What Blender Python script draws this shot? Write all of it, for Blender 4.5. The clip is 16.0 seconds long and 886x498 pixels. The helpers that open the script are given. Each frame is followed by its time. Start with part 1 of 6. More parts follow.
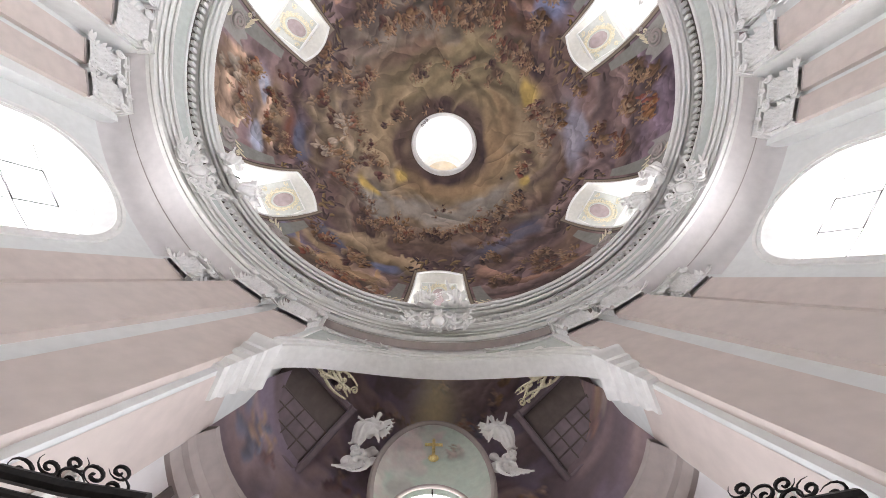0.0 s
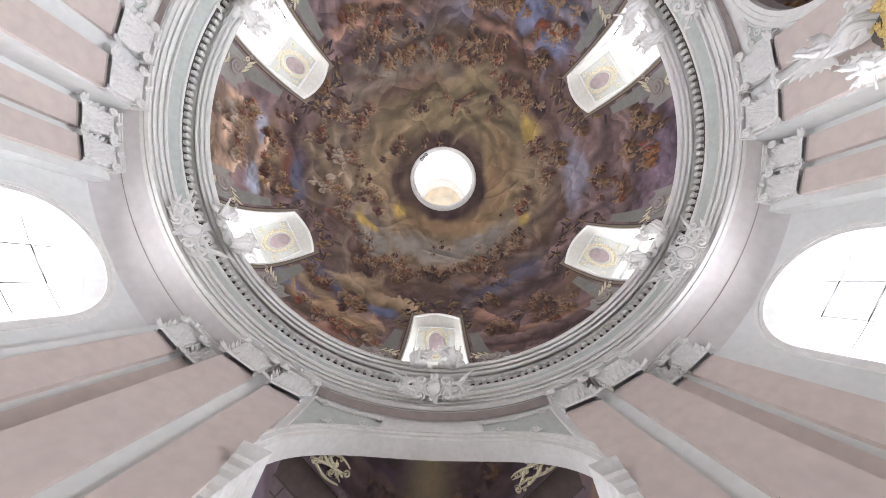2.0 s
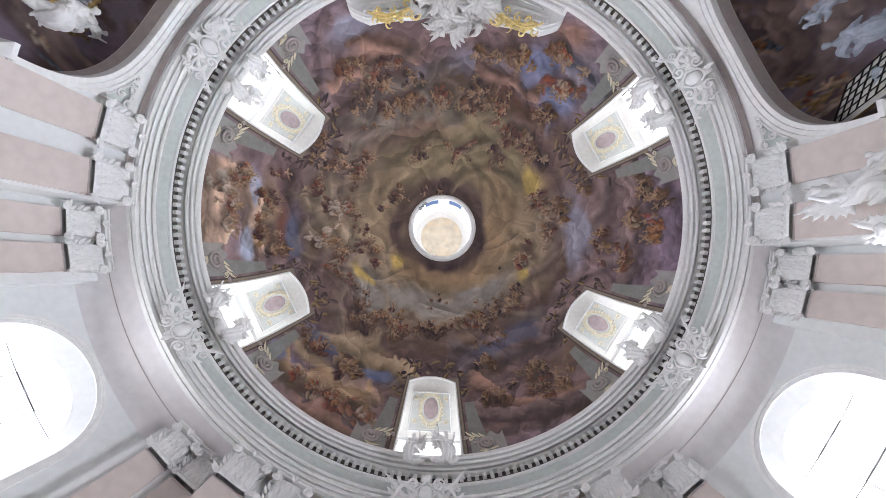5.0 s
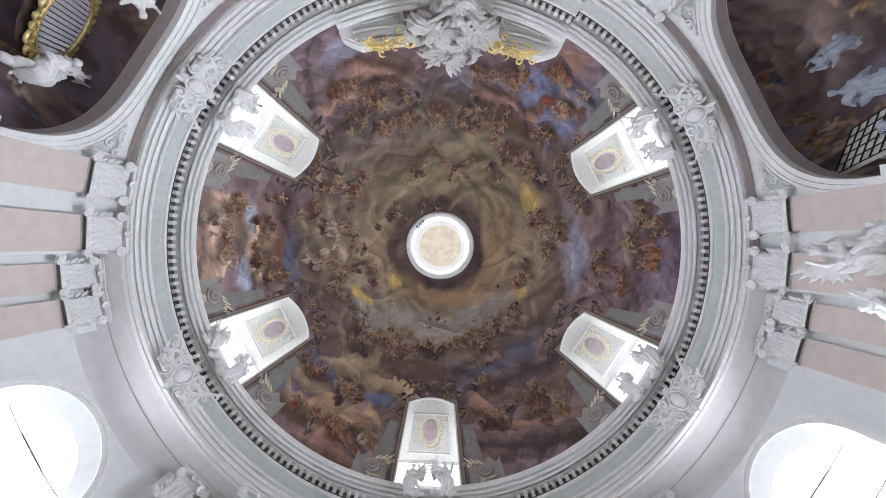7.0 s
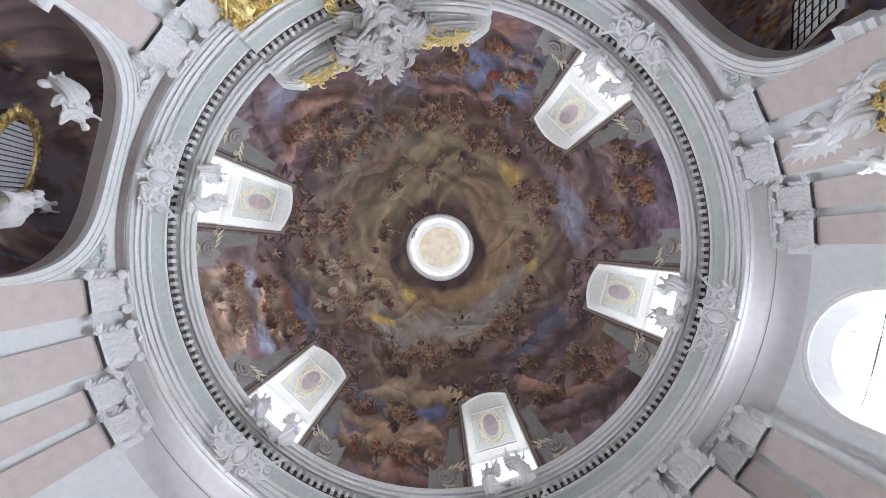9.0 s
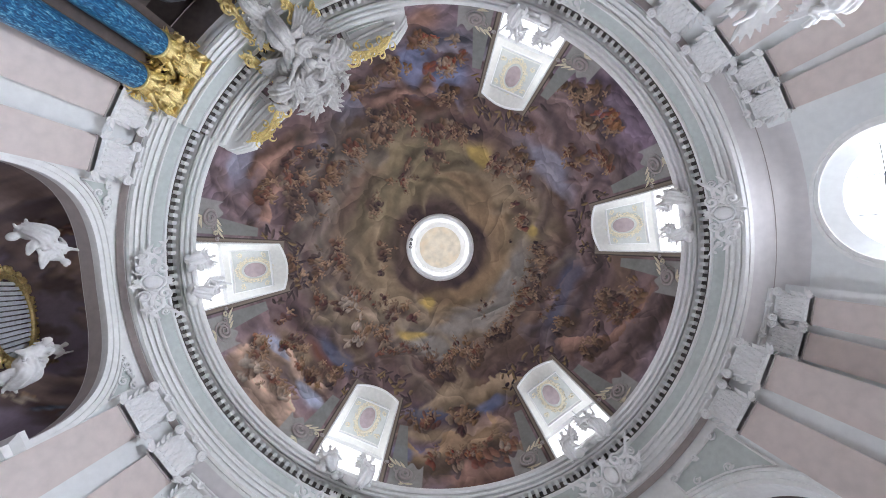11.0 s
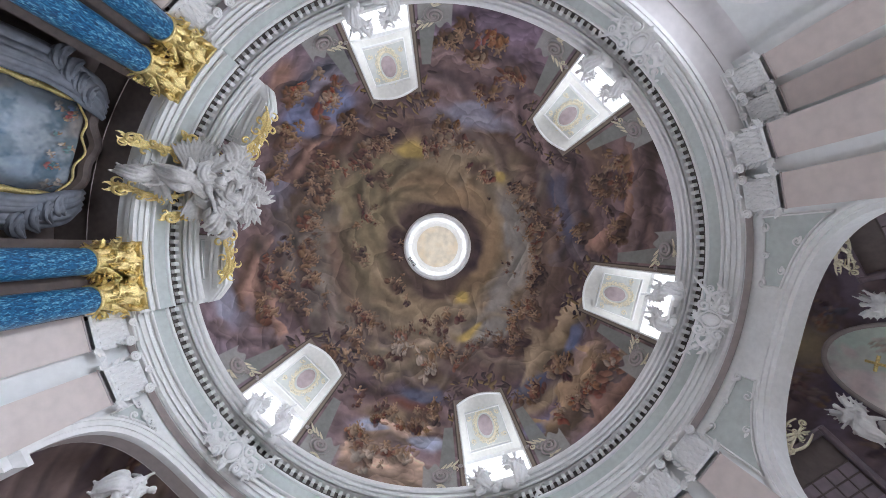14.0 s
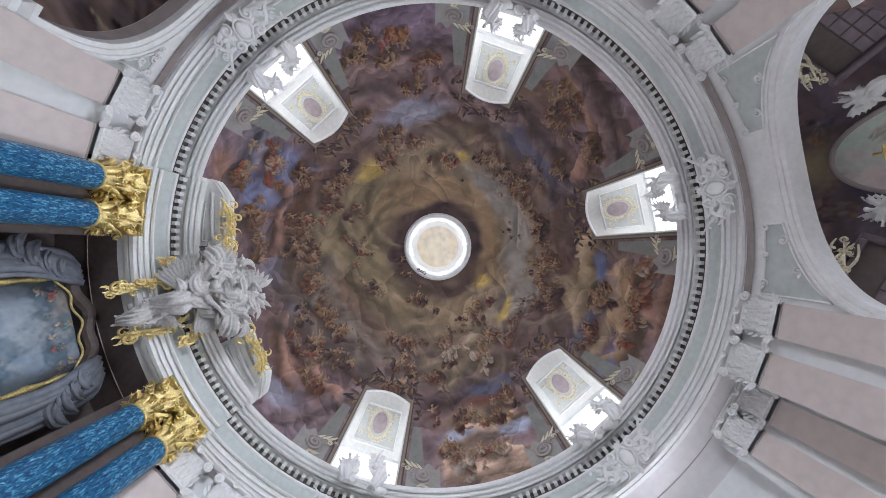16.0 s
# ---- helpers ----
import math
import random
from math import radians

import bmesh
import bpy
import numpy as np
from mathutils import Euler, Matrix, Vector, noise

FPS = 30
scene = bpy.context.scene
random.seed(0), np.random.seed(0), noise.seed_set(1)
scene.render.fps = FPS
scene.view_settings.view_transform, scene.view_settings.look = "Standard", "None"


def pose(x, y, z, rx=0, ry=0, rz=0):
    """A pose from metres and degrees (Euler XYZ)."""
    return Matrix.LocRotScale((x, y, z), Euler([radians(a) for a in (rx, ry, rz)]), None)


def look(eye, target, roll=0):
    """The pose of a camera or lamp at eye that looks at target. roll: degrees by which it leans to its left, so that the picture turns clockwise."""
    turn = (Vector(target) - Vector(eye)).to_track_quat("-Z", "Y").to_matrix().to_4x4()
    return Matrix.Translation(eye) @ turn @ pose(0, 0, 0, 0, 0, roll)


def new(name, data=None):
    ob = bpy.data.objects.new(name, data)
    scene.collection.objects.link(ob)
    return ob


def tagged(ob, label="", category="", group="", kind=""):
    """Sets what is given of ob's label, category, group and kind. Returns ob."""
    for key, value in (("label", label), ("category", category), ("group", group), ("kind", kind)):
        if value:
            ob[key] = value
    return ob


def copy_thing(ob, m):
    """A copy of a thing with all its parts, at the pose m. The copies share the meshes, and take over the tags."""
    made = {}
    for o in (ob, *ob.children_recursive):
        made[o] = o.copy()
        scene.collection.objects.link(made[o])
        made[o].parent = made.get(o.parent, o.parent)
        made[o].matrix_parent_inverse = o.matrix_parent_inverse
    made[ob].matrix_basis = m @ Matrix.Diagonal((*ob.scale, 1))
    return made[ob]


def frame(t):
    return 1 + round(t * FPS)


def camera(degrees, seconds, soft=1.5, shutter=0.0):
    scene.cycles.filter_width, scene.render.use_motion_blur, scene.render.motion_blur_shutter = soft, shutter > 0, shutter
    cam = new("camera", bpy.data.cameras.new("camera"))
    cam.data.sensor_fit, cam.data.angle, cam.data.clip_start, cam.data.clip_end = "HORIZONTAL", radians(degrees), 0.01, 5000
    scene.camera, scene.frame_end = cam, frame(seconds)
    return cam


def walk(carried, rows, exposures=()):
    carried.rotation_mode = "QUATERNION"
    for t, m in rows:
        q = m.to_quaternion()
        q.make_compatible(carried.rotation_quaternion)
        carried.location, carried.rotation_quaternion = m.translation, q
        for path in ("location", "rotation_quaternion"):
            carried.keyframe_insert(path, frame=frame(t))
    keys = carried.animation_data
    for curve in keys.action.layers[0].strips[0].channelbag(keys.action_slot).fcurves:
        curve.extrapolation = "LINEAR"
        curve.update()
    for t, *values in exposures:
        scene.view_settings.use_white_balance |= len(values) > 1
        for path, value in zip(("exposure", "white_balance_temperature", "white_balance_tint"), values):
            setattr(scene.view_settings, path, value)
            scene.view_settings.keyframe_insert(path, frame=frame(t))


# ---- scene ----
cam = camera(106.2, 16.0, soft=0.6)
PATH = [
    (0, pose(0, 6.222, 1.7, 185.03, 0.60, -1.9)),
    (0.5, pose(0, 5.861, 1.7, 185.32, 0.64, -2.05)),
    (1, pose(0, 5.453, 1.7, 185.22, 0.68, -2.25)),
    (1.5, pose(0, 5.035, 1.7, 185.17, 0.65, -2.45)),
    (2, pose(0, 4.607, 1.7, 185.12, 0.73, -2.55)),
    (2.5, pose(0, 4.18, 1.7, 184.98, 0.65, -2.65)),
    (3, pose(0, 3.724, 1.7, 184.67, 0.62, -2.8)),
    (3.5, pose(0, 3.249, 1.7, 184.33, 0.60, -3.0)),
    (4, pose(0, 2.736, 1.7, 184.03, 0.46, -3.2)),
    (5.2, pose(0, 1.36, 1.7, 182.0, 0.53, -3.6)),
    (6.5, pose(0, 0.19, 1.7, 179.85, 0.53, -3.75)),
    (7, pose(0, 0.057, 1.7, 179.63, 0.50, -3.05)),
    (7.5, pose(0, 0, 1.7, 179.56, 0.49, -1.0)),
    (8, pose(0, 0, 1.7, 179.66, 0.49, 4.0)),
    (8.5, pose(0, 0, 1.7, 179.71, 0.49, 9.9)),
    (9, pose(0, 0, 1.7, 179.71, 0.49, 15.9)),
    (11.5, pose(0, 0, 1.7, 179.71, 0.49, 43.3)),
    (12, pose(0, 0, 1.7, 179.71, 0.49, 50.6)),
    (12.5, pose(0, 0, 1.7, 179.71, 0.54, 57.7)),
    (13, pose(0, 0, 1.7, 179.71, 0.88, 64.3)),
    (13.5, pose(0, 0, 1.7, 179.66, 0.97, 69.9)),
    (14, pose(0, 0, 1.7, 179.61, 0.97, 75.1)),
    (14.5, pose(0, 0, 1.7, 179.66, 0.97, 80.3)),
    (15, pose(0, 0, 1.7, 179.66, 0.97, 86.8)),
    (15.5, pose(0, 0, 1.7, 179.66, 0.92, 94.0)),
    (16, pose(0, 0, 1.7, 179.61, 0.92, 101.9)),
]
walk(cam, PATH, [(0, 0.50, 6800, 16), (4, 0.36, 6400, 16), (7, 0.25, 6200, 15), (12, 0.13, 6100, 15), (16, 0.08, 6100, 15)])

# ---- world, sun, window light, fill ----
world = bpy.data.worlds.new("world")
scene.world = world
world.use_nodes = True
wn = world.node_tree
sky = wn.nodes.new("ShaderNodeTexSky")
sky.sky_type = "NISHITA"
sky.sun_disc = False
sky.sun_elevation, sky.sun_rotation = radians(48), radians(60)
wn.links.new(sky.outputs[0], wn.nodes["Background"].inputs[0])
wn.nodes["Background"].inputs[1].default_value = 0.15
sun = new("sun", bpy.data.lights.new("sun", "SUN"))
sun.data.energy, sun.data.angle, sun.data.color = 3.0, radians(0.5), (1, 0.95, 0.87)
sun.matrix_world = look((20, -8, 24), (0, 0, 0))


def place(az, r, z):
    """Frame on the round plan: az degrees from the altar's axis, x along the wall, y towards the middle."""
    a = radians(az)
    c, s = math.cos(a), math.sin(a)
    return Matrix(((c, -s, 0, r * s), (s, c, 0, -r * c), (0, 0, 1, z), (0, 0, 0, 1)))


def window_or_fill_lamp(az, r, z, w, h, watts, down=20, colour=(0.86, 0.93, 1)):
    ob = new("window_light", bpy.data.lights.new("window_light", "AREA"))
    ob.data.shape, ob.data.size, ob.data.size_y = "RECTANGLE", w, h
    ob.data.energy, ob.data.color = watts, colour
    ob.matrix_world = place(az, r, z) @ pose(0, 0, 0, 90 - down, 0, 0)
    return ob


DOME_WINDOWS = (60, 120, 180, 240, 300)
for az_ in DOME_WINDOWS:
    window_or_fill_lamp(az_, 7.95, 12.4, 1.8, 1.9, 48, 25)
for az_, w_ in ((120, 570), (240, 330)):
    window_or_fill_lamp(az_, 9.8, 6.6, 2.2, 4.2, w_, 8).data.spread = radians(115)
window_or_fill_lamp(180, 9.9, 4.0, 1.8, 2.6, 95, 0)
for az_ in (60, 300):
    window_or_fill_lamp(az_, 11.2, 4.0, 1.6, 2.4, 34, 0)
# Unseen fill lamp added at the altar; no window stands there.
window_or_fill_lamp(0, 9.0, 2.2, 2.6, 2.4, 60, -15)
top_lamp = window_or_fill_lamp(0, 0, 21.2, 2.0, 2.0, 40)
top_lamp.matrix_world = pose(0, 0, 21.6, 0, 0, 0)


# ---- materials ----
def material(name, colour, rough=0.7, metal=0.0, grain=12.0, vary=0.08, bump=0.15, stain=0.0, stain_colour=(0.3, 0.26, 0.2), scale2=1.3):
    m = bpy.data.materials.new(name)
    m.use_nodes = True
    t = m.node_tree
    b = t.nodes["Principled BSDF"]
    b.inputs["Roughness"].default_value = rough
    b.inputs["Metallic"].default_value = metal
    co = t.nodes.new("ShaderNodeTexCoord")
    n1, n2 = t.nodes.new("ShaderNodeTexNoise"), t.nodes.new("ShaderNodeTexNoise")
    n1.inputs["Scale"].default_value, n1.inputs["Detail"].default_value = grain, 6
    n2.inputs["Scale"].default_value, n2.inputs["Detail"].default_value = scale2, 4
    for n in (n1, n2):
        t.links.new(co.outputs["Object"], n.inputs["Vector"])
    hsv = t.nodes.new("ShaderNodeHueSaturation")
    hsv.inputs["Color"].default_value = (*colour, 1)
    mr = t.nodes.new("ShaderNodeMapRange")
    mr.inputs["From Min"].default_value, mr.inputs["From Max"].default_value = 0.3, 0.7
    mr.inputs["To Min"].default_value, mr.inputs["To Max"].default_value = 1 - vary, 1 + vary
    t.links.new(n1.outputs["Fac"], mr.inputs["Value"])
    t.links.new(mr.outputs[0], hsv.inputs["Value"])
    mix = t.nodes.new("ShaderNodeMix")
    mix.data_type = "RGBA"
    mix.inputs["B"].default_value = (*stain_colour, 1)
    ms = t.nodes.new("ShaderNodeMapRange")
    ms.inputs["From Min"].default_value, ms.inputs["From Max"].default_value = 0.48, 0.75
    ms.inputs["To Max"].default_value = stain
    t.links.new(n2.outputs["Fac"], ms.inputs["Value"])
    t.links.new(ms.outputs[0], mix.inputs["Factor"])
    t.links.new(hsv.outputs[0], mix.inputs["A"])
    t.links.new(mix.outputs["Result"], b.inputs["Base Color"])
    if bump:
        bp = t.nodes.new("ShaderNodeBump")
        bp.inputs["Strength"].default_value, bp.inputs["Distance"].default_value = bump, 0.02
        t.links.new(n1.outputs["Fac"], bp.inputs["Height"])
        t.links.new(bp.outputs[0], b.inputs["Normal"])
    return m


WHITE = material("white_stucco", (0.86, 0.85, 0.83), 0.75, grain=9, vary=0.05, bump=0.2, stain=0.18, stain_colour=(0.5, 0.46, 0.4))
CARVED = material("carved_white_stucco", (0.88, 0.875, 0.86), 0.7, grain=17, vary=0.10, bump=0.4, stain=0.25, stain_colour=(0.55, 0.52, 0.48), scale2=7)
STATUE = material("white_figure_stucco", (0.87, 0.855, 0.84), 0.6, grain=14, vary=0.05, bump=0.3, stain=0.25, stain_colour=(0.45, 0.42, 0.38), scale2=4)
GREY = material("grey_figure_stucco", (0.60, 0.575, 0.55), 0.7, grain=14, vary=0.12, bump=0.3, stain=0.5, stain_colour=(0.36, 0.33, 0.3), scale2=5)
FRIEZE = material("grey_green_stucco", (0.585, 0.62, 0.59), 0.75, grain=7, vary=0.07, bump=0.12, stain=0.25, stain_colour=(0.42, 0.43, 0.4))
PINK = material("pink_scagliola", (0.70, 0.605, 0.565), 0.5, grain=5, vary=0.06, bump=0.06, stain=0.35, stain_colour=(0.70, 0.62, 0.56), scale2=0.7)
COVE = material("dusty_rose_plaster", (0.75, 0.715, 0.715), 0.75, grain=5, vary=0.05, bump=0.1, stain=0.2, stain_colour=(0.6, 0.55, 0.56))
STRIP = material("pale_grey_plaster", (0.80, 0.81, 0.80), 0.7, grain=6, vary=0.04, bump=0.1, stain=0.15, stain_colour=(0.6, 0.58, 0.56))
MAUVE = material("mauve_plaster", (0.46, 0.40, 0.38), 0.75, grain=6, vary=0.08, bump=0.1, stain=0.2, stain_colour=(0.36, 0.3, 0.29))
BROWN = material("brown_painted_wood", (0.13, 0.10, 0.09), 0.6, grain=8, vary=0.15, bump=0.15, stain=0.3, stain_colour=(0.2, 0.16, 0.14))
GOLD = material("gilding", (0.97, 0.78, 0.36), 0.42, 1.0, grain=30, vary=0.2, bump=0.8, stain=0.45, stain_colour=(0.5, 0.33, 0.1), scale2=9)
PALEGOLD = material("pale_gilding", (0.76, 0.69, 0.52), 0.55, 0.15, grain=18, vary=0.15, bump=0.4, stain=0.3, stain_colour=(0.6, 0.5, 0.3), scale2=6)
# Shade between the dentils, given as a near-black colour.
GAP_SHADE = material("dark_gap_shade", (0.10, 0.085, 0.075), 0.9, grain=10, vary=0.15, bump=0.1)
IRON = material("black_iron", (0.03, 0.028, 0.028), 0.5, 0.8, grain=20, vary=0.2, bump=0.2)
SILVER = material("silvered_slats", (0.78, 0.79, 0.82), 0.5, 0.25, grain=10, vary=0.1, bump=0.1)
# Figure stucco for the dim chapel, its shade mixed into the colour.
DIMFIG = material("shade_toned_figure_stucco", (0.40, 0.43, 0.50), 0.7, grain=14, vary=0.12, bump=0.3, stain=0.5, stain_colour=(0.25, 0.25, 0.28), scale2=5)
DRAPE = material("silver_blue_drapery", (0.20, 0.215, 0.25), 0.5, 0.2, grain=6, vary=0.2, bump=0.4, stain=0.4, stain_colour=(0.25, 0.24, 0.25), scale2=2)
FLOOR = material("dull_stone", (0.24, 0.21, 0.18), 0.5, grain=4, vary=0.1, bump=0.1, stain=0.3)
OVAL = material("rose_oval_paint", (0.36, 0.285, 0.285), 0.7, grain=5, vary=0.15, bump=0.1, stain=0.4, stain_colour=(0.55, 0.42, 0.4), scale2=3)
PANEL = material("pale_green_panel", (0.74, 0.72, 0.67), 0.75, grain=8, vary=0.06, bump=0.1, stain=0.2, stain_colour=(0.66, 0.62, 0.5))
CREAM = material("cream_paint", (0.72, 0.63, 0.50), 0.8, grain=2.5, vary=0.15, bump=0.1, stain=0.7, stain_colour=(0.78, 0.62, 0.42), scale2=1.6)
DUSK = material("violet_leaded_glass", (0.22, 0.17, 0.19), 0.4, grain=6, vary=0.15, bump=0.1)
FIELD = material("grey_green_field", (0.56, 0.565, 0.53), 0.75, grain=8, vary=0.08, bump=0.1, stain=0.25, stain_colour=(0.55, 0.52, 0.44))
ROOF = material("grey_roof_metal", (0.25, 0.27, 0.27), 0.6, grain=4, vary=0.1, bump=0.1)

MARBLE = bpy.data.materials.new("blue_marble")
MARBLE.use_nodes = True
_t = MARBLE.node_tree
_b = _t.nodes["Principled BSDF"]
_b.inputs["Roughness"].default_value = 0.3
_co, _n, _v, _r = (_t.nodes.new(k) for k in ("ShaderNodeTexCoord", "ShaderNodeTexNoise", "ShaderNodeTexNoise", "ShaderNodeValToRGB"))
_mp = _t.nodes.new("ShaderNodeMapping")
_mp.inputs["Scale"].default_value = (1.0, 1.0, 0.45)
_t.links.new(_co.outputs["Object"], _mp.inputs["Vector"])
_n.inputs["Scale"].default_value, _n.inputs["Detail"].default_value, _n.inputs["Distortion"].default_value = 26, 8, 0.8
_t.links.new(_mp.outputs[0], _n.inputs["Vector"])
for pos_, col_ in ((0.3, (0.008, 0.035, 0.09)), (0.45, (0.012, 0.085, 0.20)), (0.55, (0.025, 0.17, 0.33)), (0.66, (0.22, 0.48, 0.62))):
    e_ = _r.color_ramp.elements.new(pos_)
    e_.color = (*col_, 1)
_r.color_ramp.elements.remove(_r.color_ramp.elements[0])
_t.links.new(_n.outputs["Fac"], _r.inputs["Fac"])
_t.links.new(_r.outputs["Color"], _b.inputs["Base Color"])

GLASS = bpy.data.materials.new("window_glass")
GLASS.use_nodes = True
_t = GLASS.node_tree
_o = _t.nodes["Material Output"]
_tr, _gl, _mx = _t.nodes.new("ShaderNodeBsdfTransparent"), _t.nodes.new("ShaderNodeBsdfGlossy"), _t.nodes.new("ShaderNodeMixShader")
_gl.inputs["Roughness"].default_value = 0.05
_mx.inputs[0].default_value = 0.08
_t.links.new(_tr.outputs[0], _mx.inputs[1])
_t.links.new(_gl.outputs[0], _mx.inputs[2])
_t.links.new(_mx.outputs[0], _o.inputs["Surface"])

FRESCO = bpy.data.materials.new("fresco")
FRESCO.use_nodes = True
_t = FRESCO.node_tree
_b = _t.nodes["Principled BSDF"]
_b.inputs["Roughness"].default_value = 0.8
_a = _t.nodes.new("ShaderNodeAttribute")
_a.attribute_name = "pigment"
_n = _t.nodes.new("ShaderNodeTexNoise")
_n.inputs["Scale"].default_value, _n.inputs["Detail"].default_value = 9, 8
_co = _t.nodes.new("ShaderNodeTexCoord")
_t.links.new(_co.outputs["Object"], _n.inputs["Vector"])
_h = _t.nodes.new("ShaderNodeHueSaturation")
_m = _t.nodes.new("ShaderNodeMapRange")
_m.inputs["From Min"].default_value, _m.inputs["From Max"].default_value = 0.3, 0.7
_m.inputs["To Min"].default_value, _m.inputs["To Max"].default_value = 0.93, 1.07
_t.links.new(_n.outputs["Fac"], _m.inputs["Value"])
_t.links.new(_m.outputs[0], _h.inputs["Value"])
_t.links.new(_a.outputs["Color"], _h.inputs["Color"])
_t.links.new(_h.outputs[0], _b.inputs["Base Color"])


def glow(name, strength):
    m = bpy.data.materials.new(name)
    m.use_nodes = True
    e = m.node_tree.nodes.new("ShaderNodeEmission")
    e.inputs["Color"].default_value, e.inputs["Strength"].default_value = (0.95, 0.98, 1, 1), strength
    m.node_tree.links.new(e.outputs[0], m.node_tree.nodes["Material Output"].inputs["Surface"])
    return m


SKYGLOW, HIGHSKY = glow("bright_hazy_sky", 3.4), glow("hazy_sky_overhead", 1.7)


SOFT = (STATUE, GREY, DIMFIG, GOLD, PALEGOLD, DRAPE)


# ---- mesh tools ----
class Geo:
    """Gathers vertices and faces; made into one mesh at the end."""

    def __init__(self):
        self.v, self.f = [], []

    def add(self, verts, faces):
        k = len(self.v)
        self.v.extend([tuple(p) for p in verts])
        self.f.extend([tuple(i + k for i in f) for f in faces])

    def grid(self, rows, close=False):
        n, w = len(rows), len(rows[0])
        fs = []
        for i in range(n - 1):
            for j in range(w - 1 + (1 if close else 0)):
                a, b = i * w + j, i * w + (j + 1) % w
                fs.append((a, b, b + w, a + w))
        self.add([p for r in rows for p in r], fs)

    def box(self, x0, x1, y0, y1, z0, z1, m=None, bevel=0.0):
        b = bevel
        if b:
            rows = []
            for z, k in ((z0, b), (z0 + b, 0), (z1 - b, 0), (z1, b)):
                rows.append([(x0 + k, y0 + k, z), (x1 - k, y0 + k, z), (x1 - k, y1 - k, z), (x0 + k, y1 - k, z)])
            vs = [p for r in rows for p in r]
            fs = [(3, 2, 1, 0), (12, 13, 14, 15)]
            for i in range(3):
                for j in range(4):
                    a, c = i * 4 + j, i * 4 + (j + 1) % 4
                    fs.append((a, c, c + 4, a + 4))
        else:
            vs = [(x, y, z) for z in (z0, z1) for x, y in ((x0, y0), (x1, y0), (x1, y1), (x0, y1))]
            fs = [(3, 2, 1, 0), (4, 5, 6, 7), (0, 1, 5, 4), (1, 2, 6, 5), (2, 3, 7, 6), (3, 0, 4, 7)]
        if m is not None:
            vs = [m @ Vector(p) for p in vs]
        self.add(vs, fs)

    def tube(self, pts, radii, n=6, flat=1.0, side=None):
        """A swept round; flat squashes it along side."""
        rows = []
        pts = [Vector(p) for p in pts]
        for i, p in enumerate(pts):
            d = (pts[min(i + 1, len(pts) - 1)] - pts[max(i - 1, 0)])
            d = d.normalized() if d.length > 1e-9 else Vector((0, 0, 1))
            s = Vector(side) if side is not None else Vector((0, 1, 0))
            if abs(d.dot(s)) > 0.95:
                s = Vector((1, 0, 0))
            u = (s - d * d.dot(s)).normalized()
            w = d.cross(u)
            r = radii[i] if hasattr(radii, "__len__") else radii
            rows.append([p + u * (math.cos(2 * math.pi * k / n) * r * flat) + w * (math.sin(2 * math.pi * k / n) * r) for k in range(n)])
        k0 = len(self.v)
        self.grid(rows, True)
        self.f.append(tuple(k0 + j for j in reversed(range(n))))
        self.f.append(tuple(k0 + (len(rows) - 1) * n + j for j in range(n)))

    def ball(self, c, r, m=None, nu=10, nv=6):
        r = (r, r, r) if not hasattr(r, "__len__") else r
        rows = []
        for i in range(nv + 1):
            t = math.pi * (i * 0.98 + 0.01 * nv) / nv
            row = []
            for j in range(nu):
                a = 2 * math.pi * j / nu
                p = Vector((r[0] * math.sin(t) * math.cos(a), r[1] * math.sin(t) * math.sin(a), r[2] * math.cos(t)))
                row.append((m @ p if m is not None else p) + Vector(c))
            rows.append(row)
        k0 = len(self.v)
        self.grid(rows, True)
        self.f.append(tuple(k0 + j for j in range(nu)))
        self.f.append(tuple(k0 + nv * nu + j for j in reversed(range(nu))))

    def scroll(self, c, size, turns=1.3, thick=0.05, start=0.0, hand=1, plane="xz", flat=1.0, n=6, tail=1.0):
        """A C-scroll: a spiral that opens into a tail."""
        pts, rad = [], []
        k = max(8, int(13 * turns))
        for i in range(k + 1):
            s = i / k
            a = start + hand * s * turns * 2 * math.pi
            r = size * (0.16 + 0.84 * s ** 1.2)
            x, z = r * math.cos(a), r * math.sin(a)
            pts.append((c[0] + x, c[1] + 0.25 * size * (1 - s) * 0.6, c[2] + z) if plane == "xz" else (c[0] + x, c[1] + z, c[2]))
            rad.append(thick * (0.75 + 0.5 * math.sin(math.pi * min(1, s * 1.05))) * (1 if s < 0.8 else max(0.25, (1 - s) / 0.2 * 0.75 + 0.25) * tail))
        self.tube(pts, rad, n, flat)

    def leaf(self, base, tip, width, curl=0.3, out=(0, 1, 0)):
        """A bent, pointed blade with a ridge."""
        base, tip, out = Vector(base), Vector(tip), Vector(out)
        d = tip - base
        side = d.cross(out).normalized() if d.cross(out).length > 1e-9 else Vector((1, 0, 0))
        rows = []
        for i in range(6):
            s = i / 5
            w = width * (0.35 + 0.9 * math.sin(math.pi * min(1, s * 0.85 + 0.12))) * (1 if s < 0.95 else 0.2)
            p = base + d * s + out * (curl * d.length * (s ** 2.2))
            rows.append([p - side * w + out * (-0.12 * width), p - side * w * 0.5 + out * (0.25 * width), p + out * (-0.05 * width),
                         p + side * w * 0.5 + out * (0.25 * width), p + side * w + out * (-0.12 * width), p - out * (0.4 * width)])
        k0 = len(self.v)
        self.grid(rows, True)
        self.f.append(tuple(k0 + j for j in reversed(range(6))))
        self.f.append(tuple(k0 + 30 + j for j in range(6)))

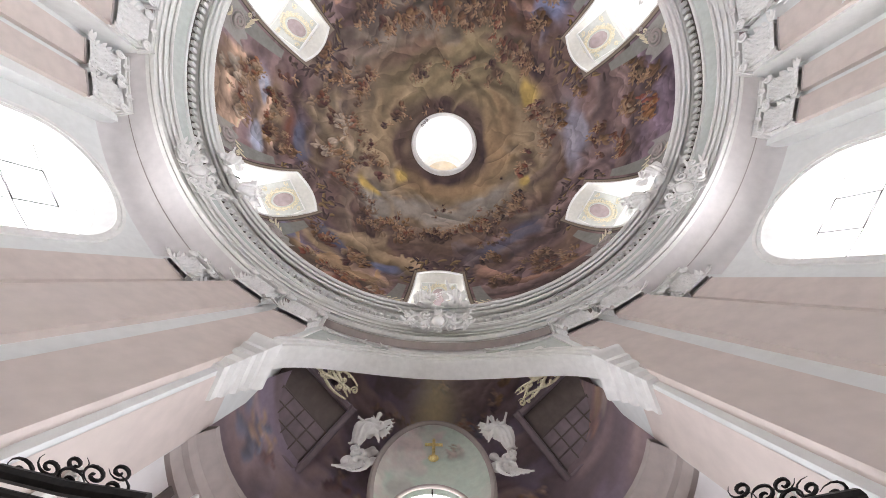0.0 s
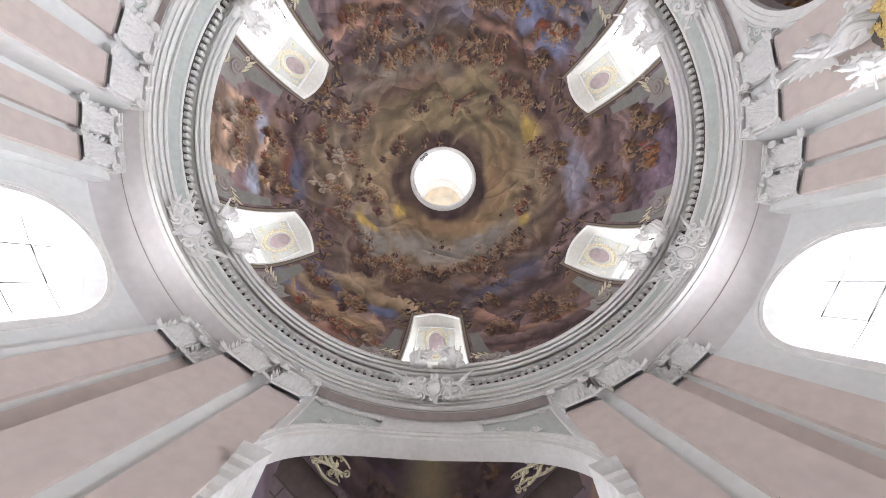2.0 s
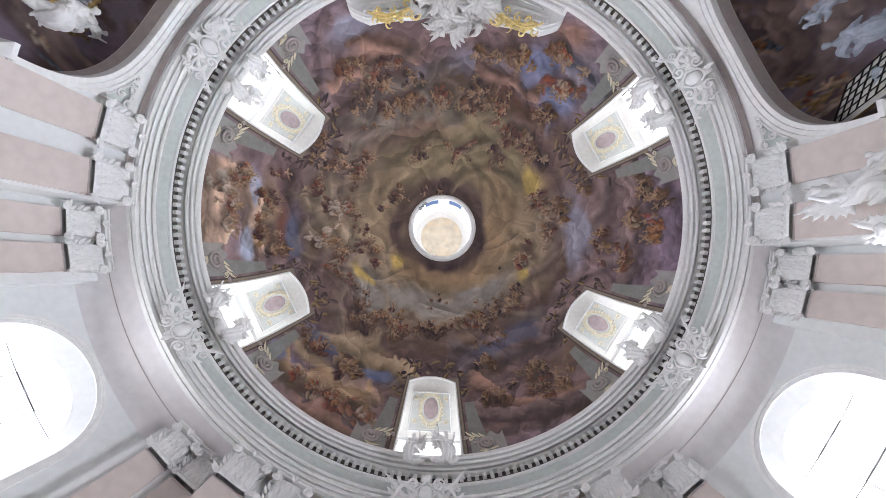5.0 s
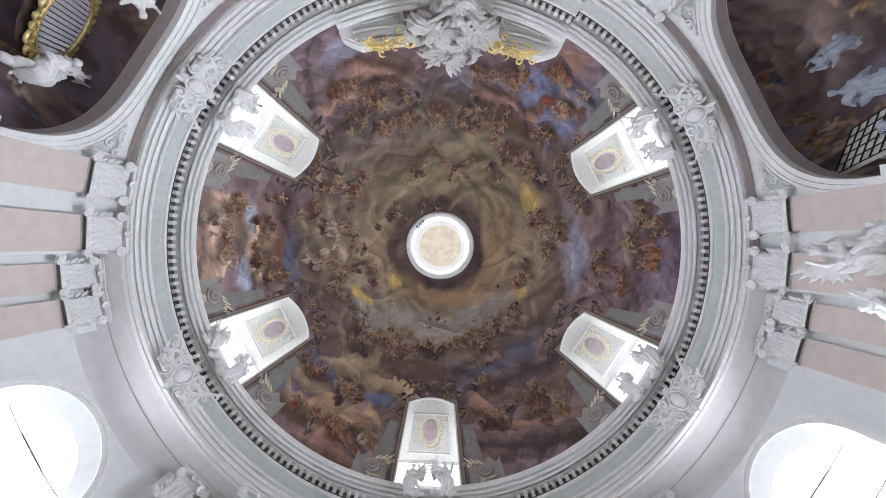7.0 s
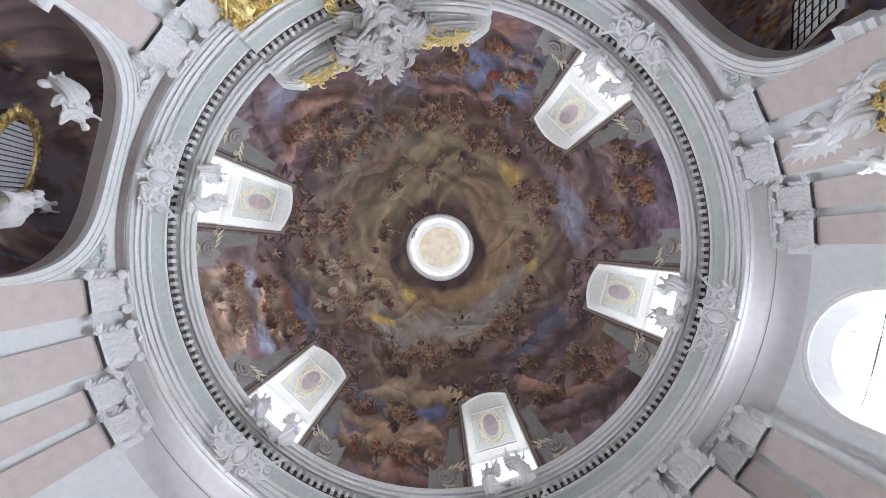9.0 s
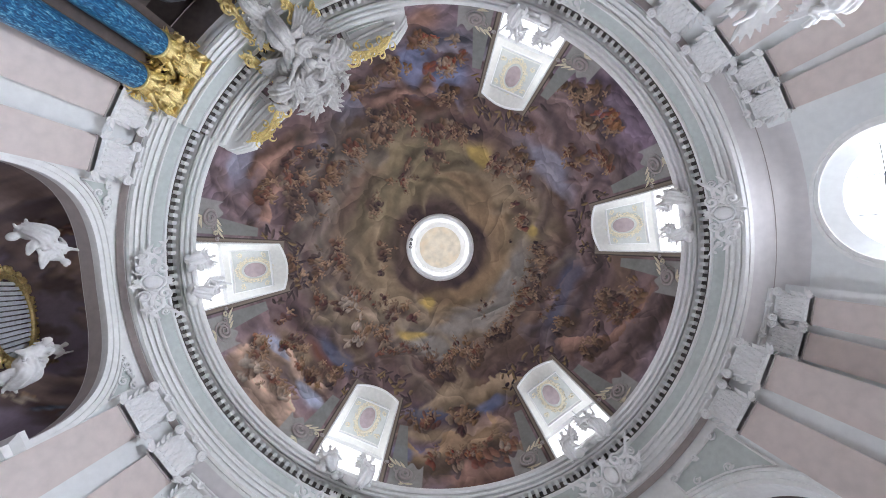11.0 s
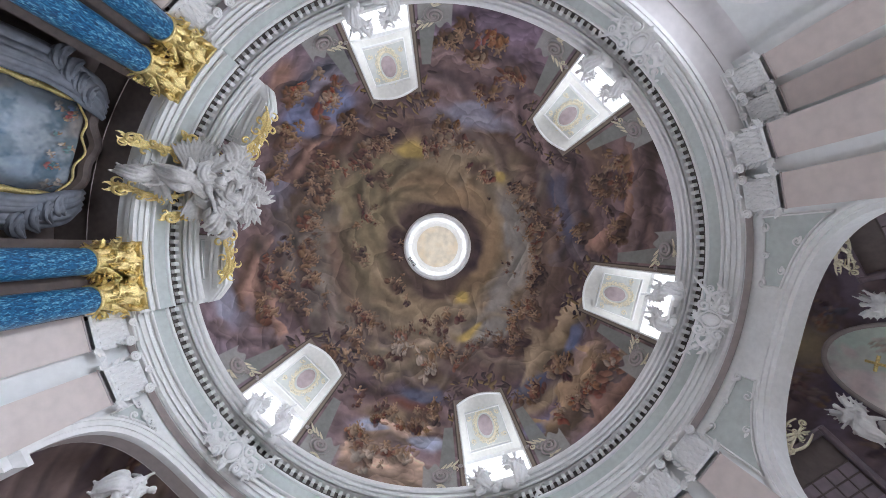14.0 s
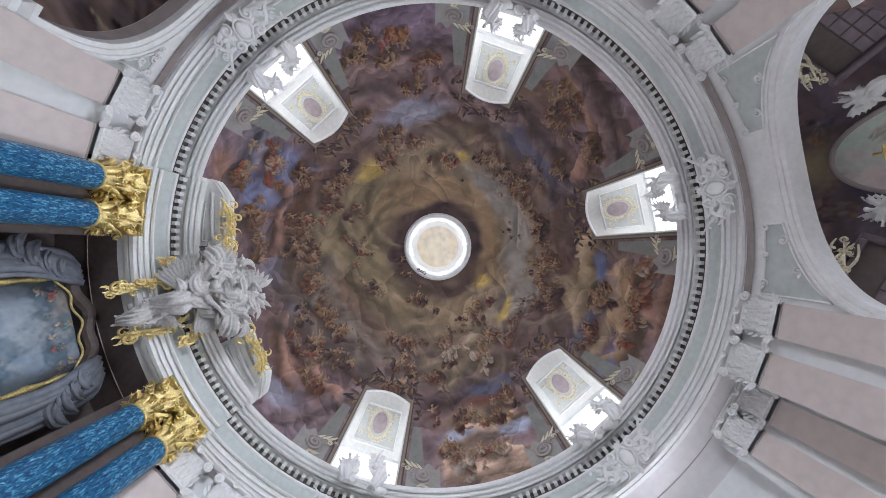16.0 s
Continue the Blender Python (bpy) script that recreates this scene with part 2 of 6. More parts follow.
    def cloth(self, pts, radii, folds=7, depth=0.35, seed=0, n=44, flat=1.0, twist=0.8, steps=5):
        """A swept body of gathered cloth: deep folds run along it and wander."""
        pts = [Vector(p) for p in pts]
        k = len(pts)
        line, rad = [], []
        for i in range(k - 1):
            p0, p1, p2, p3 = pts[max(0, i - 1)], pts[i], pts[i + 1], pts[min(k - 1, i + 2)]
            for j in range(steps + (1 if i == k - 2 else 0)):
                t = j / steps
                line.append(0.5 * (2 * p1 + (p2 - p0) * t + (2 * p0 - 5 * p1 + 4 * p2 - p3) * t * t + (3 * p1 - p0 - 3 * p2 + p3) * t ** 3))
                rad.append(radii[i] + (radii[i + 1] - radii[i]) * (t * t * (3 - 2 * t)))
        rows = []
        side = Vector((0.13, 0.97, 0.2))
        for i, p in enumerate(line):
            d = (line[min(i + 1, len(line) - 1)] - line[max(i - 1, 0)])
            d = d.normalized() if d.length > 1e-9 else Vector((0, 0, 1))
            u = side - d * d.dot(side)
            u = u.normalized() if u.length > 0.05 else d.orthogonal().normalized()
            side = u
            w = d.cross(u)
            s = i / len(line)
            row = []
            for j in range(n):
                th = 2 * math.pi * j / n
                wob = 1.3 * noise.noise(Vector((math.cos(th) * 0.9 + seed * 3.7, math.sin(th) * 0.9, s * 3.0)))
                f = abs(math.sin(folds * th / 2 + seed + twist * s * 2.2 + wob)) ** 0.8
                r = rad[i] * (1 - depth * (1 - f)) * (1 + 0.35 * wob * depth)
                row.append(p + u * (math.cos(th) * r * flat) + w * (math.sin(th) * r))
            rows.append(row)
        k0 = len(self.v)
        self.grid(rows, True)
        self.f.append(tuple(k0 + j for j in reversed(range(n))))
        self.f.append(tuple(k0 + (len(rows) - 1) * n + j for j in range(n)))

    def jitter(self, amount, freq, seed=0):
        o = Vector((seed * 7.3, seed * 3.1, seed * 1.7))
        self.v = [tuple(Vector(p) + noise.noise_vector((Vector(p) + o) * freq) * amount) for p in self.v]
        return self

    def mesh(self, name, mat, smooth=True):
        me = bpy.data.meshes.new(name)
        me.from_pydata(self.v, [], self.f)
        me.materials.append(mat)
        if smooth:
            me.shade_smooth()
            me.set_sharp_from_angle(angle=radians(38 if mat not in SOFT else 62))
        me.update()
        return me

    def make(self, name, mat, parent=None, label="", m=None, smooth=True):
        ob = new(name, self.mesh(name, mat, smooth))
        if parent is not None:
            ob.parent = parent
        if m is not None:
            ob.matrix_basis = m
        if label:
            ob["label"] = label
        return ob


def thing(name, label, category, group="", kind="", m=None):
    ob = new(name)
    ob.empty_display_size = 0.2
    if m is not None:
        ob.matrix_basis = m
    return tagged(ob, label, category, group, kind)


def clay(ob, voxel, rounds=1):
    """Fuses the overlapping lumps of a figure into one modelled skin."""
    r = ob.modifiers.new("skin", "REMESH")
    r.mode, r.voxel_size, r.use_smooth_shade = "VOXEL", voxel, True
    s = ob.modifiers.new("soften", "SMOOTH")
    s.factor, s.iterations = 0.5, rounds
    return ob


def on(az, r, z):
    a = radians(az)
    return (r * math.sin(a), -r * math.cos(a), z)


def lathe(g, prof, az0, az1, n, loop=False, caps=True):
    """Turns a profile of (radius, height) about the middle. loop: the profile is closed."""
    rows = [[on(az0 + (az1 - az0) * i / n, r, z) for r, z in prof] for i in range(n + 1)]
    k0 = len(g.v)
    g.grid(rows, loop)
    if loop and caps and abs(az1 - az0) < 359.9:
        w = len(prof)
        g.f.append(tuple(k0 + j for j in reversed(range(w))))
        g.f.append(tuple(k0 + n * w + j for j in range(w)))
    return g


def block(g, az0, az1, r0, r1, z0, z1, n=8):
    return lathe(g, [(r0, z0), (r1, z0), (r1, z1), (r0, z1)], az0, az1, n, True)


# ---- painted ceilings: pigment worked out by layered noise ----
def hash3(i, j, k, seed):
    h = (i * 374761393 + j * 668265263 + k * 2147483647 + seed * 1442695041) & 0xFFFFFFFF
    h = ((h ^ (h >> 13)) * 1274126177) & 0xFFFFFFFF
    return ((h ^ (h >> 16)) & 0xFFFF) / 65535.0


def vnoise(x, y, seed):
    i, j = np.floor(x).astype(np.int64), np.floor(y).astype(np.int64)
    u, v = x - i, y - j
    u, v = u * u * (3 - 2 * u), v * v * (3 - 2 * v)
    z = np.zeros_like(i)
    a, b = hash3(i, j, z, seed), hash3(i + 1, j, z, seed)
    c, d = hash3(i, j + 1, z, seed), hash3(i + 1, j + 1, z, seed)
    return (a * (1 - u) + b * u) * (1 - v) + (c * (1 - u) + d * u) * v


def fbm(x, y, octaves, seed):
    t, amp, tot = 0, 0.5, 0
    for o in range(octaves):
        t = t + amp * vnoise(x * 2 ** o + 13.7 * o, y * 2 ** o - 7.1 * o, seed + o)
        tot += amp
        amp *= 0.55
    return t / tot


def smooth(a, b, x):
    t = np.clip((x - a) / (b - a), 0, 1)
    return t * t * (3 - 2 * t)


def ramp(x, stops):
    xs = [s[0] for s in stops]
    return np.stack([np.interp(x, xs, [s[1][k] for s in stops]) for k in range(3)], -1)


def mixc(col, other, k):
    return col * (1 - k[..., None]) + np.asarray(other) * k[..., None]


class Painting:
    """A square of wet plaster on which soft strokes are laid one over another."""

    def __init__(self, size, x0, x1, y0, y1, seed):
        self.n, self.x0, self.y0, self.k = size, x0, y0, size / (x1 - x0)
        self.m = int((y1 - y0) * self.k)
        gx, gy = np.meshgrid((np.arange(size) + 0.5) / self.k + x0, (np.arange(self.m) + 0.5) / self.k + y0)
        self.x, self.y = gx, gy
        self.c = np.zeros((self.m, size, 3))
        self.rng = random.Random(seed)

    def stroke(self, x, y, rx, ry, ang, dark, light, alpha=1.0, soft=0.4, gdir=None):
        r = max(rx, ry)
        i0, i1 = int((x - r - self.x0) * self.k), int((x + r - self.x0) * self.k) + 2
        j0, j1 = int((y - r - self.y0) * self.k), int((y + r - self.y0) * self.k) + 2
        i0, j0, i1, j1 = max(0, i0), max(0, j0), min(self.n, i1), min(self.m, j1)
        if i1 <= i0 or j1 <= j0:
            return
        dx, dy = self.x[j0:j1, i0:i1] - x, self.y[j0:j1, i0:i1] - y
        c, s = math.cos(ang), math.sin(ang)
        u, v = (dx * c + dy * s) / rx, (-dx * s + dy * c) / ry
        d = np.sqrt(u * u + v * v)
        a = alpha * (1 - smooth(1 - soft, 1.0, d))
        g = gdir or (-s, c)
        t = np.clip(0.5 + 0.55 * (dx * g[0] + dy * g[1]) / min(rx, ry), 0, 1)[..., None]
        col = np.asarray(dark) * (1 - t) + np.asarray(light) * t
        w = self.c[j0:j1, i0:i1]
        self.c[j0:j1, i0:i1] = w + (col - w) * a[..., None]

    def bank(self, pts, size, dark, light, gdir, alpha=0.9, spread=0.6):
        """A bank of cloud: overlapping puffs along a line, lit from gdir."""
        rng = self.rng
        for (x, y) in pts:
            for _ in range(3):
                s = size * rng.uniform(0.45, 1.0)
                g = gdir(x, y) if callable(gdir) else gdir
                k = rng.uniform(0.75, 1.2)
                self.stroke(x + rng.uniform(-1, 1) * size * spread, y + rng.uniform(-1, 1) * size * spread, s * rng.uniform(0.9, 1.4), s * rng.uniform(0.55, 0.95), math.atan2(g[1], g[0]) + math.pi / 2 + rng.uniform(-0.9, 0.9),
                            np.asarray(dark) * k, np.asarray(light) * k, alpha * rng.uniform(0.7, 1), rng.choice((0.45, 0.6, 0.8)), g)

    def drapes(self, x, y, s, up, tone=1.0, cloth=None, force=1.0):
        """One draped shape: a shadow, some folds of cloth, and pale strokes."""
        rng = self.rng
        CLOTHS = ((0.27, 0.10, 0.06), (0.30, 0.19, 0.09), (0.13, 0.135, 0.165), (0.34, 0.27, 0.21), (0.27, 0.17, 0.09), (0.075, 0.05, 0.045), (0.18, 0.10, 0.085), (0.25, 0.13, 0.075), (0.13, 0.09, 0.075), (0.23, 0.165, 0.11))
        c = np.asarray(cloth or rng.choice(CLOTHS)) * tone
        f = np.asarray((0.38, 0.255, 0.175)) * tone * rng.uniform(0.75, 1.1)
        ux, uy = up
        sx, sy = uy, -ux
        self.stroke(x - ux * 0.5 * s, y - uy * 0.5 * s, s * 1.05, s * 0.7, rng.uniform(0, 3), (0.05, 0.033, 0.03), (0.09, 0.062, 0.052), 0.45 * force, 0.8)
        lean = rng.uniform(-0.8, 0.8)
        base = math.atan2(uy, ux) + lean
        for k in range(4):
            o = rng.uniform(-0.45, 0.45)
            self.stroke(x + sx * o * s - ux * 0.25 * s * k * 0.5, y + sy * o * s - uy * 0.25 * s * k * 0.5, s * rng.uniform(0.3, 0.5), s * rng.uniform(0.2, 0.34),
                        base + rng.uniform(-1.0, 1.0), c * 0.38, c * rng.uniform(1.0, 1.4), 0.95 * force, 0.4)
        bx, by = x + math.cos(base) * 0.35 * s, y + math.sin(base) * 0.35 * s
        self.stroke(bx, by, s * 0.34, s * 0.19, base, f * 0.4, f * 1.2, 0.95 * force, 0.4)
        self.stroke(x + math.cos(base) * 0.78 * s, y + math.sin(base) * 0.78 * s, s * 0.15, s * 0.14, 0, f * 0.4, f * 1.15, force, 0.4)
        for k in range(2):
            t = base + rng.choice((-1, 1)) * rng.uniform(0.6, 1.8)
            self.stroke(bx + math.cos(t) * 0.3 * s, by + math.sin(t) * 0.3 * s, s * 0.27, s * 0.11, t, f * 0.5, f * 1.1, 0.95 * force, 0.4)
        if rng.random() < 0.6:
            t = base + rng.uniform(-2.2, 2.2)
            self.stroke(x + math.cos(t) * 0.55 * s, y + math.sin(t) * 0.55 * s, s * 0.42, s * 0.19, t + 0.5, c * 0.45, c * 1.25, 0.9 * force, 0.4)

    def crisp(self, reach, gain):
        """Strengthens the drawing: each place is pushed away from the mean round it."""
        C = np.pad(self.c, ((reach + 1, reach), (reach + 1, reach), (0, 0)), mode="edge").cumsum(0).cumsum(1)
        w = 2 * reach + 1
        m = (C[w:, w:] - C[:-w, w:] - C[w:, :-w] + C[:-w, :-w]) / (w * w)
        self.c = np.maximum(0.012, self.c + gain * (self.c - m))

    def sample(self, x, y):
        u, v = np.clip((x - self.x0) * self.k - 0.5, 0, self.n - 1.001), np.clip((y - self.y0) * self.k - 0.5, 0, self.m - 1.001)
        i, j = u.astype(int), v.astype(int)
        a, b = (u - i)[..., None], (v - j)[..., None]
        C = self.c
        return (C[j, i] * (1 - a) + C[j, i + 1] * a) * (1 - b) + (C[j + 1, i] * (1 - a) + C[j + 1, i + 1] * a) * b


# pigments of the dome fresco
TAN, AMBER, OLIVE, UMBER, YELLOW = (0.29, 0.225, 0.155), (0.27, 0.19, 0.12), (0.225, 0.185, 0.12), (0.155, 0.105, 0.085), (0.40, 0.30, 0.11)
DEEP, SLATE, PEARL, RUST, NIGHT = (0.075, 0.05, 0.05), (0.19, 0.165, 0.145), (0.27, 0.255, 0.245), (0.17, 0.075, 0.05), (0.09, 0.095, 0.15)
BLUE, DUSKY, AZURE, SKY, BLUSH = (0.17, 0.19, 0.32), (0.19, 0.18, 0.235), (0.27, 0.275, 0.37), (0.36, 0.40, 0.54), (0.27, 0.165, 0.135)
MAUVE_, VIOLET, PEACH = (0.17, 0.12, 0.125), (0.205, 0.155, 0.225), (0.54, 0.40, 0.32)
WARM = ((0.22, 0.10, 0.07), (0.26, 0.165, 0.10), (0.20, 0.12, 0.085), (0.30, 0.225, 0.17), (0.14, 0.075, 0.065))
DIM = ((0.16, 0.10, 0.075), (0.10, 0.065, 0.06), (0.20, 0.12, 0.08), (0.24, 0.17, 0.12))
PALE = ((0.46, 0.40, 0.35), (0.48, 0.40, 0.34), (0.36, 0.27, 0.21), (0.34, 0.18, 0.13))
FLAME = ((0.32, 0.115, 0.08), (0.35, 0.18, 0.10), (0.28, 0.10, 0.075), (0.38, 0.29, 0.23), (0.24, 0.14, 0.11))
RADIAL = ((0.0, (0.10, 0.07, 0.06)), (0.14, (0.085, 0.06, 0.055)), (0.19, (0.11, 0.08, 0.062)), (0.26, (0.22, 0.165, 0.105)), (0.36, (0.215, 0.17, 0.125)),
          (0.44, (0.175, 0.13, 0.105)), (0.52, (0.135, 0.092, 0.08)), (0.62, (0.14, 0.095, 0.095)), (0.75, (0.165, 0.115, 0.125)), (0.88, (0.20, 0.145, 0.165)), (1.0, (0.215, 0.17, 0.215)))
# soft fields of colour: az, q, spread in az, spread in q, pigment
FIELDS_HEART = (
    (-92, 0.25, 24, 0.079, TAN), (-85, 0.19, 50, 0.028, DEEP), (86, 0.24, 22, 0.060, AMBER), (74, 0.17, 48, 0.023, DEEP), (2, 0.27, 44, 0.093, OLIVE), (-17, 0.39, 24, 0.060, UMBER),
    (18, 0.39, 14, 0.065, OLIVE), (-42, 0.48, 17, 0.046, SLATE), (60, 0.42, 7, 0.030, YELLOW), (-122, 0.39, 8, 0.030, YELLOW), (120, 0.38, 5, 0.028, YELLOW), (-124, 0.24, 7, 0.021, YELLOW),
    (-168, 0.35, 42, 0.039, PEARL), (155, 0.33, 22, 0.039, PEARL), (-135, 0.42, 12, 0.042, PEARL), (-174, 0.22, 48, 0.035, AMBER), (45, 0.37, 13, 0.060, OLIVE), (89, 0.35, 15, 0.042, TAN),
    (49, 0.51, 10, 0.042, DEEP), (1, 0.15, 43, 0.032, DEEP), (-83, 0.51, 12, 0.051, SLATE), (177, 0.16, 58, 0.023, DEEP),
)
FIELDS_ALTAR = (
    (42, 0.70, 5, 0.058, BLUE), (29, 0.76, 5, 0.058, BLUE), (32, 0.59, 9, 0.042, RUST), (10, 0.69, 8, 0.056, DUSKY), (-12, 0.60, 9, 0.046, DUSKY), (1, 0.61, 7, 0.037, DUSKY),
    (-30, 0.87, 6, 0.046, AZURE), (-28, 0.75, 9, 0.032, BLUSH), (32, 0.93, 4, 0.042, BLUSH), (-45, 0.61, 9, 0.032, DEEP), (90, 0.57, 14, 0.046, AZURE), (79, 0.64, 8, 0.046, MAUVE_),
    (94, 0.94, 11, 0.056, VIOLET), (75, 0.76, 5, 0.060, MAUVE_), (99, 0.82, 6, 0.060, VIOLET), (105, 0.54, 6, 0.023, DEEP), (-17, 0.73, 7, 0.032, UMBER), (43, 0.86, 5, 0.046, DUSKY),
)
FIELDS_ENTRANCE = (
    (-86, 0.91, 5, 0.060, PEACH), (-95, 0.95, 6, 0.051, PEACH), (-100, 0.81, 4, 0.028, SKY), (-86, 0.80, 4, 0.023, SKY), (-92, 0.74, 9, 0.030, TAN), (-94, 0.68, 9, 0.028, RUST),
    (-96, 0.63, 10, 0.035, NIGHT), (-79, 0.66, 6, 0.032, DEEP), (-136, 0.86, 3, 0.032, BLUE), (-139, 0.69, 7, 0.030, NIGHT), (-161, 0.67, 7, 0.032, BLUE), (-142, 0.76, 9, 0.026, TAN),
    (-156, 0.79, 6, 0.042, PEACH), (-155, 1.02, 8, 0.046, BLUSH), (-150, 0.59, 11, 0.032, AMBER), (148, 0.56, 14, 0.042, NIGHT), (159, 0.65, 8, 0.032, UMBER), (151, 0.86, 11, 0.032, BLUSH),
    (135, 0.74, 11, 0.042, UMBER), (160, 0.90, 9, 0.037, MAUVE_), (139, 0.96, 8, 0.037, MAUVE_),
)
BANKS_HEART = (
    (-113, -76, 0.34, 0.34, 0.070, TAN), (-49, 36, 0.29, 0.29, 0.093, OLIVE), (60, 109, 0.26, 0.27, 0.065, AMBER), (135, 225, 0.28, 0.31, 0.065, AMBER), (-111, -69, 0.48, 0.45, 0.084, TAN),
    (-41, -2, 0.53, 0.44, 0.093, SLATE), (-2, 32, 0.45, 0.48, 0.084, OLIVE), (-66, -41, 0.56, 0.53, 0.079, SLATE), (-169, -127, 0.46, 0.54, 0.074, UMBER),
    (142, 190, 0.45, 0.46, 0.074, UMBER), (83, 128, 0.51, 0.45, 0.079, UMBER), (29, 60, 0.51, 0.56, 0.079, UMBER), (-71, -32, 0.23, 0.28, 0.051, TAN), (34, 62, 0.27, 0.26, 0.051, AMBER),
)
BANKS_RIM = (
    (179, 221, 0.62, 0.59, 0.102, TAN), (-163, -134, 0.79, 0.83, 0.111, AMBER), (-171, -145, 0.93, 0.93, 0.097, BLUSH), (116, 157, 0.60, 0.53, 0.102, MAUVE_),
    (142, 167, 0.86, 0.65, 0.107, BLUSH), (135, 165, 0.90, 0.79, 0.097, MAUVE_), (67, 110, 0.77, 0.76, 0.102, MAUVE_), (72, 100, 0.85, 0.95, 0.102, VIOLET),
    (-104, -81, 0.75, 0.76, 0.070, PEACH), (-101, -83, 0.92, 0.92, 0.102, PEACH), (-28, -15, 0.79, 0.68, 0.074, BLUSH), (14, 37, 0.61, 0.64, 0.079, BLUSH), (36, 51, 0.79, 0.80, 0.079, DUSKY),
    (-46, -31, 0.73, 0.68, 0.079, BLUSH), (-26, 18, 0.54, 0.52, 0.079, UMBER),
)
GROUPS_ALTAR = (
    (-36, 0.75, 10, WARM), (-31, 0.64, 12, WARM), (-38, 0.62, 7, DIM), (-28, 0.53, 8, WARM), (-19, 0.65, 6, DIM), (-18, 0.54, 10, WARM), (-4, 0.53, 9, WARM), (10, 0.52, 8, DIM),
    (23, 0.57, 9, WARM), (23, 0.76, 11, WARM), (13, 0.74, 6, DIM), (32, 0.85, 10, FLAME), (40, 0.75, 8, FLAME), (40, 0.62, 6, DIM), (44, 0.47, 9, WARM), (33, 0.47, 6, WARM),
    (75, 0.42, 8, WARM), (77, 0.51, 8, DIM), (88, 0.44, 7, WARM), (105, 0.36, 6, WARM), (79, 0.84, 10, DIM), (86, 0.79, 6, WARM), (89, 0.87, 7, FLAME), (99, 0.76, 7, WARM),
    (93, 0.66, 6, WARM), (37, 0.36, 4, DIM), (-26, 0.70, 6, WARM), (13, 0.58, 6, DIM), (83, 0.91, 5, DIM), (70, 0.62, 5, DIM), (13, 0.33, 5, WARM), (-19, 0.33, 4, DIM),
)
GROUPS_ENTRANCE = (
    (-56, 0.41, 10, WARM), (-66, 0.51, 6, DIM), (-63, 0.60, 9, DIM), (-77, 0.52, 6, WARM), (-85, 0.44, 9, PALE), (-103, 0.49, 8, PALE), (-113, 0.46, 7, WARM), (-141, 0.48, 11, DIM),
    (-155, 0.44, 11, WARM), (-177, 0.42, 11, DIM), (164, 0.40, 11, WARM), (147, 0.42, 9, DIM), (133, 0.41, 8, DIM), (-82, 0.84, 9, PALE), (-86, 0.90, 7, PALE), (-92, 0.87, 9, PALE),
    (-86, 0.71, 9, WARM), (-96, 0.72, 9, WARM), (-100, 0.68, 6, DIM), (-145, 0.87, 9, FLAME), (-153, 0.86, 10, FLAME), (-150, 0.71, 8, WARM), (-160, 0.86, 8, PALE), (-138, 0.71, 7, WARM),
    (146, 0.79, 9, WARM), (147, 0.72, 7, DIM), (142, 0.82, 6, WARM), (159, 0.74, 6, DIM), (157, 0.60, 6, DIM), (-60, 0.22, 5, DIM), (-20, 0.16, 4, DIM), (-113, 0.30, 5, WARM),
    (-160, 0.47, 6, DIM),
)


def polar(az, q):
    a = radians(az)
    return q * math.sin(a), q * math.cos(a)


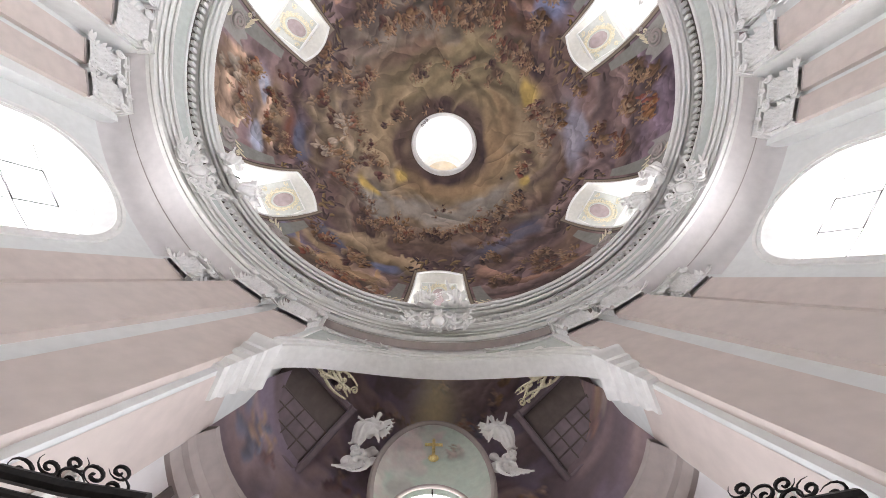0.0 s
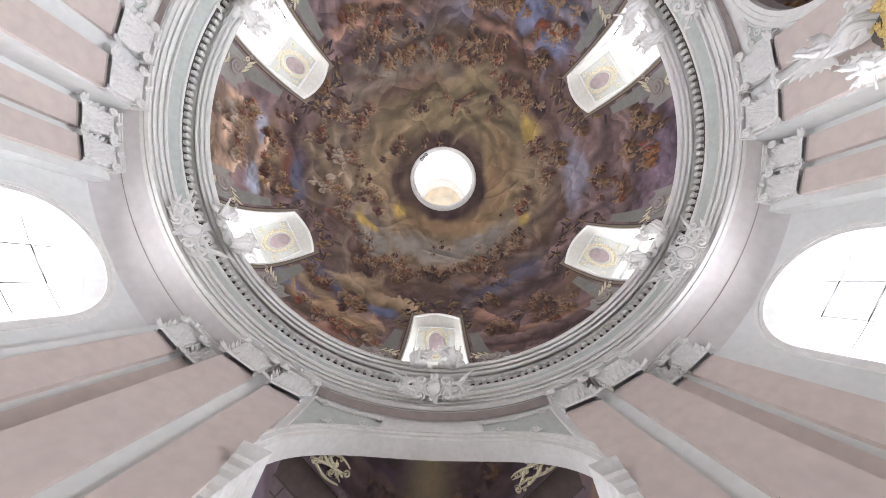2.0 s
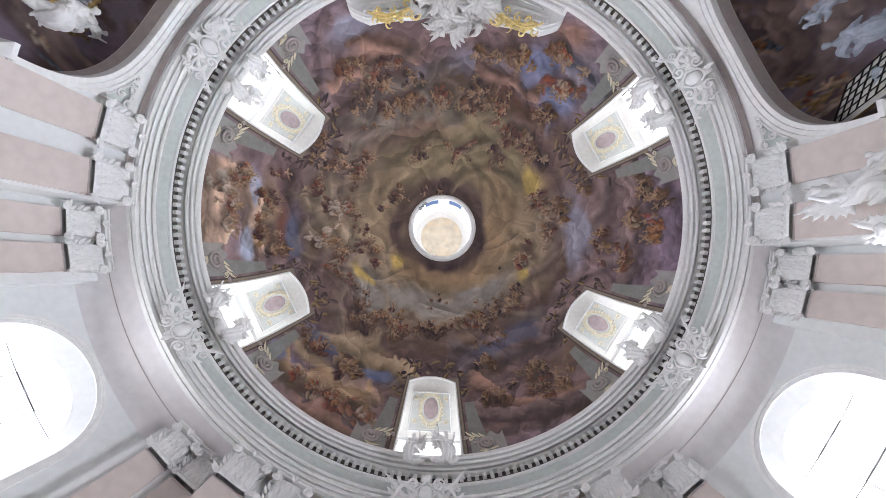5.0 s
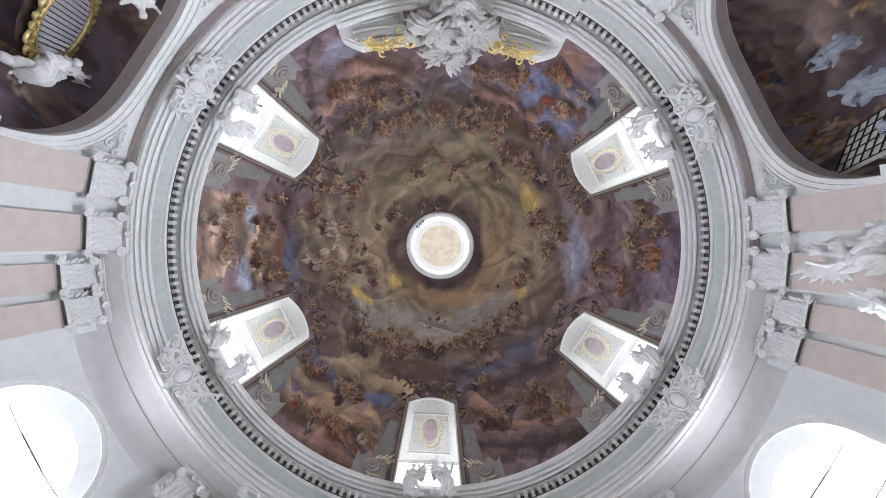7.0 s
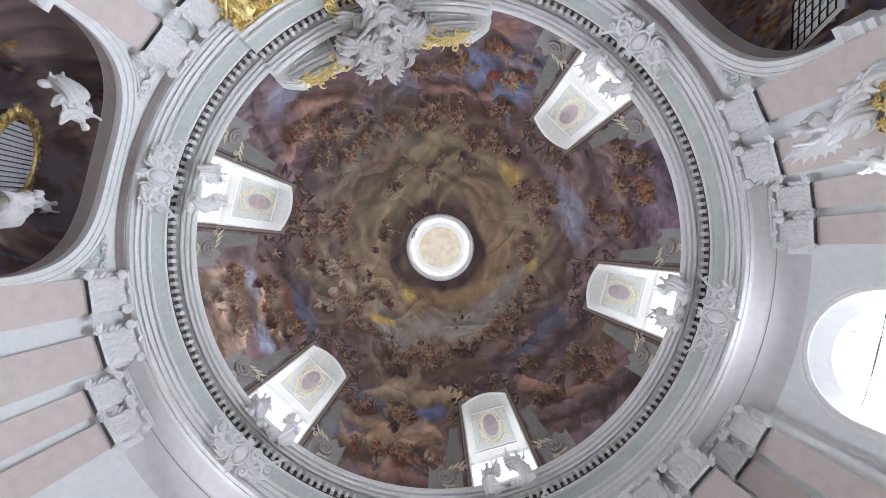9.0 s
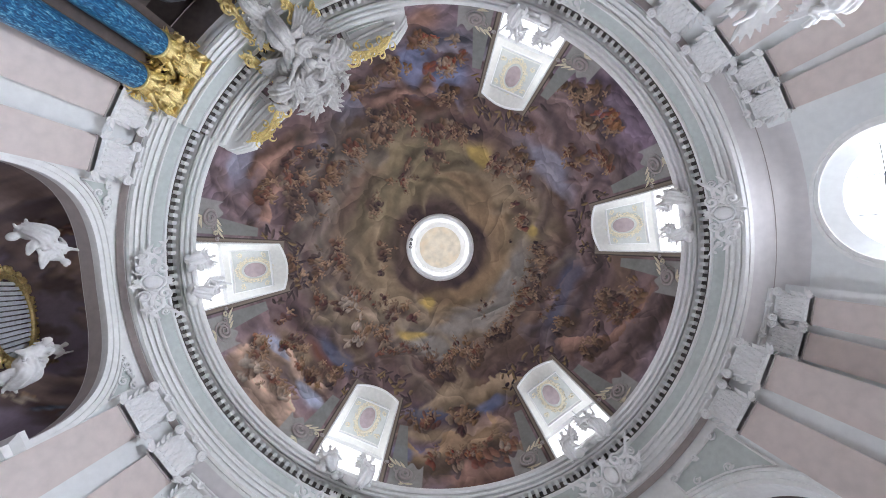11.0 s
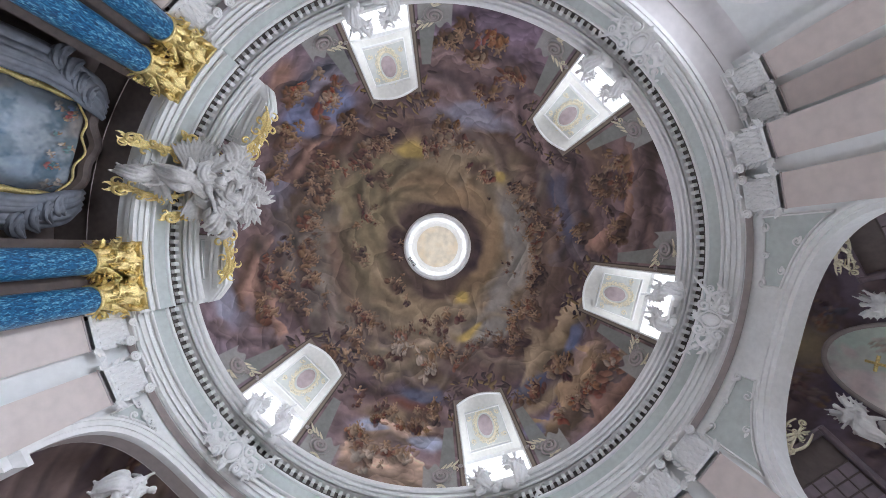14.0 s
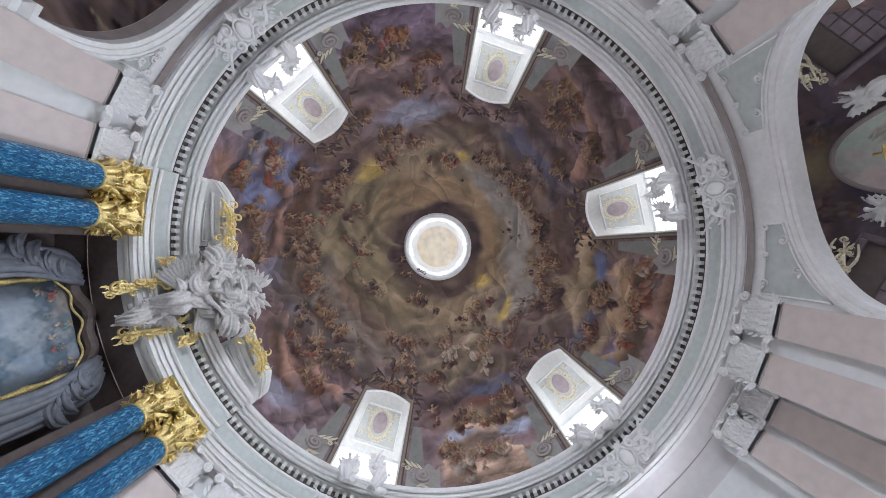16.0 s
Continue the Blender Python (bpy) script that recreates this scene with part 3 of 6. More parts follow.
def dome_painting():
    P = Painting(1700, -1.03, 1.03, -1.03, 1.03, 19)
    rng = P.rng
    x, y = P.x, P.y
    wx = x + 0.12 * (fbm(x * 3.5, y * 3.5, 4, 11) - 0.5)
    wy = y + 0.12 * (fbm(x * 3.5 + 5, y * 3.5, 4, 17) - 0.5)
    wq, wa = np.hypot(wx, wy), np.degrees(np.arctan2(wx, wy))
    drift = smooth(0.2, 0.45, wq)
    col = ramp(wq + 0.22 * drift * (fbm(x * 2.6 + 3, y * 2.6, 3, 23) - 0.5), RADIAL)
    for pa, pq, sa, sq, pc in FIELDS_HEART + FIELDS_ALTAR + FIELDS_ENTRANCE:
        da = (wa - pa + 180) % 360 - 180
        g_ = np.exp(-(da / sa) ** 2 * 0.8 - ((wq - pq) / sq) ** 2 * 0.8)
        col = mixc(col, pc, 0.92 * np.minimum(1, 1.25 * g_))
    P.c = col * (0.86 + 0.28 * fbm(wx * 6, wy * 6, 4, 31))[..., None]

    # banks of cloud: a billowing lit edge towards the middle, a soft body, a dark belly that fades outwards
    ta = np.degrees(np.arctan2(x, y))
    tq = np.hypot(x, y)
    ragged = fbm(x * 9, y * 9, 4, 71) - 0.5
    rough = fbm(x * 24, y * 24, 3, 77) - 0.5

    def cloud(a0, a1, q0, q1, w, pc, k, firm=0.88):
        mid_, half = (a0 + a1) / 2, (a1 - a0) / 2 + 5
        r1 = max(q0, q1) + 2.0 * w
        da = (ta - mid_ + 180) % 360 - 180
        rows_, cols_ = np.nonzero((np.abs(da) < half) & (tq < r1) & (tq > min(q0, q1) - 1.2 * w))
        if not len(rows_):
            return
        d_, q_, rg, ro = da[rows_, cols_], tq[rows_, cols_], ragged[rows_, cols_], rough[rows_, cols_]
        u = np.clip(d_ / (half - 5) * 0.5 + 0.5, 0, 1)
        arcs = d_ * math.pi / 180 * (q0 + q1) / 2 / w
        edge = q0 + (q1 - q0) * u + 0.16 * w * math.cos(k * 2.1) * np.sin(u * 4 + k) - 0.13 * w * np.abs(np.sin(arcs * 1.35 + k * 1.7 + 3 * rg)) - 0.06 * w * np.abs(np.sin(arcs * 3.7 + k + 5 * rg)) + 1.7 * w * rg + 0.3 * w * ro
        t = (q_ - edge) / w
        ends = smooth(half, half * 0.62, np.abs(d_ + 16 * rg))
        cover = smooth(-0.05 if firm > 0.8 else -0.2, 0.07 if firm > 0.8 else 0.32, t) * (1 - smooth(0.75, 1.6, t)) * ends * firm
        lit = np.asarray(pc) * (1.3 if firm > 0.8 else 1.15) + 0.012
        shade = np.asarray(pc) * (0.40 if firm > 0.8 else 0.55)
        fold = np.clip(0.5 + 2.2 * rg + 0.5 * ro, 0, 1)
        m = smooth(0.02, 0.85, t + 0.5 * (fold - 0.5))[:, None]
        c = lit * (1 - m) + shade * m
        w_ = P.c[rows_, cols_]
        P.c[rows_, cols_] = w_ + (c - w_) * cover[:, None]

    for k, b_ in enumerate(BANKS_RIM):
        cloud(*b_, k)
    for k, b_ in enumerate(BANKS_HEART):
        cloud(*b_, k + 3, 0.68)
    # loose clouds across the middle, each on a slant
    for k in range(34):
        a_, q_ = rng.uniform(0, 360), rng.uniform(0.24, 0.92)
        turn, lean = rng.uniform(7, 15) * 0.5 / q_, rng.choice((-1, 1)) * rng.uniform(0.04, 0.13)
        i_, j_ = int((q_ * math.cos(radians(a_)) - P.y0) * P.k), int((q_ * math.sin(radians(a_)) - P.x0) * P.k)
        cloud(a_ - turn, a_ + turn, q_ - lean, q_ + lean, rng.uniform(0.05, 0.085), tuple(P.c[i_, j_] * 1.12 + 0.01), k, 0.7)
    # openings of sky between the banks
    for pa, pq, sa, sq, pc in FIELDS_ALTAR + FIELDS_ENTRANCE + FIELDS_HEART:
        if pc in (SKY, BLUE, AZURE, NIGHT, YELLOW, PEARL):
            da = (wa - pa + 180) % 360 - 180
            g_ = np.exp(-(da / sa) ** 2 * 0.9 - ((wq - pq) / sq) ** 2 * 0.9)
            P.c = mixc(P.c, pc, 0.75 * smooth(0.25, 0.75, g_ + 0.5 * ragged))

    def inward(px, py):
        d = math.hypot(px, py) or 1
        return (-px / d, -py / d)

    # modelling of the clouds: folds lit from the middle
    for f, amp, sd in ((4.5, 0.36, 301), (9, 0.22, 331)):
        ux, uy = x + 0.9 / f * (fbm(x * f * 0.8, y * f * 0.8, 3, sd) - 0.5), y + 0.9 / f * (fbm(x * f * 0.8 + 4, y * f * 0.8, 3, sd + 3) - 0.5)
        h = np.abs(fbm(ux * f, uy * f, 3, sd + 9) - 0.5) * 2
        gy, gx = np.gradient(h, 1 / P.k)
        lit = np.clip((-gx * x - gy * y) / (tq + 1e-6) / f, -0.9, 0.9)
        P.c = P.c * (1 - amp * lit * 0.55)[..., None]
    # groups of draped shapes riding on the clouds, laid over one another
    for a, q, n_, cloths in GROUPS_ALTAR + GROUPS_ENTRANCE:
        small = 0.55 + 0.5 * q
        for _ in range(3):
            P.stroke(*polar(a + rng.gauss(0, 2), q + 0.012 + rng.gauss(0, 0.01)), 0.06 * small, 0.04 * small, rng.uniform(0, 3), (0.065, 0.042, 0.04), (0.12, 0.075, 0.06), 0.5, 0.9)
        for k in range(int(n_ * 1.3)):
            px, py = polar(a + rng.gauss(0, 2.2 / max(0.3, q)), q + rng.gauss(0, 0.020))
            size = 0.050 * small * rng.uniform(0.6, 1.25) * (1 if k < n_ else 0.6)
            P.drapes(px, py, size, inward(px, py), rng.uniform(0.7, 1.0), rng.choice(cloths), 0.66)
    # far small draperies strung through the inner clouds
    for ring, cnt, size in ((0.30, 14, 0.018), (0.37, 20, 0.021), (0.44, 26, 0.024), (0.52, 22, 0.028)):
        strings = [rng.uniform(0, 360) for _ in range(6)]
        for _ in range(cnt):
            px, py = polar(rng.choice(strings) + rng.gauss(0, 6), ring + rng.gauss(0, 0.016))
            P.drapes(px, py, size * rng.uniform(0.7, 1.2), inward(px, py), rng.uniform(0.6, 0.9), rng.choice(DIM + WARM), 0.42)
    # painted shell-work where the window frames meet the clouds
    for a in DOME_WINDOWS:
        for da, q in ((-9.6, 0.63), (9.6, 0.63), (-5, 0.60), (5, 0.60), (0, 0.585), (-10.5, 0.70), (10.5, 0.70), (-7, 0.58), (7, 0.58)):
            for _ in range(6):
                px, py = polar(a + da + rng.gauss(0, 1.3), q + rng.gauss(0, 0.013))
                P.stroke(px, py, rng.uniform(0.012, 0.028), rng.uniform(0.005, 0.010), rng.uniform(0, 3.1), (0.06, 0.04, 0.045), rng.choice(((0.26, 0.19, 0.10), (0.16, 0.12, 0.11), (0.09, 0.065, 0.065))), 0.9, 0.4)
    # the brush drags the wet pigment a little
    for f, amp, sd in ((7, 0.016, 201), (18, 0.007, 221)):
        P.c = P.sample(x + amp * (fbm(x * f, y * f, 2, sd) - 0.5) * 2, y + amp * (fbm(x * f + 9, y * f, 2, sd + 7) - 0.5) * 2)
    P.crisp(40, 0.35)
    P.crisp(4, 0.6)
    P.c = P.c * np.array((1.17, 1.07, 0.98))
    return P


DOME_PAINTING = dome_painting()


def dome_pigment(az, q):
    a = np.radians(az)
    x, y = q * np.sin(a), q * np.cos(a)
    col = DOME_PAINTING.sample(x, y)
    f = fbm(x * 30, y * 30, 3, 31)
    col = col * (0.86 + 0.28 * f)[..., None]
    # painted frames and panels round the windows
    dz = np.min(np.abs((az[None] - np.array(DOME_WINDOWS).reshape((-1,) + (1,) * az.ndim) + 180) % 360 - 180), axis=0)
    inside = (1 - smooth(9.5, 9.7, dz)) * smooth(0.636, 0.640, q)
    col = mixc(col, np.array((0.25, 0.205, 0.165)) * (0.85 + 0.3 * f)[..., None], 0.92 * inside)
    col = mixc(col, (0.30, 0.24, 0.18), inside * (np.abs(dz - 8.9) < 0.18) * 1.0)
    col = mixc(col, (0.08, 0.06, 0.05), inside * (np.abs(dz - 9.4) < 0.16) * 1.0)
    side = smooth(10.2, 10.4, dz) * (1 - smooth(0.0, 0.25, dz - 13.4 - 10 * (q - 0.80))) * smooth(0.745, 0.75, q)
    col = mixc(col, np.array((0.26, 0.265, 0.24)) * (0.8 + 0.4 * f)[..., None], 0.92 * side)
    pale = smooth(10.2, 10.5, dz) * (1 - smooth(18.6, 18.9, dz)) * smooth(0.905, 0.91, q + 0.012 * np.sin(dz * 1.7))
    col = mixc(col, np.array((0.38, 0.365, 0.34)) * (0.85 + 0.3 * f)[..., None], 0.9 * pale)
    return np.clip(col, 0.01, 0.8)


def cloudy_painting(w, h, seed, ground, dark, light, n_cloud, n_fig, size, tone=1.0, cloths=None, up=(0, 1), figs=0.8):
    """A generic ceiling or altar picture: drifting cloud and clusters of draped shapes over a ground."""
    P = Painting(520, 0, w, 0, h, seed)
    rng = P.rng
    n = fbm(P.x * 2.2 + seed, P.y * 2.2, 4, seed)
    P.c = mixc(np.ones(P.x.shape + (3,)) * np.asarray(ground[0]), ground[1], smooth(0.38, 0.62, n))
    for _ in range(n_cloud):
        x, y = rng.uniform(0, w), rng.uniform(0, h)
        k = rng.uniform(0.7, 1.25)
        P.bank([(x + size * 1.4 * i * math.cos(k * 9), y + size * 0.9 * i * math.sin(k * 9)) for i in range(5)], size * 1.3, np.asarray(dark) * k, np.asarray(light) * k, up, 0.7)
    for _ in range(n_fig):
        x, y = rng.uniform(0, w), rng.uniform(0, h)
        for _k in range(rng.randint(1, 4)):
            P.drapes(x + rng.uniform(-1, 1) * size, y + rng.uniform(-1, 1) * size, size * figs * rng.uniform(0.7, 1.2), up, tone * rng.uniform(0.7, 1.1), rng.choice(cloths) if cloths else None)
    return P


def painted(name, rows, colours, parent=None, keep=None):
    """A sheet of painted plaster from rows of points, with a pigment at each."""
    n, w = rows.shape[:2]
    idx = np.arange(n * w).reshape(n, w)
    quads = np.stack([idx[:-1, :-1], idx[:-1, 1:], idx[1:, 1:], idx[1:, :-1]], -1)
    quads = quads.reshape(-1, 4) if keep is None else quads[keep]
    me = bpy.data.meshes.new(name)
    me.from_pydata(rows.reshape(-1, 3).tolist(), [], quads.tolist())
    at = me.color_attributes.new("pigment", "FLOAT_COLOR", "POINT")
    rgba = np.ones((n * w, 4), np.float32)
    rgba[:, :3] = colours.reshape(-1, 3)
    at.data.foreach_set("color", rgba.ravel())
    me.materials.append(FRESCO)
    me.shade_smooth()
    ob = new(name, me)
    if parent is not None:
        ob.parent = parent
    return ob


# ---- dome ----
DOME_A, DOME_B, DOME_Z = 7.15, 4.9, 11.9
OCULUS = 1.43


def dome_r(z):
    return DOME_A if z <= DOME_Z else DOME_A * math.sqrt(max(0.0, 1 - ((z - DOME_Z) / DOME_B) ** 2))


NA = 2160
elev = np.concatenate([np.linspace(11.28, 11.9, 14, endpoint=False), DOME_Z + DOME_B * np.sin(np.linspace(0, math.acos(OCULUS / DOME_A), 300))])
rad = np.array([dome_r(z) for z in elev])
azs = np.linspace(0, 360, NA + 1)
AZ, EL = np.meshgrid(azs, elev)
RR = np.repeat(rad[:, None], NA + 1, 1)
pts = np.stack([RR * np.sin(np.radians(AZ)), -RR * np.cos(np.radians(AZ)), EL], -1)
Q = RR / (EL - 1.7) * 588.6 / 431.0
WIN_HALF, WIN_TOP = 8.0, 14.4
mid = (azs[:-1] + azs[1:]) / 2
near = np.min(np.abs((mid[None] - np.array(DOME_WINDOWS)[:, None] + 180) % 360 - 180), axis=0) < WIN_HALF
top_row = int(np.searchsorted(elev, WIN_TOP))
WIN_TOP = float(elev[top_row])
WIN_RISE = 0.19
keep = np.ones((len(elev) - 1, NA), bool)
off_axis = np.min(np.abs((mid[None] - np.array(DOME_WINDOWS)[:, None] + 180) % 360 - 180), axis=0)
for j in np.nonzero(near)[0]:
    keep[:int(np.searchsorted(elev, WIN_TOP + WIN_RISE * (1 - (off_axis[j] / WIN_HALF) ** 2))), j] = False
dome = painted("ceiling_dome", pts, dome_pigment(AZ, Q), keep=keep)
tagged(dome, "frescoed dome with brown and gold clouds and draped shapes", "dome", kind="structure")

g = Geo()
for k in range(6):
    lathe(g, [(7.5, 11.3), (7.98, 11.3), (7.95, 13.2), (7.9, 14.62), (7.2, 14.62), (7.45, 13.2)], 60 * k + 8.3, 60 * k + 51.7, 16, True)
lathe(g, [(7.5, 11.3), (7.98, 11.3), (7.95, 13.2), (7.9, 14.62), (7.2, 14.62), (7.45, 13.2)], -8.5, 8.5, 6, True)
lathe(g, [(7.1, 14.64), (8.0, 14.64), (7.2, 15.4), (6.2, 16.4), (4.0, 17.4), (1.9, 17.75), (1.9, 17.2), (4.0, 16.9), (6.0, 15.9)], 0, 360, 72, True)
shell = g.make("roof_shell", ROOF)
tagged(shell, "grey metal roof shell over the dome", "roof", kind="structure")

# ---- lantern over the round opening ----
lantern = thing("lantern_structure", "white plastered lantern with tall openings over the dome", "lantern", kind="structure", m=Matrix.Translation((0, 0, 16.6)))
g = Geo()
lathe(g, [(1.30, 16.55), (1.42, 16.5), (1.5, 16.62), (1.6, 17.0), (1.95, 17.0), (1.95, 17.9), (1.52, 17.9), (1.46, 17.1), (1.36, 16.9), (1.34, 16.7)], 0, 360, 72, True)
g.v = [(x, y, z - 16.6) for x, y, z in g.v]
g.make("rim", WHITE, lantern)
for k in range(8):
    g = Geo()
    block(g, 45 * k - 9, 45 * k + 9, 1.52, 1.95, 17.9 - 16.6, 21.3 - 16.6, 4)
    g.make("pier", WHITE, lantern)
g = Geo()
lathe(g, [(1.52, 21.3), (1.95, 21.3), (1.95, 22.9), (1.30, 22.9), (1.28, 22.5), (1.36, 22.42), (1.40, 22.2), (1.52, 22.1)], 0, 360, 64, True)
g.v = [(x, y, z - 16.6) for x, y, z in g.v]
g.make("crown_ring", WHITE, lantern)
g = Geo()
lathe(g, [(0.001, 22.75), (0.7, 22.7), (1.3, 22.52)], 0, 360, 48)
g.v = [(x, y, z - 16.6) for x, y, z in g.v]
g.make("painted_cap", CREAM, lantern)
g = Geo()
lathe(g, [(2.9, 17.6 - 16.6), (2.9, 25.2 - 16.6)], 0, 360, 40)
g.make("sky_backdrop", HIGHSKY, lantern, "bright hazy sky outside")
g = Geo()
for k, (a_, s_) in enumerate(((-52, 0.11), (-45, 0.09), (-39, 0.1))):
    g.scroll((1.32 * math.sin(radians(a_)), -1.32 * math.cos(radians(a_)), 0), s_, 1.3, 0.015, k * 2.0, 1 if k % 2 else -1, "xy")
rail = g.make("iron_scroll", IRON, None, m=Matrix.Translation((0, 0, 16.52)))
tagged(rail, "small black wrought iron scroll at the lantern rim", "ironwork")


# ---- dome windows ----
def dome_window():
    w = thing("window_1", "tall bright dome window with a pale panelled reveal", "window", "dome windows", "structure")
    zs = np.linspace(11.3, WIN_TOP, 14)
    s8, c8 = math.sin(radians(8)), math.cos(radians(8))
    for sgn in (-1, 1):
        g = Geo()
        g.grid([[(sgn * r * s8, -r * c8, z) for r in ((dome_r(z) - 0.01), 7.86)] for z in zs])
        g.make("reveal", STRIP, w)
    def slope(g_):
        g_.v = [(x_, y_, z_ - max(0.0, math.hypot(x_, y_) - 6.1) * 0.56 + WIN_RISE * (1 - (math.degrees(math.atan2(x_, -y_)) / WIN_HALF) ** 2)) for x_, y_, z_ in g_.v]

    g = Geo()
    rows = []
    for a in np.linspace(-8.1, 8.1, 25):
        lip = WIN_TOP + WIN_RISE * (1 - (a / WIN_HALF) ** 2)
        r0 = dome_r(lip) - 0.02
        rows.append([(r * math.sin(radians(a)), -r * math.cos(radians(a)), WIN_TOP - 0.004 + (max(0.0, 6.1 - r) * 0.56 if r < 6.1 else 0.0)) for r in (r0, 6.2, 6.6, 7.1, 7.9)])
    g.grid(rows)
    slope(g)
    g.make("soffit", PANEL, w)
    g = Geo()
    lips = []
    for a in np.linspace(-8.05, 8.05, 33):
        lip = WIN_TOP + WIN_RISE * (1 - (a / WIN_HALF) ** 2)
        r0 = dome_r(lip) - 0.015
        lips.append((r0 * math.sin(radians(a)), -r0 * math.cos(radians(a)), lip))
    g.tube(lips, 0.045, 6)
    for sgn in (-1, 1):
        g.tube([(sgn * (dome_r(z) - 0.01) * s8, -(dome_r(z) - 0.01) * c8, z) for z in zs], 0.035, 6)
    g.make("lip_moulding", WHITE, w)
    g = Geo()
    lo = (6.42, 7.5)
    g.grid([[(r * math.sin(radians(a)), -r * math.cos(radians(a)), WIN_TOP - 0.012) for a in np.linspace(-5.8, 5.8, 9)] for r in np.linspace(*lo, 4)])
    slope(g)
    panel = g.make("soffit_panel", FIELD, w, "pale green panel")
    zc = WIN_TOP - 0.03
    g = Geo()
    for x0, x1, r0, r1 in ((-0.68, 0.68, 6.39, 6.42), (-0.78, 0.78, 7.5, 7.53)):
        g.box(x0, x1, -r1, -r0, zc - 0.03, zc + 0.06)
    for sgn in (-1, 1):
        g.tube([(sgn * 0.66, -6.4, zc), (sgn * 0.77, -7.52, zc)], 0.02, 5)
    slope(g)
    g.make("panel_moulding", WHITE, w)
    g = Geo()
    g.ball((0, -6.92, zc + 0.07), (0.32, 0.38, 0.10), nu=24, nv=8)
    slope(g)
    g.make("medallion", OVAL, w, "dull rose oval medallion")
    g = Geo()
    rng = random.Random(4)
    ring = [(0.35 * math.cos(t), -6.92 + 0.41 * math.sin(t), zc - 0.01) for t in np.linspace(0, 2 * math.pi, 25)]
    g.tube(ring, 0.036, 6)
    for k in range(26):
        t = 2 * math.pi * k / 26
        g.scroll((0.41 * math.cos(t), -6.92 + 0.48 * math.sin(t), zc - 0.02), rng.uniform(0.055, 0.10), 1.1, 0.022, rng.uniform(0, 6), rng.choice((-1, 1)), "xy", n=5)
    for x_, r_ in ((-0.55, 6.58), (0.55, 6.58), (-0.6, 7.26), (0.6, 7.26)):
        g.scroll((x_, -r_, zc - 0.01), 0.09, 1.2, 0.018, rng.uniform(0, 6), 1, "xy", n=5)
        g.scroll((x_ * 0.85, -r_, zc - 0.01), 0.06, 1.2, 0.015, rng.uniform(0, 6), -1, "xy", n=5)
    slope(g)
    g.make("medallion_frame", PALEGOLD, w, "pale gilded scroll frame")
    # outer wall over the glass
    g = Geo()
    rows = []
    for a in np.linspace(-8.2, 8.2, 17):
        top = 13.32 + 0.12 * (1 - (a / 8.2) ** 2)
        rows.append([(r * math.sin(radians(a)), -r * math.cos(radians(a)), z) for r, z in ((7.76, top), (7.76, WIN_TOP + 0.2), (7.9, WIN_TOP + 0.2), (7.9, top))])
    g.grid(rows, True)
    g.make("head", WHITE, w)
    g = Geo()
    for a in (-8.0, 8.0):
        g.tube([(7.79 * math.sin(radians(a)), -7.79 * math.cos(radians(a)), z) for z in (11.3, 14.1)], 0.03, 6)
    g.tube([(7.79 * math.sin(radians(a)), -7.79 * math.cos(radians(a)), 12.9) for a in np.linspace(-8, 8, 6)], 0.008, 5)
    g.make("window_frame", IRON, w, "thin dark glazing bars")
    g = Geo()
    g.grid([[(7.82 * math.sin(radians(a)), -7.82 * math.cos(radians(a)), z) for a in np.linspace(-8.2, 8.2, 7)] for z in (11.3, 14.25)])
    p = g.make("pane", GLASS, w)
    p.visible_shadow = False
    g = Geo()
    block(g, -8.1, 8.1, 7.1, 7.95, 11.2, 11.36, 6)
    g.make("window_sill", WHITE, w)
    g = Geo()
    g.grid([[(8.7 * math.sin(radians(a)), -8.7 * math.cos(radians(a)), z) for a in np.linspace(-13, 13, 7)] for z in (10.9, 16.4)])
    g.make("sky_backdrop", SKYGLOW, w, "bright hazy sky outside")
    return w


first_window = dome_window()
first_window.matrix_basis = place(60, 0, 0)
for k, az_ in enumerate(DOME_WINDOWS[1:]):
    copy_thing(first_window, place(az_, 0, 0)).name = "window_%d" % (k + 2)

# ---- entablature ----
ent = thing("trim_entablature", "white and grey-green moulded ring cornice with dentils", "cornice", kind="structure")
CORNICE = [(7.00, 11.31), (7.00, 11.19), (7.025, 11.175), (7.055, 11.165), (7.055, 11.28), (7.095, 11.28), (7.095, 11.12), (7.12, 11.10), (7.15, 11.095), (7.15, 11.28), (7.195, 11.28), (7.195, 11.05), (7.25, 11.04), (7.25, 11.29), (7.355, 11.29), (7.355, 11.11), (7.53, 11.11), (7.53, 10.85),
           (7.475, 10.85), (7.47, 10.835), (7.49, 10.80), (7.54, 10.79), (7.9, 10.79), (7.9, 11.33), (7.2, 11.33)]
FRZ = [(7.54, 10.79), (7.56, 10.7), (7.57, 10.55), (7.56, 10.40), (7.53, 10.34), (7.9, 10.34), (7.9, 10.79)]
ARCHI = [(7.47, 10.34), (7.44, 10.31), (7.45, 10.28), (7.50, 10.27), (7.50, 10.33), (7.54, 10.33), (7.54, 10.255), (7.55, 10.25), (7.56, 10.17), (7.57, 10.165), (7.57, 10.23), (7.608, 10.23), (7.608, 10.15), (7.612, 10.06), (7.62, 10.055), (7.62, 10.14), (7.66, 10.14), (7.66, 9.96), (7.74, 9.95), (7.74, 10.02), (7.77, 10.02), (7.77, 9.95),
         (7.87, 9.955), (7.87, 9.98), (8.55, 9.98), (8.55, 10.34)]

# Thin dark ring behind the dentils; its colour paints the gaps' shade.
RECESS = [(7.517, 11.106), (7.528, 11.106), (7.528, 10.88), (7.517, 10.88)]


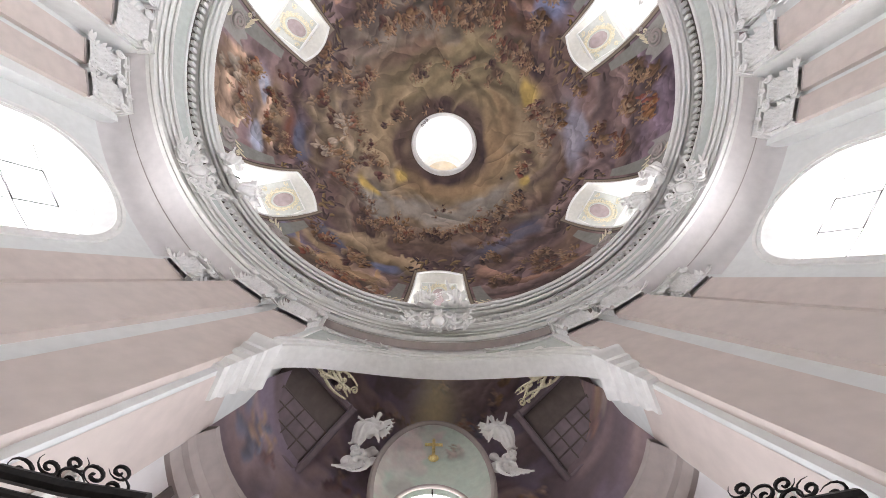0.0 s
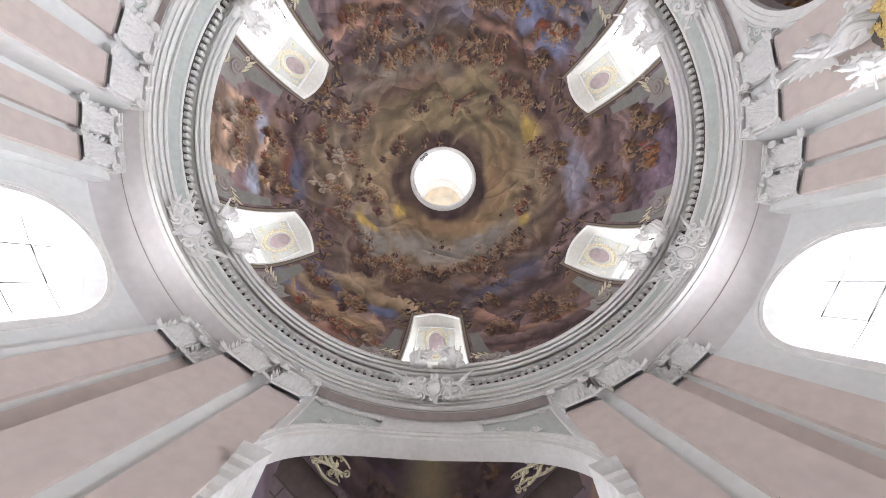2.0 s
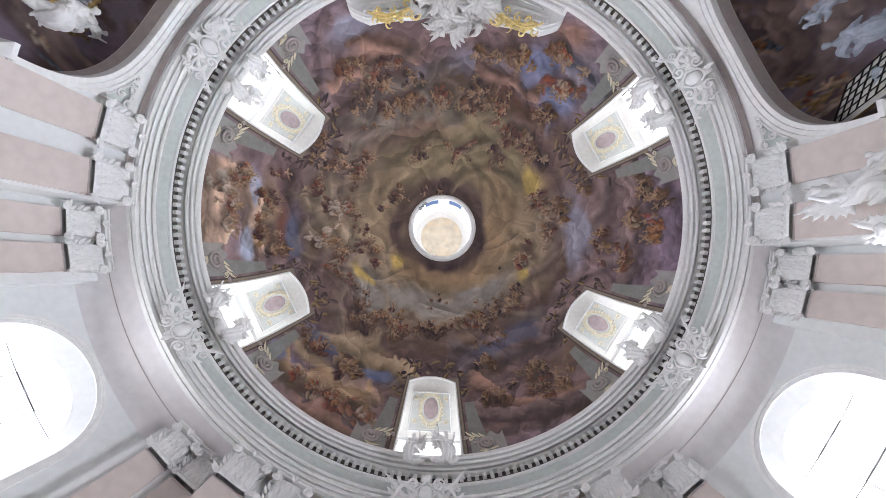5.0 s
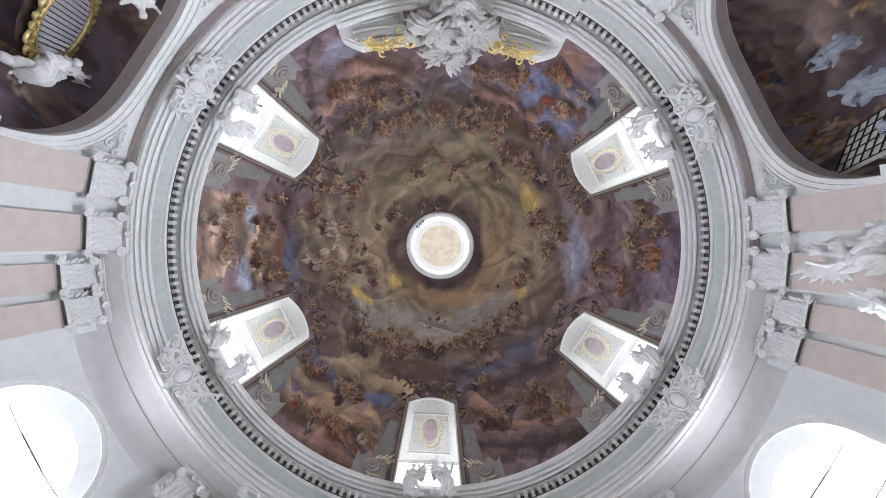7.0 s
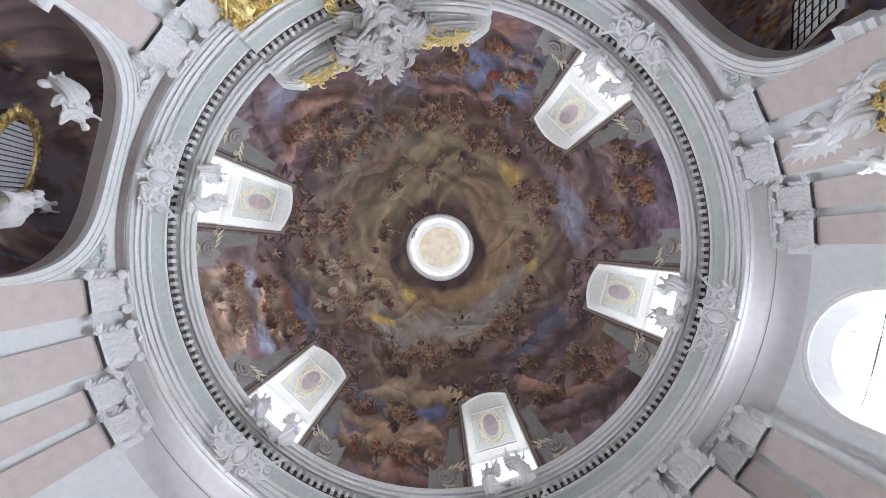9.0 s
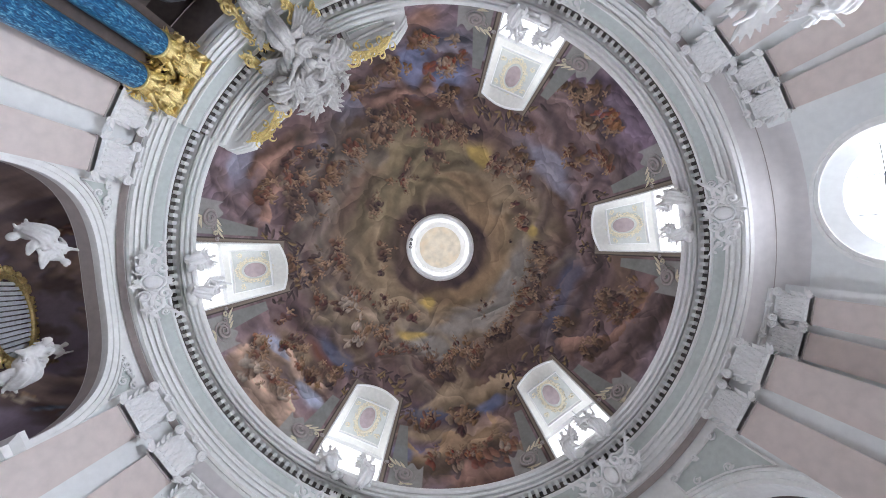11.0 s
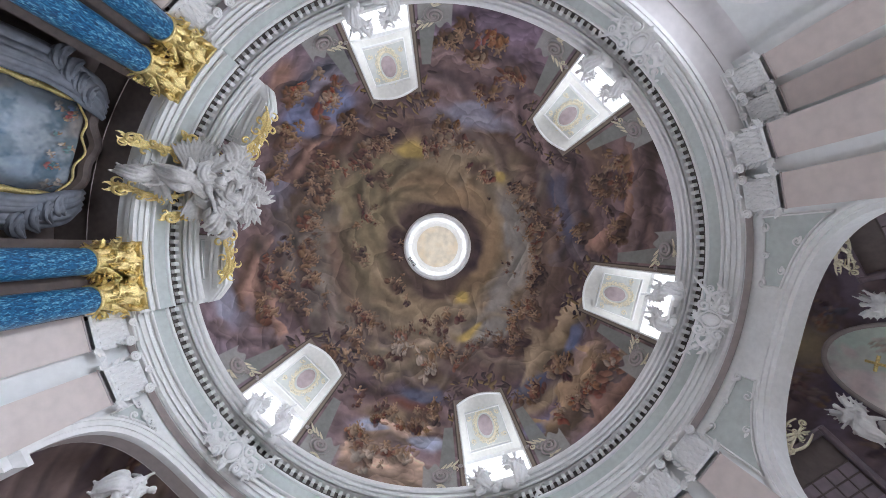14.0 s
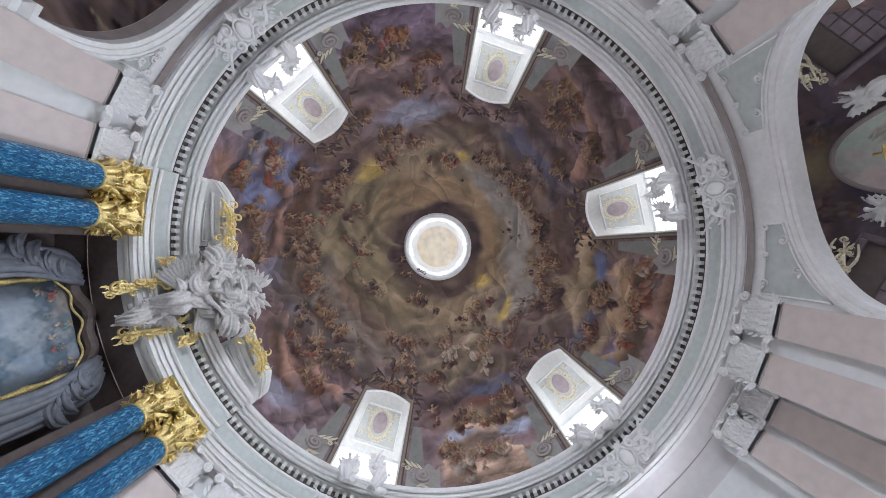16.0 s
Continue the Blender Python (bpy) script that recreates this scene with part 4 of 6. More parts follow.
def ringset(az0, az1, n, shift):
    for nm, prof, mat in (("dentil_gap_shade", RECESS, GAP_SHADE), ("cornice", CORNICE, WHITE), ("frieze", FRZ, FRIEZE), ("architrave", ARCHI, WHITE)):
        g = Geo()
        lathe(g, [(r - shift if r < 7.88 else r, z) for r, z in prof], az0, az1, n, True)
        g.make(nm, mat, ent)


ringset(27.6, 332.4, 204, 0.0)
ringset(-27.6, 27.6, 38, 0.2)
# Mauve bands paint the shadow on the soffit under the architrave.
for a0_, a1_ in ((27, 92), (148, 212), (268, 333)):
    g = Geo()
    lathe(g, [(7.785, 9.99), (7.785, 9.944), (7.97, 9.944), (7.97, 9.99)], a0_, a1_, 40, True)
    g.make("soffit_shade_band", MAUVE, ent, "mauve band painting the shade under the cornice")

# ---- walls of the round room ----
TOP = 9.975


def pier(name, az0, az1, r0, r1, mat=STRIP, n=8):
    g = block(Geo(), az0, az1, r0, r1, 0, TOP, n)
    return tagged(g.make(name, mat), "plastered pier wall carrying the round cornice", "wall", kind="structure")


for sgn, nm in ((1, "east"), (-1, "west")):
    for k, (a0, a1, r0, r1) in enumerate(((26.8, 41.8, 8.0, 8.95), (78.2, 94.5, 8.0, 8.95), (94.5, 107, 8.68, 9.5), (133, 145.5, 8.68, 9.5), (145.5, 159.5, 8.0, 8.95))):
        a0, a1 = (a0, a1) if sgn > 0 else (360 - a1, 360 - a0)
        pier("wall_%s_%d" % (nm, k + 1), a0, a1, r0, r1)
floor = Geo()
lathe(floor, [(0.001, 0), (13.5, 0), (13.5, -0.3), (0.001, -0.3)], 0, 360, 64)
tagged(floor.make("floor", FLOOR), "pale stone church floor", "floor", kind="structure")


class Arch:
    """An arched opening in the drum: half-angle, springing height, rise."""

    def __init__(self, az, half, spring, rise):
        self.az, self.half, self.spring, self.rise = az, half, spring, rise
        self.back = 8.36 if az == 180 else 8.42
        self.n = 2.3 if az == 180 else 2.65

    def top(self, a, grow=0.0):
        h = self.half + math.degrees(grow / 8.0)
        return self.spring + (self.rise + grow) * max(0.0, 1 - abs(a / h) ** self.n) ** (1 / self.n)


ARCHES = [Arch(60, 18.2, 7.45, 2.10), Arch(300, 18.2, 7.45, 2.10), Arch(180, 20.5, 6.9, 2.05)]


def bend(u, k=40):
    """Angles packed towards the springing."""
    return [u * math.sin(math.pi / 2 * (2 * i / k - 1)) for i in range(k + 1)]


def arch_bay(A, name):
    front = Geo()
    rows = []
    for a in bend(A.half):
        z = A.top(a)
        rows.append([on(a, 8.0, TOP), on(a, 8.0, z), on(a, A.back, z), on(a, A.back, TOP)])
    front.grid(rows, True)
    wall = front.make("wall_" + name, WHITE, m=place(A.az, 0, 0) @ Matrix.Identity(4))
    tagged(wall, "white plastered arch wall with a moulded archivolt", "wall", kind="structure")
    # soffit band, white at the entrance; mauve elsewhere paints its shade
    g = Geo()
    g.grid([[on(a * 0.999, r, A.top(a * 0.999) - 0.006) for r in (8.1, A.back - 0.02)] for a in bend(A.half)])
    g.make("arch_soffit", MAUVE if A.az != 180 else WHITE, wall, "arch soffit with its shade as mauve colour" if A.az != 180 else "broad white arch soffit")
    # archivolt, three stepped bands
    for d0, d1, out in ((0.0, 0.10, 0.05), (0.10, 0.20, 0.085), (0.20, 0.25, 0.12)):
        g = Geo()
        rows = []
        for i in range(49):
            t = math.pi * i / 48
            cx, cz = math.copysign(abs(math.cos(t)) ** (2 / A.n), math.cos(t)), max(0.0, math.sin(t)) ** (2 / A.n)
            rows.append([on(math.degrees((8.0 * radians(A.half) + d) / 8.0) * cx, r, A.spring + (A.rise + d) * cz)
                         for d, r in ((d0 - 0.004, 8.03), (d0, 8.0 - out), (d1, 8.0 - out), (d1, 8.03))])
        g.grid(rows, True)
        g.make("archivolt", WHITE, wall)
    for sgn in (-1, 1):
        # spandrel panel with a raised frame
        g = Geo()
        lim0, lim1 = (8.0 if A.az == 180 else 12.0), A.half - 0.4
        cols = []
        for a in np.linspace(lim0, lim1, 12):
            z0, z1 = A.top(a, 0.25) + 0.16, 9.70
            cols.append([on(sgn * a, 7.992, min(z0, z1 - 0.01)), on(sgn * a, 7.992, z1)])
        g.grid(cols)
        panel = g.make("spandrel_panel", FRIEZE, wall, "grey-green sunk spandrel panel")
        g = Geo()
        edge = [Vector(c[0]) for c in cols] + [Vector(c[1]) for c in reversed(cols)] + [Vector(cols[0][0])]
        g.tube([p * 0.998 for p in edge], 0.028, 5)
        g.make("panel_frame", WHITE, panel)
        g = Geo()
        rng = random.Random(int(A.az) + sgn)
        for k in range(5):
            a = sgn * (lim0 + 0.5 + k * (lim1 - lim0) / 5)
            p = on(a, 7.93, A.top(abs(a), 0.25) + 0.22 if k % 2 else 9.62)
            m = place(a, 7.94, p[2])
            q = Geo()
            q.scroll((0, 0, 0), rng.uniform(0.08, 0.14), 1.3, 0.022, rng.uniform(0, 6), rng.choice((-1, 1)))
            q.leaf((0, 0, 0), (rng.uniform(-0.2, 0.2), 0.02, rng.uniform(-0.2, 0.1)), 0.035, 0.2)
            g.add([m @ Vector(v) for v in q.v], q.f)
        g.make("leaf_ornament", STATUE, panel)
        if A.az == 180:
            g = Geo()
            g.grid([[on(sgn * (A.half - 0.06), r, z) for r in (8.06, 8.93)] for z in (0, A.spring - 0.3)])
            g.make("jamb_panel", PINK, wall, "beige-pink jamb panel")
        # jamb and impost mouldings
        g = Geo()
        e = A.half
        prof = [(0.0, -0.42), (0.05, -0.40), (0.05, -0.30), (0.09, -0.27), (0.09, -0.16), (0.15, -0.10), (0.19, -0.06), (0.19, 0.02), (0.0, 0.02)]
        if A.az == 180:
            prof = [(0.0, -0.78), (0.05, -0.76), (0.05, -0.62), (0.10, -0.58), (0.10, -0.42), (0.16, -0.38), (0.16, -0.24), (0.22, -0.20), (0.22, -0.10), (0.30, -0.04), (0.33, 0.0), (0.33, 0.06), (0.0, 0.06)]
        rows = []
        for (ang, r, ox, oy) in ((e + 0.9, 8.0, 0, 1), (e, 8.0, -1, 1), (e, A.back + 0.04, -1, 0)):
            base = Vector(on(sgn * ang, r, 0))
            m = place(sgn * ang, 0, 0).to_3x3()
            rows.append([base + m @ Vector((sgn * ox * d, oy * d, 0)) + Vector((0, 0, A.spring + h)) for d, h in prof])
        g.grid(rows, True)
        g.make("impost", WHITE, wall)
    return wall


def conch(A, name, depth, seed, lift=1.0, wide=3.25, tall=None, z0=6.4):
    tall = tall or (10.7 - z0)
    th = np.radians(np.linspace(-90, 90, 161))
    ph = np.radians(np.concatenate([np.linspace(0, 90, 111)]))
    TH, PH = np.meshgrid(th, ph)
    lx, ly, lz = wide * np.cos(PH) * np.sin(TH), -8.12 - depth * np.cos(PH) * np.cos(TH), z0 + tall * np.sin(PH)
    low = np.stack([lx[0], ly[0], 0 * lx[0]], -1)[None]
    p = np.concatenate([low, np.stack([lx, ly, lz], -1)])
    P = cloudy_painting(4.0, 4.0, seed, ((0.07, 0.05, 0.05), (0.12, 0.095, 0.12)), (0.05, 0.035, 0.036), (0.26, 0.185, 0.16), 30, 38, 0.20, 0.75)
    for f, amp in ((2.2, 0.10), (6, 0.04)):
        P.c = P.sample(P.x + amp * (fbm(P.x * f, P.y * f, 3, seed + 3) - 0.5) * 2, P.y + amp * (fbm(P.x * f + 7, P.y * f, 3, seed + 5) - 0.5) * 2)
    if A.az == 180:
        glow = np.exp(-((P.x - 2) / 0.35) ** 2 - ((P.y - 2.5) / 0.7) ** 2)
        P.c = mixc(P.c, (0.10, 0.075, 0.095), np.full(P.x.shape, 0.4))
        P.c = mixc(P.c, (0.34, 0.29, 0.17), 0.7 * glow)
        P.c = mixc(P.c, (0.07, 0.10, 0.30), 0.8 * np.exp(-((P.x - 2.2) / 0.25) ** 2 - ((P.y - 1.75) / 0.22) ** 2))
    P.crisp(8, 0.6)
    u, v = 2 + 1.85 * np.sin(TH) * (0.35 + 0.65 * np.cos(PH)), 0.2 + 3.6 * PH / (math.pi / 2)
    u, v = np.concatenate([u[:1], u]), np.concatenate([v[:1], v])
    ob = painted(name, p, np.clip(P.sample(u, v) * lift, 0.01, 0.8))
    ob.matrix_basis = place(A.az, 0, 0)
    g = Geo()
    rows = []
    for t in np.radians(np.linspace(-84, 84, 40)):
        rows.append([((wide - d) * math.sin(t), -8.12 - (depth - d) * math.cos(t), z0 + h) for d, h in
                     ((0.0, -0.5), (0.06, -0.48), (0.06, -0.3), (0.12, -0.27), (0.12, -0.12), (0.22, -0.02), (0.28, 0.02), (0.28, 0.1), (0.0, 0.12))])
    g.grid(rows, True)
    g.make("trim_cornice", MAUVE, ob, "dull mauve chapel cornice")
    return tagged(ob, "dim painted chapel vault with brown and violet clouds", "vault", kind="structure")


for A, nm, dp, sd, lf in ((ARCHES[0], "1", 3.6, 5, 2.1), (ARCHES[1], "2", 3.6, 8, 2.1), (ARCHES[2], "3", 2.4, 12, 2.5)):
    arch_bay(A, "arch_" + nm)
    conch(A, "ceiling_vault_" + nm, dp, sd, lf)


# ---- great windows in the side bays ----
def great_window(az, name):
    HW, ZT, ZS, ZB = 7.2, 9.27, 8.12, 4.3
    half_m = 9.0 * radians(HW)

    def head(a):
        return ZS + (ZT - ZS) * math.sqrt(max(0.0, 1 - (a / HW) ** 2))

    m = place(az, 0, 0)
    g = Geo()
    HF, ZF = 8.7, 9.46
    block(g, -14, -HF, 9.0, 9.5, 0, TOP + 0.2, 6)
    block(g, HF, 14, 9.0, 9.5, 0, TOP + 0.2, 6)
    block(g, -HF, HF, 9.0, 9.5, 0, ZB, 6)
    rows = []
    for a in bend(1.0, 32):
        zf = ZS + (ZF - ZS) * math.sqrt(max(0.0, 1 - a * a))
        rows.append([on(a * HF, 9.0, TOP + 0.2), on(a * HF, 9.0, zf), on(a * HW, 9.34, head(a * HW)), on(a * HW, 9.5, TOP + 0.2)])
    g.grid(rows, True)
    for sg in (-1, 1):
        g.grid([[on(sg * HF, 9.0, z), on(sg * HW, 9.34, z), on(sg * HW, 9.52, z)] for z in (ZB, ZS)])
    wall = g.make("wall_" + name, STRIP, m=m)
    tagged(wall, "pale plastered bay wall round a tall arched window", "wall", kind="structure")
    w = thing("window_" + name, "tall round-headed bright window with a broad white surround", "window", "", "structure", m)
    GW, GT = HW, ZT
    HW, ZT = HF, ZF
    edge = [(-HW, ZB)] + [(-HW, z) for z in np.linspace(ZB, ZS, 8)[1:]] + [(HW * math.cos(t), ZS + (ZT - ZS) * math.sin(t)) for t in np.linspace(math.pi, 0, 25)[1:]] + [(HW, z) for z in np.linspace(ZS, ZB, 8)[1:]]
    for d0, d1, out, mat in ((0.0, 0.09, 0.03, WHITE), (0.09, 0.17, 0.06, WHITE)):
        g = Geo()
        rows = []
        for a, z in edge:
            ux = a / HW
            vz = max(0.0, (z - ZS) / (ZT - ZS))
            n = math.hypot(ux if vz > 0 else math.copysign(1, ux), vz) or 1
            nx, nz = ((ux if vz > 0 else math.copysign(1, ux)) / n, vz / n)
            rows.append([on(a + math.degrees(d * nx / 9.0), r, z + d * nz) for d, r in ((d0, 9.02), (d0, 9.0 - out), (d1, 9.0 - out), (d1, 9.02))])
        g.grid(rows, True)
        g.make("window_frame", mat, w)
    g = Geo()
    g.grid([[on(a, 9.36, z) for a in np.linspace(-8.4, 8.4, 9)] for z in (ZB - 0.2, ZT + 0.3)])
    p = g.make("pane", GLASS, w)
    p.visible_shadow = False
    bars = Geo()
    for a in (-2.6, 2.6):
        bars.tube([on(a, 9.33, z) for z in (ZB, 9.1)], 0.009, 5)
    for z in (5.2, 6.1, 7.0, 7.75, 8.5):
        bars.tube([on(a, 9.33, z) for a in np.linspace(-6.6, 6.6, 7)], 0.009, 5)
    bars.make("glazing_bar", IRON, w)
    sash = Geo()
    for a0, z0, a1, z1 in ((-2.6, 7.75, 2.6, 7.75), (2.6, 7.75, 2.6, 8.5), (2.6, 8.5, -2.6, 8.5), (-2.6, 8.5, -2.6, 7.75)):
        sash.tube([on(a0, 9.31, z0), on(a1, 9.31, z1)], 0.008, 6)
    sash.make("vent_sash", IRON, w, "dark opening sash")
    g = Geo()
    block(g, -8.2, 8.2, 8.9, 9.4, ZB - 0.15, ZB, 6)
    g.make("window_sill", WHITE, w)
    g = Geo()
    g.grid([[on(a, 10.6, z) for a in np.linspace(-16, 16, 7)] for z in (2.5, 12.5)])
    g.make("sky_backdrop", SKYGLOW, w, "bright hazy sky outside")
    # cove between cornice and wall
    g = Geo()
    lathe(g, [(7.875, 9.972), (8.3, 9.968), (8.6, 9.95), (8.85, 9.88), (8.97, 9.76), (9.03, 9.6), (9.1, 9.6), (9.1, 10.1), (7.9, 10.1)], -25.5, 25.5, 30, True)
    cove = g.make("ceiling_cove_" + name, COVE, m=m)
    tagged(cove, "smooth pale plaster cove over the window bay", "cove", kind="structure")
    g = Geo()
    g.tube([on(a, 8.42, 9.952) for a in np.linspace(-25, 25, 30)], 0.012, 4)
    g.make("trim", MAUVE, cove)


great_window(120, "6")
great_window(240, "7")

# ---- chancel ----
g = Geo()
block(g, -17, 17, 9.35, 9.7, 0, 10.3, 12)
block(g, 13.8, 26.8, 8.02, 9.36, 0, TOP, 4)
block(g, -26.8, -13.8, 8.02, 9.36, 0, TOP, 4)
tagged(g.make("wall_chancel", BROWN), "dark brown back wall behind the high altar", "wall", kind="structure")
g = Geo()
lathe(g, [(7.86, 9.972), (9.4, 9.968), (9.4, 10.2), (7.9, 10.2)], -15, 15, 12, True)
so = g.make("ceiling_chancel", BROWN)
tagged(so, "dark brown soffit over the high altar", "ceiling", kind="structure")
g = Geo()
g.tube([on(a, 8.55, 9.955) for a in np.linspace(-14, 14, 16)], 0.012, 4)
g.make("trim", MAUVE, so)


# ---- pilasters ----
def capital(parent, w, z0, z1, seed, deep=0.2):
    """A flat carved capital: a slab in low relief, leaf rows, spiral volutes on the upper corners, florets on the lower ones."""
    rng = random.Random(seed)
    h = z1 - z0
    g = Geo()
    rows = []
    for s, k, d in ((0, 0.98, 0.85), (0.04, 1.02, 0.98), (0.09, 1.02, 0.98), (0.12, 0.96, 0.86), (0.55, 0.98, 0.95), (0.84, 1.08, 1.2), (0.86, 1.0, 1.1)):
        x, y = w / 2 * k, deep * d
        rows.append([(-x, -0.05, z0 + h * s), (-x, y * 0.9, z0 + h * s), (-x * 0.92, y, z0 + h * s), (x * 0.92, y, z0 + h * s), (x, y * 0.9, z0 + h * s), (x, -0.05, z0 + h * s)])
    g.grid(rows, True)
    bell = g.make("capital", CARVED, parent, "flat carved capital")
    g = Geo()
    g.box(-w * 0.60, w * 0.60, -0.05, deep * 1.5, z1 - h * 0.12, z1 - h * 0.05, bevel=0.015)
    g.box(-w * 0.64, w * 0.64, -0.05, deep * 1.65, z1 - h * 0.05, z1 - 0.005, bevel=0.01)
    g.make("abacus", WHITE, bell)
    for sgn in (-1, 1):
        g = Geo()
        g.scroll((sgn * w * 0.52, deep * 1.42, z1 - h * 0.25), h * 0.145, 2.2, h * 0.034, 0.6 if sgn > 0 else math.pi - 0.6, sgn, n=7)
        g.ball((sgn * w * 0.52, deep * 1.55, z1 - h * 0.25), h * 0.045, nu=8, nv=5)
        g.make("volute", STATUE, bell)
        for k in range(4):
            g = Geo()
            b = Vector((sgn * w * 0.49, deep * 0.75, z0 + h * (0.2 + 0.16 * k)))
            g.leaf(b, b + Vector((sgn * rng.uniform(0.07, 0.13), 0.06, h * rng.uniform(-0.06, 0.14))), h * 0.045, 0.4)
            g.make("side_leaf", STATUE, bell)
        for k in range(3):
            g = Geo()
            an = -math.pi / 2 + sgn * (0.25 + 0.6 * k)
            b = Vector((sgn * w * 0.50, deep * 0.95, z0 + h * 0.06))
            g.leaf(b, b + Vector((math.cos(an), 0.25, math.sin(an))) * h * (0.30 - 0.03 * k), h * 0.055, 0.3)
            g.make("hanging_leaf", STATUE, bell)
    for row, (zz, cnt, ln) in enumerate(((0.13, 5, 0.26), (0.32, 4, 0.26), (0.50, 5, 0.24))):
        for i in range(cnt):
            x = w * 0.90 * ((i + 0.5) / cnt - 0.5)
            g = Geo()
            b = Vector((x, deep * 0.93, z0 + h * zz))
            t = b + Vector((rng.uniform(-0.03, 0.03), 0.015, h * ln))
            g.leaf(b, t, w * 0.058, 0.42)
            for e in (-1, 1):
                g.leaf(b + Vector((0, 0.01, h * ln * 0.3)), b + Vector((e * w * 0.085, 0.04, h * ln * 0.75)), w * 0.026, 0.3)
            g.scroll((t.x, deep * 1.12 + 0.02, t.z - h * 0.02), h * 0.035, 1.1, h * 0.014, rng.uniform(0, 6), rng.choice((-1, 1)), n=5)
            g.make("acanthus_leaf", STATUE, bell)
    for k in range(5):
        t = 0.4 + k * 2 * math.pi / 5
        g = Geo()
        g.leaf((0, deep * 1.5, z1 - h * 0.16), (0.11 * math.cos(t), deep * 1.75, z1 - h * 0.16 + 0.11 * math.sin(t)), 0.035, 0.2)
        g.make("petal", STATUE, bell)
    return bell


def pilaster(w=0.80, cap=0.88, label="pink pilaster with a white leafy stucco capital", top=TOP):
    p = thing("pilaster", label, "pilaster", "pilasters round the room")
    z1 = top - 0.01
    z0 = z1 - cap
    g = Geo()
    g.box(-w / 2, w / 2, -0.06, 0.13, 0.9, z0, bevel=0.015)
    g.make("shaft", PINK, p)
    g = Geo()
    g.tube([(-w / 2 - 0.02, 0.125, z0 - 0.03), (w / 2 + 0.02, 0.125, z0 - 0.03)], 0.024, 6)
    g.make("necking", MAUVE, p)
    capital(p, w * 0.98, z0, z1, 3, 0.25)
    g = Geo()
    g.box(-w / 2 - 0.08, w / 2 + 0.08, -0.06, 0.34, 0, 0.9, bevel=0.03)
    g.make("base", WHITE, p)
    return p


main_p = pilaster()
spots = []
for c, inner in ((60, 1), (300, -1), (180, 0)):
    e = 18.2 if c != 180 else 20.5
    for sgn in (-1, 1):
        spots += [c + sgn * (e + 3.9), c + sgn * (e + 13.0)] if c != 180 else [c + sgn * (e + 3.6), c + sgn * (e + 12.0)]
main_p.matrix_basis = place(spots[0], 8.0, 0)
for a in spots[1:]:
    copy_thing(main_p, place(a, 8.0, 0))
small_p = pilaster(0.62, 0.8, "narrow set-back pink pilaster with a white stucco capital")
small_p.matrix_basis = place(98.0, 8.68, 0)
for a in (103.4, 142, 136.6, 262, 256.6, 218, 223.4):
    copy_thing(small_p, place(a, 8.68, 0))


